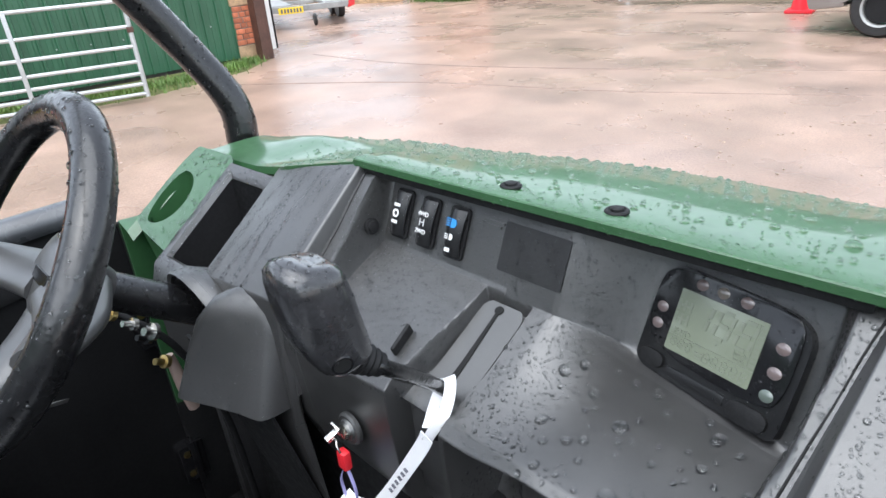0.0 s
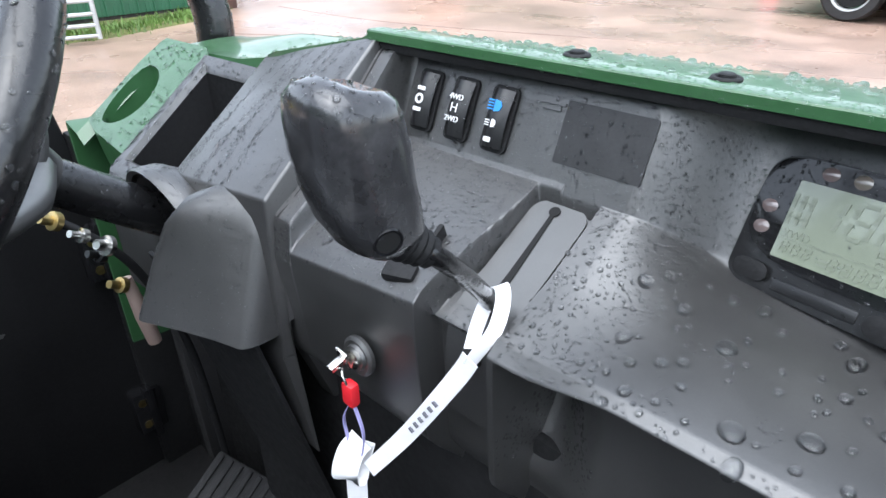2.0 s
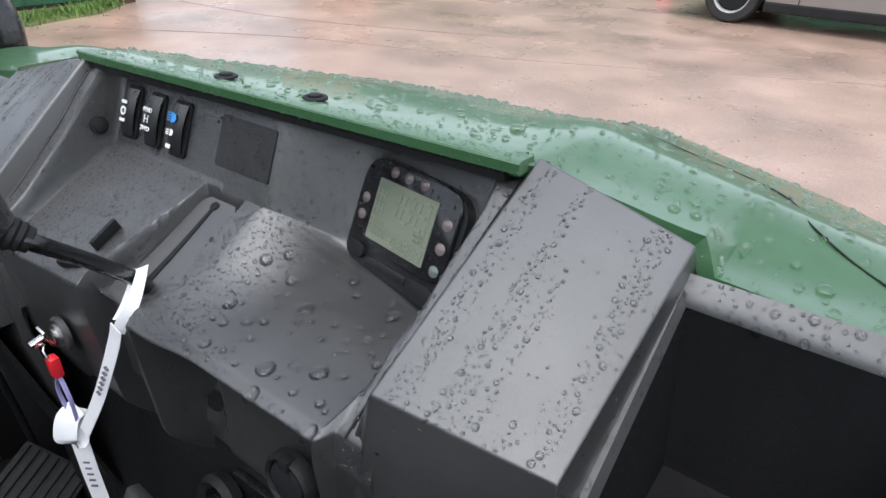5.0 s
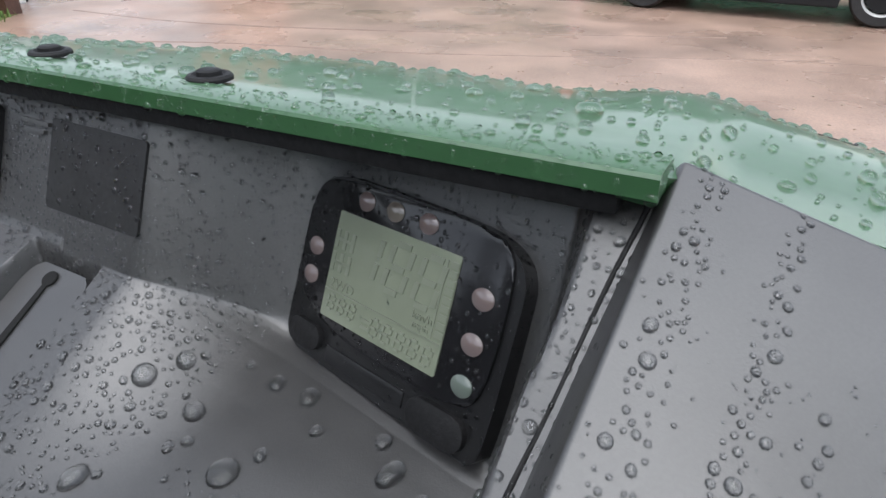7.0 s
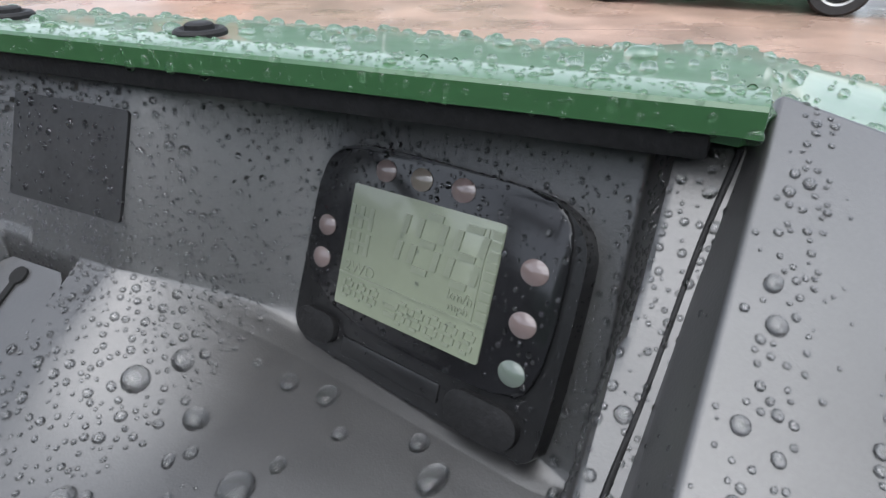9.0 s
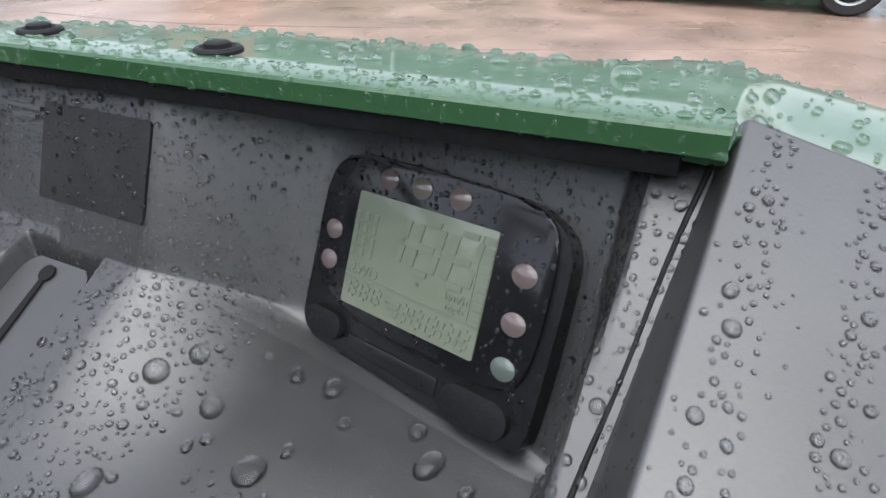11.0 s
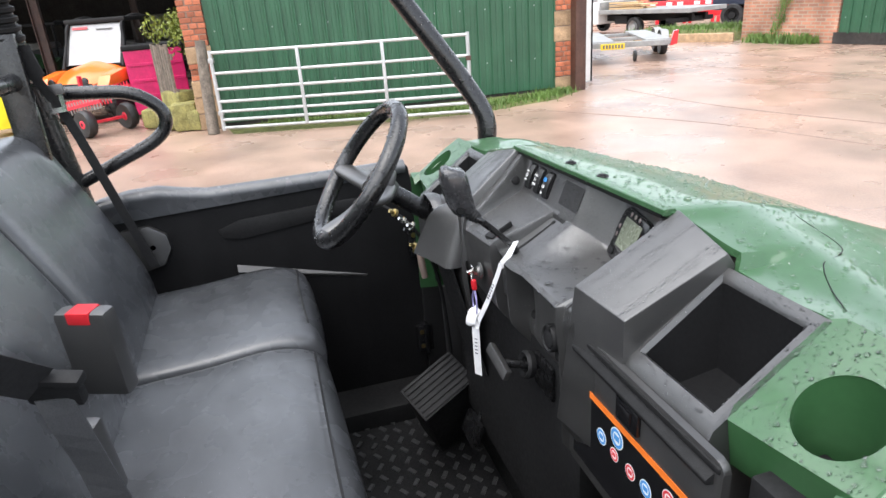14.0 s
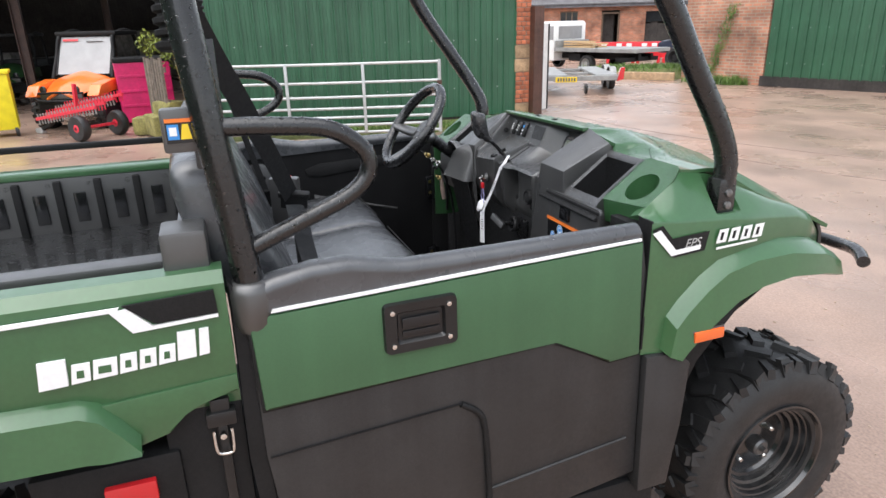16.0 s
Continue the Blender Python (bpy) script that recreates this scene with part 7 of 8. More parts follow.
for k, (x, y, s, h) in enumerate(((-9.27, -1.25, 0.25, 0.40), (-9.55, -1.48, 0.29, 0.34), (-9.50, -1.32, 0.23, 0.55), (-9.08, -1.12, 0.14, 0.30), (-9.79, -1.66, 0.25, 0.29))):
    bm = bmesh.new()
    box(bm, (-s, -s * 0.7, 0), (s, s * 0.7, h), 0.06)
    st = part("stone_block", bm, material("mossy_stone", (0.22, 0.20, 0.07), 0.9, grain=0.3, grain_size=0.02, stain=0.4, stain_size=0.12, bump=0.01, bump_size=0.05) if k == 0 else bpy.data.materials["mossy_stone"], None, "mossy stone block by the brick pier", smooth=40, category="stone", group="stones by the pier")
    st.matrix_world = pose(x, y, 0, 0, 0, 20 * k)

# unseen wall added behind the vehicle to block low sky light
part("wall_rear_shed", boxes(((-5.0, -5.9, 0), (9.0, -5.6, 3.6))), SHEETING, None, "unseen plain green wall added behind to block sky light", category="wall", kind="structure")
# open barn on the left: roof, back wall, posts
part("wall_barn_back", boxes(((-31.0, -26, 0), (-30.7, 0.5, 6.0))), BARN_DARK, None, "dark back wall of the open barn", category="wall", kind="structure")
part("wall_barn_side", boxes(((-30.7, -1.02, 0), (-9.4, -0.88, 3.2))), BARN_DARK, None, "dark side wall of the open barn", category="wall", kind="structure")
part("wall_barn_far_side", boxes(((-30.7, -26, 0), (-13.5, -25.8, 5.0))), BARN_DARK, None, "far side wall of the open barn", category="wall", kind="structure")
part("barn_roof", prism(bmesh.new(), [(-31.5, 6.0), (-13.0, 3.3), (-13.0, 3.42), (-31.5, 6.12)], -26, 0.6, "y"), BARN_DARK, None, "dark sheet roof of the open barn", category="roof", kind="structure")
for x, y, h in ((-15.83, -4.54, 4.3), (-22.3, -3.42, 5.2), (-15.83, -9.7, 4.3), (-22.3, -9.7, 5.2)):
    p = thing("barn_post", "red-brown steel post of the open barn", "post", (x, y, 0), group="barn posts")
    part("web", boxes(((-0.01, -0.09, 0), (0.01, 0.09, h)), bevel=0.002), RUST, p)
    part("flange", boxes(((-0.09, 0.08, 0), (0.09, 0.10, h)), bevel=0.002), RUST, p)
    part("flange", boxes(((-0.09, -0.10, 0), (0.09, -0.08, h)), bevel=0.002), RUST, p)
# glowing strips stand in for daylight through the barn's gable
strip_glow = material("daylight_gap", (0.9, 0.9, 0.9), 0.5, emit=(1, 1, 1), emit_power=0.9)
for k, (y, z, w) in enumerate(((-3.0, 4.3, 0.5), (-2.2, 4.42, 0.8), (-1.5, 4.5, 0.4), (-4.4, 3.6, 0.12), (-5.6, 3.9, 0.3), (-1.15, 4.2, 0.1))):
    o = part("daylight_gap", boxes(((-30.69, y, z), (-30.66, y + w, z + (0.10 if w > 0.2 else 0.35)))), strip_glow, None, "glowing strip standing in for daylight between barn sheets", category="gap", kind="structure")
for k, (x, y, a, b, c) in enumerate(((-23, -7.2, 1.1, 1.0, 1.1), (-22, -5.0, 0.9, 1.4, 0.9), (-26, -2.6, 1.2, 1.3, 1.6), (-21, -8.8, 1.3, 1.0, 1.3))):
    bm = bmesh.new()
    box(bm, (-a, -b, 0), (a, b, c), 0.15)
    for v in bm.verts:
        v.co += Vector((0.12 * noise.noise(v.co * 1.3 + Vector((k, 0, 0))), 0.12 * noise.noise(v.co * 1.7), 0.2 * noise.noise(v.co * 1.1)))
    o = part("sheeted_heap", bm, CLOTH, None, "grey sheeted heap stored in the barn", smooth=40, category="heap", group="stored heaps")
    o.matrix_world = pose(x, y, 0, 0, 0, 15 * k)


# side-by-side vehicle, front towards the yard
def side_by_side(name, at, turn, paint, label, glass=True):
    v = thing(name, label, "utility vehicle", at, turn, group="parked side-by-sides")
    v.scale = (0.89, 0.89, 0.89)
    part("hood", sloping_hood(), paint, v, smooth=35)
    for s in (1, -1):
        part("fender", prism(bmesh.new(), [(0.05, 0.95), (0.62, 0.86), (0.80, 0.66), (0.60, 0.62), (0.25, 0.74), (-0.05, 0.70)], s * 0.50, s * 0.74, "y", bevel=0.03), paint, v, smooth=35)
        bm = bmesh.new()
        tube(bm, [(-0.05, s * 0.62, 0.95), (-0.30, s * 0.60, 1.40), (-0.50, s * 0.56, 1.78), (-1.30, s * 0.56, 1.78), (-1.35, s * 0.60, 0.9)], 0.035, 8, 5)
        part("cage_tube", bm, BLACK_DULL, v, smooth=60)
        for x in (0.35, -1.65):
            w = part("wheel", lathe(bmesh.new(), [(0.15, -0.10), (0.20, -0.12), (0.30, -0.11), (0.335, -0.06), (0.335, 0.06), (0.30, 0.11), (0.20, 0.12), (0.15, 0.10)], Matrix.Translation((x, s * 0.62, 0.335)) @ Matrix.Rotation(radians(90), 4, "X"), 28), RUBBER, v, smooth=45)
            bm = bmesh.new()
            for k in range(18):
                for o_ in (-0.06, 0.06):
                    m = Matrix.Translation((x, s * 0.62, 0.335)) @ Matrix.Rotation(radians(90), 4, "X") @ Matrix.Rotation(2 * math.pi * (k + (0.5 if o_ > 0 else 0)) / 18, 4, "Z") @ Matrix.Translation((0.335, 0, o_))
                    box(bm, (-0.01, -0.035, -0.045), (0.022, 0.035, 0.045), 0.0, m)
            part("tread", bm, RUBBER, w)
        bm = bmesh.new()
        lathe(bm, [(0.001, 0), (0.07, 0), (0.06, 0.02), (0.001, 0.03)], frame_of((0.80, s * 0.33, 0.79), (0, 1, 0), (0, 0, 1)), 16)
        part("headlight", bm, DARK_GLASS, v, smooth=50)
        part("side_panel", prism(bmesh.new(), [(-0.10, 0.95), (-0.10, 0.50), (-1.30, 0.45), (-1.30, 0.95)], s * 0.62, s * 0.70, "y", bevel=0.02), BLACK_DULL, v, smooth=40)
    bm = bmesh.new()
    tube(bm, [(0.78, -0.52, 0.62), (0.86, -0.35, 0.58), (0.88, 0.35, 0.58), (0.78, 0.52, 0.62)], 0.028, 8)
    tube(bm, [(0.80, -0.45, 0.72), (0.87, 0.0, 0.74), (0.80, 0.45, 0.72)], 0.022, 8)
    part("front_bar", bm, BLACK_DULL, v, smooth=60)
    part("grille", boxes(((0.74, -0.42, 0.60), (0.80, 0.42, 0.74)), bevel=0.02), BLACK, v, smooth=40)
    part("belly", boxes(((-1.75, -0.55, 0.32), (0.72, 0.55, 0.62)), bevel=0.03), BLACK_DULL, v, smooth=40)
    part("roof", boxes(((-1.38, -0.64, 1.76), (-0.42, 0.64, 1.85)), bevel=0.03), BLACK_DULL, v, smooth=40)
    part("cargo_bed", boxes(((-2.0, -0.68, 0.85), (-1.40, 0.68, 1.12)), bevel=0.02), BLACK_DULL, v, smooth=40)
    if glass:
        part("windscreen", prism(bmesh.new(), [(-0.10, 1.02), (-0.47, 1.74), (-0.49, 1.74), (-0.12, 1.02)], -0.55, 0.55, "y"), SCREEN_GLASS, v, "pale windscreen with a red sticker strip")
        part("screen_sticker", prism(bmesh.new(), [(-0.415, 1.66), (-0.435, 1.70), (-0.437, 1.70), (-0.417, 1.66)], -0.48, -0.16, "y", m=Matrix.Translation((0.012, 0, 0.0))), RED, v)
        part("wiper", boxes(((-0.41, 0.02, 1.64), (-0.395, 0.36, 1.655))), BLACK, v)
        for s in (1, -1):
            part("windscreen_edge", prism(bmesh.new(), [(-0.08, 1.00), (-0.46, 1.76), (-0.50, 1.76), (-0.13, 1.00)], s * 0.54, s * 0.60, "y", bevel=0.01), BLACK_DULL, v)
    return v


def sloping_hood():
    bm = bmesh.new()
    rows = []
    for x, z, w in ((-0.12, 1.06, 0.56), (0.15, 1.02, 0.55), (0.45, 0.92, 0.47), (0.72, 0.82, 0.36), (0.84, 0.72, 0.28)):
        rows.append([(x, y * w, z - 0.16 * abs(y) ** 3 + 0.02 * math.cos(6 * y)) for y in np.linspace(-1, 1, 13)])
    sheet(bm, rows, 0.03)
    return bm


side_by_side("side_by_side", (-11.57, -2.82, 0), -22, ORANGE_PAINT, "orange side-by-side vehicle with a windscreen, parked at the barn")
side_by_side("side_by_side", (-17.0, -5.18, 0), -4, GREEN, "green side-by-side vehicle parked inside the barn", glass=False)

# red harrow trailer in front of it
har = thing("harrow_trailer", "red tined harrow on two small wheels, its drawbar on the ground", "harrow", (-9.89, -2.58, 0), 44)
har.scale = (0.965, 0.965, 0.965)
for y in (-0.36, 0.36):
    w = part("wheel", lathe(bmesh.new(), [(0.09, -0.06), (0.14, -0.075), (0.19, -0.07), (0.21, -0.03), (0.21, 0.03), (0.19, 0.07), (0.14, 0.075), (0.09, 0.06)], Matrix.Translation((0.25, y, 0.21)) @ Matrix.Rotation(radians(90), 4, "X"), 28), RUBBER, har, smooth=45)
    part("hub", lathe(bmesh.new(), [(0.10, -0.05), (0.10, 0.05), (0.03, 0.07), (0.03, -0.07), (0.10, -0.05)], Matrix.Translation((0.25, y, 0.21)) @ Matrix.Rotation(radians(90), 4, "X"), 24, caps=False), RED_PAINT, w, "red hub", smooth=40)
for k, (y, tilt) in enumerate(((-0.30, 0), (-0.12, 0), (0.06, 0), (0.24, 0))):
    part("beam", boxes(((-0.85, y - 0.02, 0.42 + 0.05 * k), (0.75, y + 0.02, 0.47 + 0.05 * k)), bevel=0.004, m=Matrix.Rotation(radians(-9), 4, "Y")), RED_PAINT, har)
    bm = bmesh.new()
    for j in range(20):
        x = -0.80 + j * 0.08
        box(bm, (x - 0.008, y - 0.008, 0.34 + 0.05 * k), (x + 0.008, y + 0.008, 0.52 + 0.05 * k), 0.0, Matrix.Rotation(radians(-9), 4, "Y"))
    part("tines", bm, RED_PAINT if k % 2 else GREY_METAL, har)
part("axle", boxes(((0.22, -0.38, 0.19), (0.28, 0.38, 0.23))), RED_PAINT, har)
part("jack_bar", boxes(((-0.30, -0.05, 0.45), (-0.25, 0.0, 0.85)), m=Matrix.Rotation(radians(8), 4, "Y")), RED_PAINT, har)
bm = bmesh.new()
tube(bm, [(-0.75, 0, 0.36), (-1.05, 0, 0.16), (-1.30, 0, 0.07)], 0.035, 8, 3)
part("drawbar", bm, BLACK_DULL, har, smooth=60)
part("hitch", boxes(((-1.44, -0.05, 0.0), (-1.26, 0.05, 0.09)), bevel=0.02), GALV, har)
pb = thing("pink_skip", "bright pink-red metal box standing by the fence", "container", (-11.5, -1.80, 0), 8)
pb.scale = (0.95, 0.95, 0.95)
part("body", boxes(((-0.5, -0.48, 0.06), (0.5, 0.48, 1.16)), bevel=0.02), PINK, pb)
for z in (0.35, 0.62, 0.89):
    part("rib", boxes(((0.49, -0.46, z), (0.515, 0.46, z + 0.05)), bevel=0.006), PINK, pb)
part("lid", boxes(((-0.52, -0.50, 1.16), (0.52, 0.50, 1.24)), bevel=0.02), BLACK_DULL, pb)
yb = thing("wheeled_bin", "bright yellow plastic wheeled bin", "bin", (-10.8, -4.05, 0), 10)
yb.scale = (0.967, 0.967, 0.967)
part("body", prism(bmesh.new(), [(-0.24, 0.12), (0.24, 0.12), (0.30, 1.05), (-0.30, 1.05)], -0.28, 0.28, "y", bevel=0.02), YELLOW_PAINT, yb, smooth=40)
part("lid", boxes(((-0.33, -0.31, 1.05), (0.33, 0.31, 1.11)), bevel=0.02), YELLOW_PAINT, yb, smooth=40)
for y in (-0.24, 0.24):
    part("wheel", lathe(bmesh.new(), [(0.001, -0.025), (0.09, -0.025), (0.09, 0.025), (0.001, 0.025)], Matrix.Translation((0.18, y, 0.09)) @ Matrix.Rotation(radians(90), 4, "X"), 20), RUBBER, yb, smooth=40)
yc = thing("yellow_cover", "yellow sheet with a dark strap over a parked machine", "cover", (-15.5, -5.65, 0), 0)
part("body", boxes(((-0.4, -0.45, 0.25), (0.4, 0.45, 0.98)), bevel=0.08), YELLOW_PAINT, yc, smooth=40)
part("strap", boxes(((0.38, 0.05, 0.2), (0.42, 0.18, 0.96)), bevel=0.01, m=Matrix.Rotation(radians(-14), 4, "X")), BLACK_DULL, yc)
part("foot", boxes(((-0.3, -0.35, 0), (0.3, 0.35, 0.27)), bevel=0.02), BLACK_DULL, yc)


# road vehicles
def road_wheel(v, x, y, r=0.33, w=0.20, rim=GALV, spokes=0):
    M = Matrix.Translation((x, y, r)) @ Matrix.Rotation(radians(90 if y < 0 else -90), 4, "X")
    t = part("wheel", lathe(bmesh.new(), [(r * 0.66, -w / 2), (r * 0.92, -w / 2), (r, -w * 0.32), (r, w * 0.32), (r * 0.92, w / 2), (r * 0.66, w / 2), (r * 0.66, -w / 2)], M, 36, caps=False), RUBBER, v, smooth=40)
    if spokes:
        part("rim", lathe(bmesh.new(), [(r * 0.67, w * 0.5), (r * 0.60, w * 0.42), (r * 0.60, -w * 0.4), (r * 0.67, -w / 2)], M, 32, caps=False), rim, t, smooth=40)
        bm = bmesh.new()
        for k in range(spokes):
            box(bm, (0.02, -0.028, w * 0.30), (r * 0.63, 0.028, w * 0.44), 0.008, M @ Matrix.Rotation(2 * math.pi * k / spokes, 4, "Z"))
        lathe(bm, [(0.001, w * 0.46), (0.06, w * 0.46), (0.06, w * 0.3), (0.001, w * 0.3)], M, 20)
        part("spokes", bm, rim, t, smooth=40)
        part("drum", lathe(bmesh.new(), [(0.001, 0.0), (r * 0.55, 0.0), (r * 0.55, -0.03), (0.001, -0.03)], M, 24), BLACK_DULL, t)
    else:
        part("rim", lathe(bmesh.new(), [(r * 0.67, w * 0.45), (r * 0.58, w * 0.30), (r * 0.36, w * 0.15), (r * 0.30, w * 0.42), (0.001, w * 0.42)], M, 32, caps=False), rim, t, smooth=35)


# silver car, nose to the left, seen from its side
car = thing("silver_car", "silver hatchback parked beyond the cone", "car", (-1.75, 9.32, 0), -2.7)
car.scale = (1.04, 1.04, 1.04)
side = [(-0.80, 0.28), (-0.86, 0.45), (-0.84, 0.68), (-0.60, 0.86), (0.10, 0.98), (0.75, 1.02), (1.35, 1.44), (2.4, 1.50), (3.2, 1.40), (3.62, 1.02), (3.70, 0.70), (3.66, 0.30)]
arch = lambda cx: [(cx + 0.40 * math.cos(a), 0.33 + 0.40 * math.sin(a)) for a in np.linspace(math.pi, 0, 13)]
low = [(3.2, 0.22)] + arch(2.62)[::-1] + [(2.2, 0.20), (0.42, 0.20)] + arch(0.0)[::-1]
bm = bmesh.new()
prism(bm, side + low, 0.0, 1.72, "y", bevel=0.05)
part("body", bm, CAR_SILVER, car, smooth=40)
part("side_glass", prism(bmesh.new(), [(0.85, 1.05), (1.40, 1.38), (2.4, 1.43), (3.1, 1.34), (3.3, 1.05)], -0.012, 0.02, "y", bevel=0.01), DARK_GLASS, car, smooth=40)
part("door_seam", boxes(((0.78, -0.006, 0.30), (0.79, 0.01, 1.02)), ((1.95, -0.006, 0.28), (1.96, 0.01, 1.04))), BLACK_DULL, car)
part("sill", boxes(((0.40, -0.02, 0.18), (2.2, 0.05, 0.30)), bevel=0.02), BLACK_DULL, car)
part("headlight", prism(bmesh.new(), [(-0.82, 0.64), (-0.55, 0.70), (-0.35, 0.84), (-0.62, 0.83)], -0.015, 0.25, "y", bevel=0.02), SCREEN_GLASS, car, smooth=40)
part("door_handle", boxes(((1.70, -0.03, 0.90), (1.88, 0.01, 0.93)), bevel=0.008), CAR_SILVER, car, smooth=40)
for x in (0.0, 2.62):
    for y in (0.04, 1.68):
        road_wheel(car, x, 0.10 if y < 1 else 1.62, 0.345, 0.20, GREY_METAL, 7)

# traffic cone
cone = thing("traffic_cone", "red and white traffic cone standing by the car", "cone", (-3.32, 11.40, 0), 10)
part("base", boxes(((-0.20, -0.20, 0), (0.20, 0.20, 0.05)), bevel=0.015), RED, cone, smooth=40)
for z0, z1, mt in ((0.05, 0.30, RED), (0.30, 0.74, WHITE_PAINT), (0.74, 1.0, RED)):
    rr = lambda z: 0.15 * (1 - z / 1.15)
    part("sleeve", lathe(bmesh.new(), [(rr(z0), z0), (rr(z1), z1)], None, 28), mt, cone, smooth=40)

# flatbed truck
truck = thing("flatbed_truck", "white cab flatbed truck loaded with planks", "truck", (-23.84, 12.73, -0.325), 17)
part("cab", prism(bmesh.new(), [(-0.85, 0.40), (-0.95, 0.80), (-0.75, 1.02), (-0.20, 1.15), (0.25, 1.85), (0.55, 1.95), (1.35, 1.95), (1.45, 1.85), (1.45, 0.40), (0.36, 0.40), (0.30, 0.62), (0.0, 0.72), (-0.30, 0.62), (-0.36, 0.40)], -0.15, 1.75, "y", bevel=0.05), WHITE_PAINT, truck, smooth=35)
part("side_glass", prism(bmesh.new(), [(0.05, 1.22), (0.38, 1.76), (0.80, 1.80), (0.82, 1.22)], -0.165, -0.14, "y"), DARK_GLASS, truck)
part("rear_glass", boxes(((1.445, 0.1, 1.25), (1.465, 1.5, 1.75)), ((0.95, -0.165, 1.22), (1.40, -0.14, 1.76))), SCREEN_GLASS, truck)
part("bed", boxes(((1.55, -0.25, 0.78), (5.6, 1.85, 0.92)), ((1.55, -0.2, 0.92), (1.62, 1.8, 1.2)), bevel=0.01), GREY_METAL, truck)
part("chassis", boxes(((0.6, 0.35, 0.50), (5.3, 0.50, 0.72)), ((0.6, 1.1, 0.50), (5.3, 1.25, 0.72)), ((4.6, -0.1, 0.45), (5.2, 1.7, 0.60)), ((2.2, -0.05, 0.42), (2.8, 0.35, 0.70))), BLACK_DULL, truck)
road_wheel(truck, 0.0, -0.10, 0.33, 0.22, BLACK_DULL)
road_wheel(truck, 0.0, 1.70, 0.33, 0.22, BLACK_DULL)
road_wheel(truck, 3.25, -0.12, 0.33, 0.28, GREY_METAL)
road_wheel(truck, 3.25, 1.72, 0.33, 0.28, GREY_METAL)
for k in range(7):
    p = thing("plank", "sawn timber plank lying on the truck bed", "plank", (0, 0, 0), 0, group="planks on the truck")
    p.matrix_world = truck.matrix_world @ Matrix.Translation((1.75, 0.1 + (k % 3) * 0.35, 0.925 + 0.07 * (k // 3) * 1.4)) @ Matrix.Rotation(radians(4 * (k % 2) - 2), 4, "Z")
    part("board", boxes(((0, 0, 0), (1.5, 0.24, 0.06)), bevel=0.006), material("pale_sawn_timber", (0.50, 0.33, 0.17), 0.7, grain=0.15, grain_size=0.03, streak=0.2) if k == 0 else bpy.data.materials["pale_sawn_timber"], p)
for k in range(5):
    b = thing("road_barrier", "red plastic road barrier with white reflectors", "barrier", (-26.5 + 0.75 * k, 17.85 + 0.92 * k, -0.40), 51, group="road barriers")
    part("body", boxes(((-0.6, -0.06, 0.25), (0.6, 0.06, 1.0)), ((-0.55, -0.20, 0), (-0.40, 0.20, 0.27)), ((0.40, -0.20, 0), (0.55, 0.20, 0.27)), bevel=0.03), RED, b, smooth=40)
    for x in (-0.35, 0.12):
        part("reflector", boxes(((x, -0.08, 0.78), (x + 0.245, -0.055, 0.93))), WHITE_PAINT, b)
# dark pickup behind the old wall
pick = thing("dark_pickup", "dark blue off-road vehicle with big tyres behind the wall", "car", (-21.05, 18.1, -0.35), 40)
part("body", prism(bmesh.new(), [(-0.75, 0.62), (-0.78, 1.0), (-0.55, 1.12), (0.35, 1.20), (0.8, 1.75), (2.6, 1.80), (2.9, 1.2), (2.95, 0.6), (0.55, 0.55), (0.45, 0.85), (-0.35, 0.88), (-0.45, 0.60)], -0.1, 1.6, "y", bevel=0.05), NAVY, pick, smooth=40)
part("side_glass", prism(bmesh.new(), [(0.55, 1.25), (0.90, 1.66), (2.4, 1.70), (2.5, 1.25)], -0.12, -0.09, "y"), DARK_GLASS, pick)
road_wheel(pick, 0.0, -0.12, 0.42, 0.28, BLACK_DULL), road_wheel(pick, 2.2, -0.12, 0.42, 0.28, BLACK_DULL)
road_wheel(pick, 0.0, 1.62, 0.42, 0.28, BLACK_DULL), road_wheel(pick, 2.2, 1.62, 0.42, 0.28, BLACK_DULL)
# low car trailer
tr = thing("car_trailer", "low galvanised car trailer with a yellow plate and red end lamps", "trailer", (-11.38, 6.73, 0), 67)
tr.scale = (0.9, 0.9, 0.9)
part("rear_beam", boxes(((-0.15, -0.06, 0.36), (1.75, 0.06, 0.48)), bevel=0.01), GREY_METAL, tr)
part("plate", boxes(((0.12, -0.085, 0.33), (0.66, -0.065, 0.46)), bevel=0.004), YELLOW, tr, "yellow number plate, its characters as plain bars")
part("plate_bars", boxes(*[((0.17 + k * 0.068, -0.092, 0.355), (0.21 + k * 0.068, -0.082, 0.435)) for k in range(7)]), INK, tr)
part("deck", boxes(((-0.1, 0.05, 0.44), (0.45, 3.2, 0.50)), ((1.15, 0.05, 0.44), (1.7, 3.2, 0.50)), ((-0.1, 1.2, 0.40), (1.7, 1.32, 0.48)), ((-0.1, 2.6, 0.40), (1.7, 2.72, 0.48)), bevel=0.01), GREY_METAL, tr)
part("end_lamp", prism(bmesh.new(), [(1.66, 0.34), (1.82, 0.38), (1.84, 0.68), (1.74, 0.66)], -0.09, 0.06, "y", bevel=0.01), REDLENS, tr)
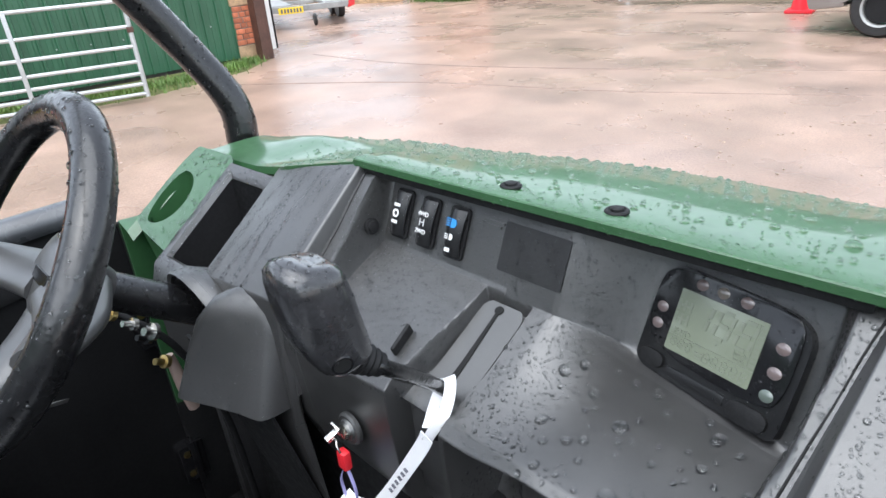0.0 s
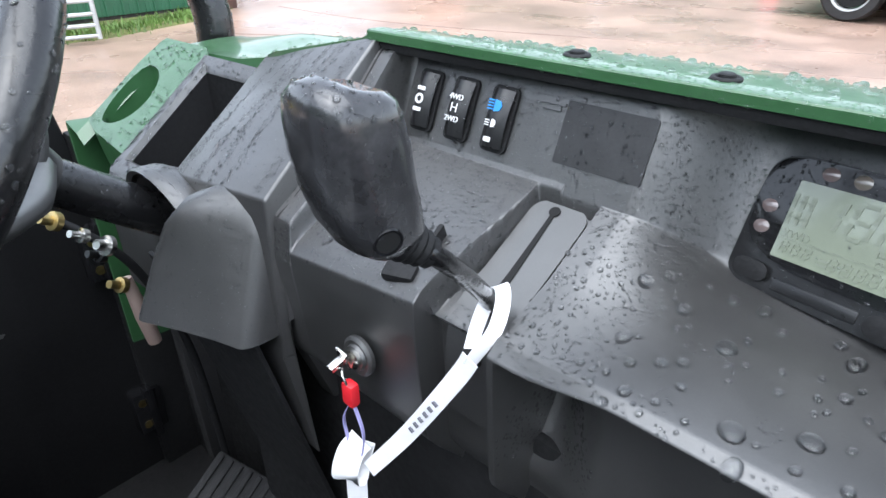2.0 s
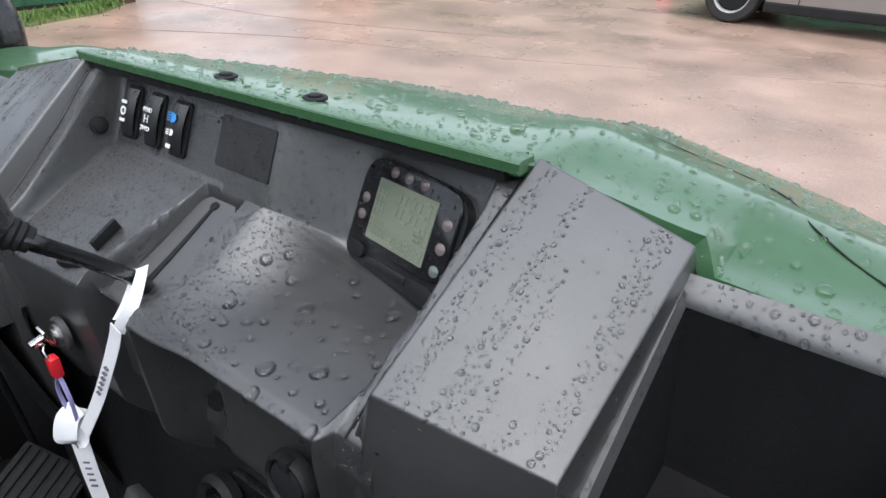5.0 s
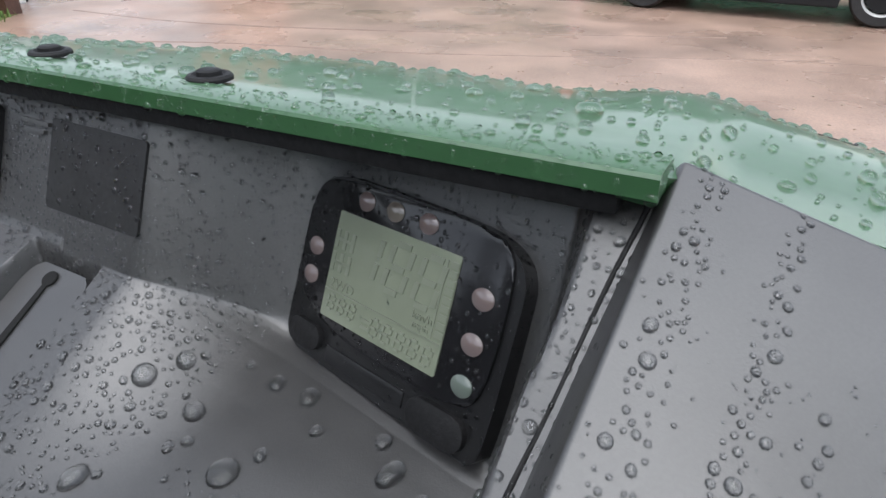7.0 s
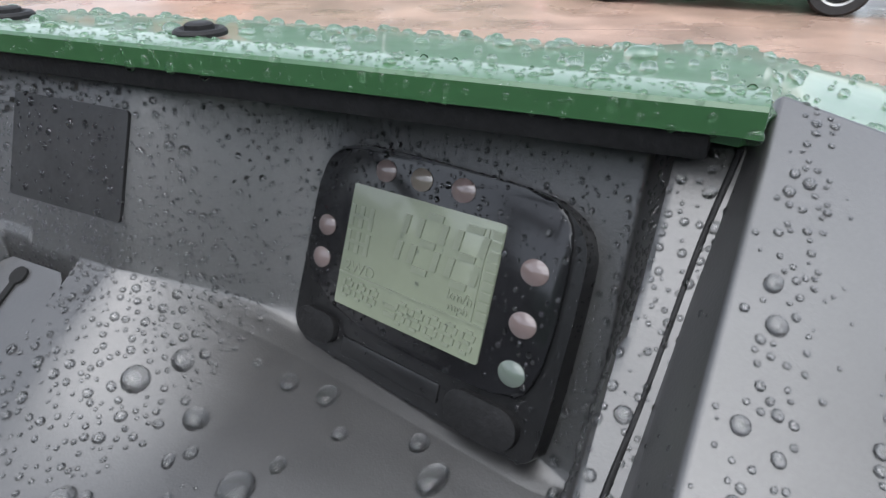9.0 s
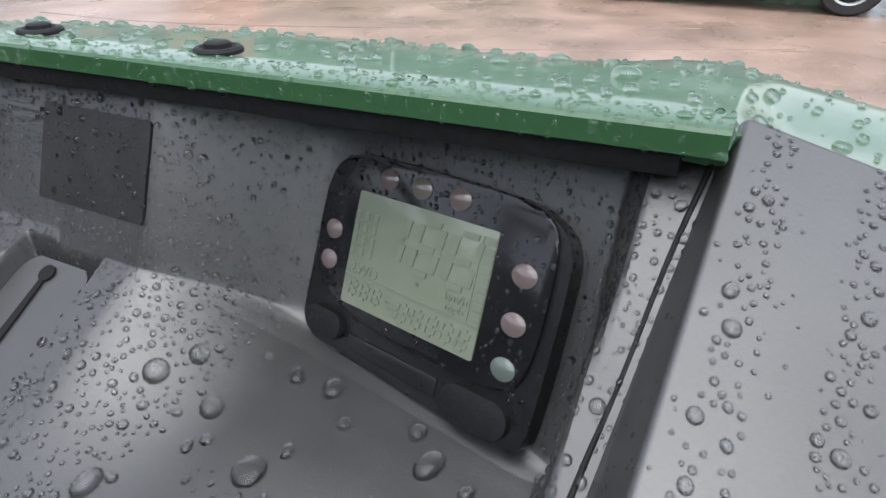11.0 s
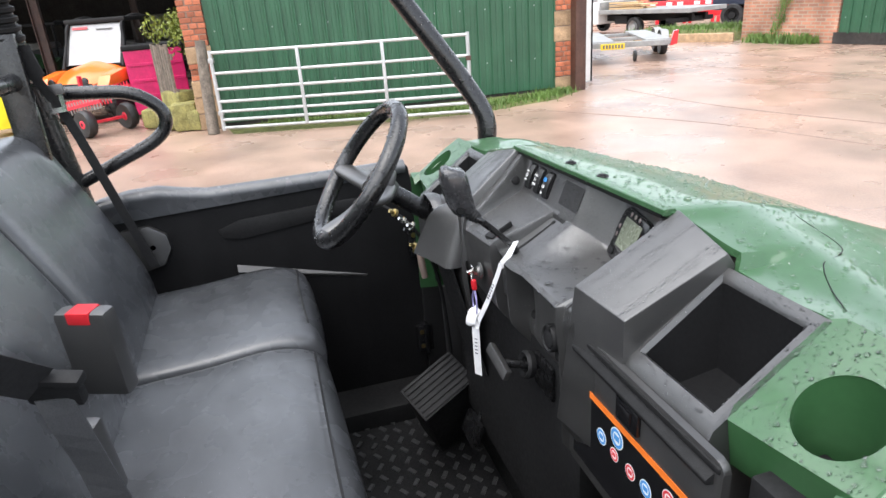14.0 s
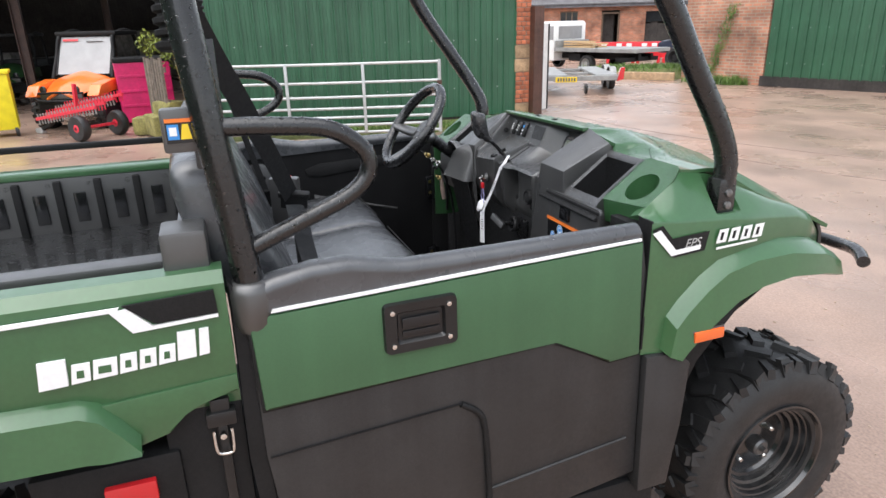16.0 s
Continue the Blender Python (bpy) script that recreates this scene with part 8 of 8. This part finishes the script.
for y in (1.5, 2.3):
    for x in (-0.22, 1.82):
        road_wheel_at = Matrix.Translation((x, y, 0.26)) @ Matrix.Rotation(radians(90), 4, "Y")
        w = part("wheel", lathe(bmesh.new(), [(0.15, -0.08), (0.24, -0.08), (0.26, -0.04), (0.26, 0.04), (0.24, 0.08), (0.15, 0.08), (0.001, 0.05)], road_wheel_at, 28), RUBBER, tr, smooth=40)
    bm = bmesh.new()
    tube(bm, [(1.82, y - 0.32, 0.36), (1.82, y - 0.2, 0.54), (1.82, y, 0.59), (1.82, y + 0.2, 0.54), (1.82, y + 0.32, 0.36)], 0.09, 8, 4, flat=0.2)
    part("mudguard", bm, GREY_METAL, tr, smooth=60)
part("jockey_wheel", lathe(bmesh.new(), [(0.001, -0.03), (0.12, -0.03), (0.13, 0.0), (0.12, 0.03), (0.001, 0.03)], Matrix.Translation((0.95, 0.25, 0.13)) @ Matrix.Rotation(radians(90), 4, "Y"), 20), RUBBER, tr, smooth=40)


# ---- paper tags and key ----
def ribbon(bm, pts, width, side=(1, 0, 0), thick=0.0006, n=6):
    path = smooth_path(pts, n)
    s = Vector(side).normalized()
    rows = []
    for i, p in enumerate(path):
        way = (path[min(i + 1, len(path) - 1)] - path[max(i - 1, 0)]).normalized()
        w = (s - way * s.dot(way)).normalized() * width / 2
        rows.append([tuple(p - w), tuple(p + w)])
    sheet(bm, rows, thick)
    return bm


tag = thing("lever_tag", "white paper tag looped round the gear lever", "tag", (0.03, 0.175, 1.19))
inv = tag.matrix_world.inverted()
here = lambda *p: tuple(inv @ Vector(p))
bm = bmesh.new()
ribbon(bm, [here(*p) for p in ((0.068, 0.162, 1.176), (0.062, 0.174, 1.182), (0.060, 0.184, 1.193), (0.063, 0.190, 1.205), (0.070, 0.188, 1.210), (0.077, 0.180, 1.204), (0.079, 0.171, 1.191), (0.074, 0.163, 1.177), (0.069, 0.159, 1.166))], 0.0095, (0.55, 0.62, 0.30))
part("loop", bm, PAPER, tag, smooth=60)
bm = bmesh.new()
ribbon(bm, [here(*p) for p in ((0.071, 0.1575, 1.172), (0.060, 0.156, 1.150), (0.021, 0.149, 1.082), (-0.018, 0.141, 1.022))], 0.0132, (0.80, 0.02, -0.50))
part("strip", bm, PAPER, tag, "white strip with handwriting drawn as bars", smooth=60)
for k in range(6):
    write_m = frame_of(here(0.0460 - k * 0.0040, 0.1520 - k * 0.0008, 1.1235 - k * 0.0068), (-0.51, -0.10, -0.85), (0.80, 0.02, -0.50))
    part("handwriting", boxes(((-0.0008, -0.0024, -0.0009), (0.0008, 0.0020, 0.0009)), m=write_m), INK, tag)
ktag = thing("key_tag", "white paper tag hanging from the ignition key", "tag", (-0.02, 0.13, 1.04))
inv2 = ktag.matrix_world.inverted()
there = lambda *p: tuple(inv2 @ Vector(p))
bm = bmesh.new()
ribbon(bm, [there(*p) for p in ((-0.032, 0.148, 1.040), (-0.033, 0.142, 1.022), (-0.034, 0.138, 1.004), (-0.036, 0.130, 1.010), (-0.034, 0.136, 1.032), (-0.032, 0.147, 1.041))], 0.022, (0.80, 0.58, 0.1))
part("fold", bm, PAPER, ktag, smooth=60)
bm = bmesh.new()
ribbon(bm, [there(*p) for p in ((-0.033, 0.140, 1.020), (-0.037, 0.141, 0.955), (-0.040, 0.143, 0.885))], 0.0175, (0.80, 0.58, 0.15))
part("strip", bm, PAPER, ktag, "white strip with handwriting drawn as bars", smooth=60)
for k in range(5):
    part("handwriting", boxes(((-0.0009, -0.0030, -0.0011), (0.0009, 0.0030, 0.0011)), m=frame_of(there(-0.0362 - k * 0.0004, 0.1402, 0.972 - k * 0.0085), (-0.05, 0.02, -1.0), (0.80, 0.58, 0.15))), INK, ktag)
key = thing("ignition_key", "steel key in the ignition with a red and lilac fob", "key", (-0.033, 0.146, 1.124))
inv3 = key.matrix_world.inverted()
on = lambda *p: tuple(inv3 @ Vector(p))
part("bow", boxes(((-0.010, -0.006, 0.0), (0.010, 0.006, 0.0025)), ((-0.003, -0.003, -0.012), (0.003, 0.003, 0.0)), bevel=0.001, m=frame_of(on(-0.041, 0.143, 1.119), (0.2, -0.3, 1), (1, 0, -0.2))), CHROME, key, smooth=40)
bm = bmesh.new()
tube(bm, [on(-0.040, 0.141, 1.113), on(-0.034, 0.137, 1.110), on(-0.030, 0.139, 1.100), on(-0.037, 0.142, 1.103)], 0.0011, 8, 6)
part("ring", bm, CHROME, key, smooth=60)
bm = bmesh.new()
box(bm, (-0.0062, -0.0045, -0.0105), (0.0062, 0.0045, 0.0105), 0.003, Matrix.Translation(on(-0.031, 0.1405, 1.094)))
part("fob", bm, RED, key, "red plastic fob", smooth=40)
bm = bmesh.new()
ribbon(bm, [on(-0.030, 0.141, 1.086), on(-0.019, 0.140, 1.062), on(-0.024, 0.141, 1.034)], 0.0042, (0.5, -1, 0))
ribbon(bm, [on(-0.032, 0.141, 1.086), on(-0.043, 0.140, 1.062), on(-0.040, 0.141, 1.034)], 0.0042, (0.5, -1, 0))
part("card_strip", bm, LILAC, key, "lilac card strip", smooth=60)


# ---- raindrops ----
WIDE = 0.014
TAKEN = {}


def drops(name, hosts, count, sizes, keep, label, seed, flatten=0.45, floor_up=0.25, long=0.0, shade=True):
    """Domes of water scattered over the upward faces of the hosts, where keep(point) allows."""
    rng = np.random.default_rng(seed)
    tri, area, nrm = [], [], []
    for ob in hosts:
        me = ob.data
        me.calc_loop_triangles()
        M = ob.matrix_world
        for t in me.loop_triangles:
            p = [M @ me.vertices[i].co for i in t.vertices]
            n_ = (M.to_3x3() @ t.normal).normalized()
            c = (p[0] + p[1] + p[2]) / 3
            if n_.z > floor_up and (t.area > 2e-4 or keep(c)):
                tri.append(p), area.append(t.area), nrm.append(n_)
    if not tri:
        return None
    area = np.array(area)
    pick = rng.choice(len(tri), count, p=area / area.sum())
    verts, faces = [], []
    fine, coarse = ((1.0, -0.10), (1.02, 0.12), (0.95, 0.45), (0.75, 0.78), (0.42, 0.95)), ((1.0, -0.10), (0.97, 0.38), (0.62, 0.84))
    for i in pick:
        p = tri[i]
        a, b = rng.uniform(0, 1, 2)
        if a + b > 1:
            a, b = 1 - a, 1 - b
        c = p[0] + (p[1] - p[0]) * a + (p[2] - p[0]) * b
        if not keep(c):
            continue
        n_ = nrm[i]
        r = sizes[0] * (sizes[1] / sizes[0]) ** (rng.uniform(0, 1) ** 1.7)
        # beads keep clear of one another
        cell = tuple(int(math.floor(v / WIDE)) for v in c)
        near = [q for i0 in (-1, 0, 1) for j0 in (-1, 0, 1) for k1 in (-1, 0, 1) for q in TAKEN.get((cell[0] + i0, cell[1] + j0, cell[2] + k1), ())]
        if any((c - q[0]).length < 1.12 * (r + q[1]) for q in near):
            continue
        TAKEN.setdefault(cell, []).append((c.copy(), r))
        u = (Vector((0, 0.6, 1)) - n_ * n_.dot(Vector((0, 0.6, 1)))).normalized()
        w = n_.cross(u)
        sx, sy, ph = rng.uniform(0.95, 1.1) + long * rng.uniform(0, 1) ** 3, rng.uniform(0.85, 1.05), rng.uniform(-0.6, 0.6)
        k0 = len(verts)
        SEG, ringset = (12, fine) if r > 0.0018 else (8, coarse)
        for rr, hh in ringset:
            for k in range(SEG):
                t = 2 * math.pi * k / SEG
                q = (sx * math.cos(t), sy * math.sin(t))
                e = (q[0] * math.cos(ph) - q[1] * math.sin(ph), q[0] * math.sin(ph) + q[1] * math.cos(ph))
                verts.append(tuple(c + (u * e[0] + w * e[1]) * r * rr + n_ * r * hh * flatten * 1.3))
        verts.append(tuple(c + n_ * r * flatten * 1.3))
        top = len(verts) - 1
        for j in range(len(ringset) - 1):
            for k in range(SEG):
                faces.append((k0 + j * SEG + k, k0 + j * SEG + (k + 1) % SEG, k0 + (j + 1) * SEG + (k + 1) % SEG, k0 + (j + 1) * SEG + k))
        j = len(ringset) - 1
        for k in range(SEG):
            faces.append((k0 + j * SEG + k, k0 + j * SEG + (k + 1) % SEG, top))
    me = bpy.data.meshes.new(name)
    me.from_pydata(verts, [], faces)
    me.polygons.foreach_set("use_smooth", [True] * len(me.polygons))
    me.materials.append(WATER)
    ob = new(name, me)
    ob.visible_shadow = shade
    return tagged(ob, label, "raindrops", kind="stuff")


bpy.context.view_layer.update()
by_name = lambda n: [o for o in scene.objects if o.name.split(".")[0] == n]
drops("raindrops", by_name("hood"), 700, (0.0028, 0.0060), lambda p: p.y < 0.46 and -0.20 < p.x < 0.50, "large beads of rain along the hood's rear edge", 31, 0.52, shade=False)
drops("raindrops", by_name("hood"), 17000, (0.0009, 0.0040), lambda p: p.y < 0.62 and -0.42 < p.x < 0.62, "beads of rain on the green hood", 21, 0.72, shade=False)
drops("raindrops", by_name("hood"), 9000, (0.0005, 0.0011), lambda p: p.y < 0.50 and -0.30 < p.x < 0.50, "fine beads of rain between the larger ones on the hood", 35, 0.6, shade=False)
drops("raindrops", by_name("hood_lip"), 1800, (0.0005, 0.0024), lambda p: True, "beads of rain on the hood's lip", 22, 0.5, -0.2, shade=False)
for spot, seed in (((0.187, 0.246, 1.197), 41), ((0.252, 0.199, 1.196), 42), ((0.215, 0.185, 1.195), 43)):
    drops("raindrop", by_name("dash_console"), 4, (0.0062, 0.0078), lambda p: (p - Vector(spot)).length < 0.008, "one large stretched drop on the console shelf", seed, 0.36, 0.3, 0.7)
drops("raindrops", by_name("dash_console"), 75, (0.0024, 0.0062), lambda p: 0.13 < p.x < 0.285 and p.y < 0.29, "large drops on the console shelf", 24, 0.55, 0.6, 0.45)
drops("raindrops", by_name("dash_console"), 12000, (0.0008, 0.0024), lambda p: p.z > 1.08 and p.y < 0.31 and not (0.15 < p.x < 0.285 and p.z < 1.204 and p.y > 0.166 and noise.noise(Vector((p.x * 37, p.y * 37, 3.1))) < 0.32), "beads of rain on the console", 23, 0.5, 0.0)
drops("raindrops", by_name("dash_console"), 6000, (0.0005, 0.0017), lambda p: p.y > 0.262 and p.z > 1.212 and p.x > -0.12, "fine beads of rain on the back panel and bay wall", 34, 0.5, 0.0)
drops("raindrops", by_name("dash_hump"), 17000, (0.0007, 0.0024), lambda p: p.z > 1.19 and noise.noise(Vector((p.x * 80, p.y * 4, p.z * 4))) > 0.08, "beads of rain in runs on the dash humps", 25, 0.36, 0.2)
drops("raindrops", by_name("dash_hump"), 3500, (0.0004, 0.0012), lambda p: p.z > 1.08 and p.y < 0.31, "fine beads of rain on the humps", 32, 0.45, -0.5)
drops("raindrops", by_name("display_unit") + by_name("face_glass"), 2600, (0.0004, 0.0015), lambda p: True, "fine beads of rain on the display", 26, 0.4, 0.05)
drops("raindrops", by_name("blank_label") + by_name("rocker_switch") + by_name("rocker"), 340, (0.0005, 0.0014), lambda p: True, "fine beads of rain on switches and label", 33, 0.4, 0.0)
drops("raindrops", by_name("dash_tray") + by_name("cup_panel"), 2600, (0.0008, 0.0034), lambda p: True, "beads of rain in the dash trays", 27, 0.36, 0.2)
drops("raindrops", by_name("column_cover") + by_name("knob") + by_name("arch") + by_name("steering_column"), 2400, (0.0005, 0.0018), lambda p: True, "beads of rain on cover and knob", 28, 0.4, 0.1)
drops("raindrops", by_name("front_post") + by_name("rear_post") + by_name("hip_rail") + by_name("steering_wheel"), 5200, (0.0009, 0.0034), lambda p: p.z < 1.75, "beads of rain on cage and steering wheel", 29, 0.45, -0.3)
drops("raindrops", by_name("seat_cushion") + by_name("top_pad"), 900, (0.0008, 0.0026), lambda p: True, "beads of rain on seats and door tops", 30, 0.26, 0.5)
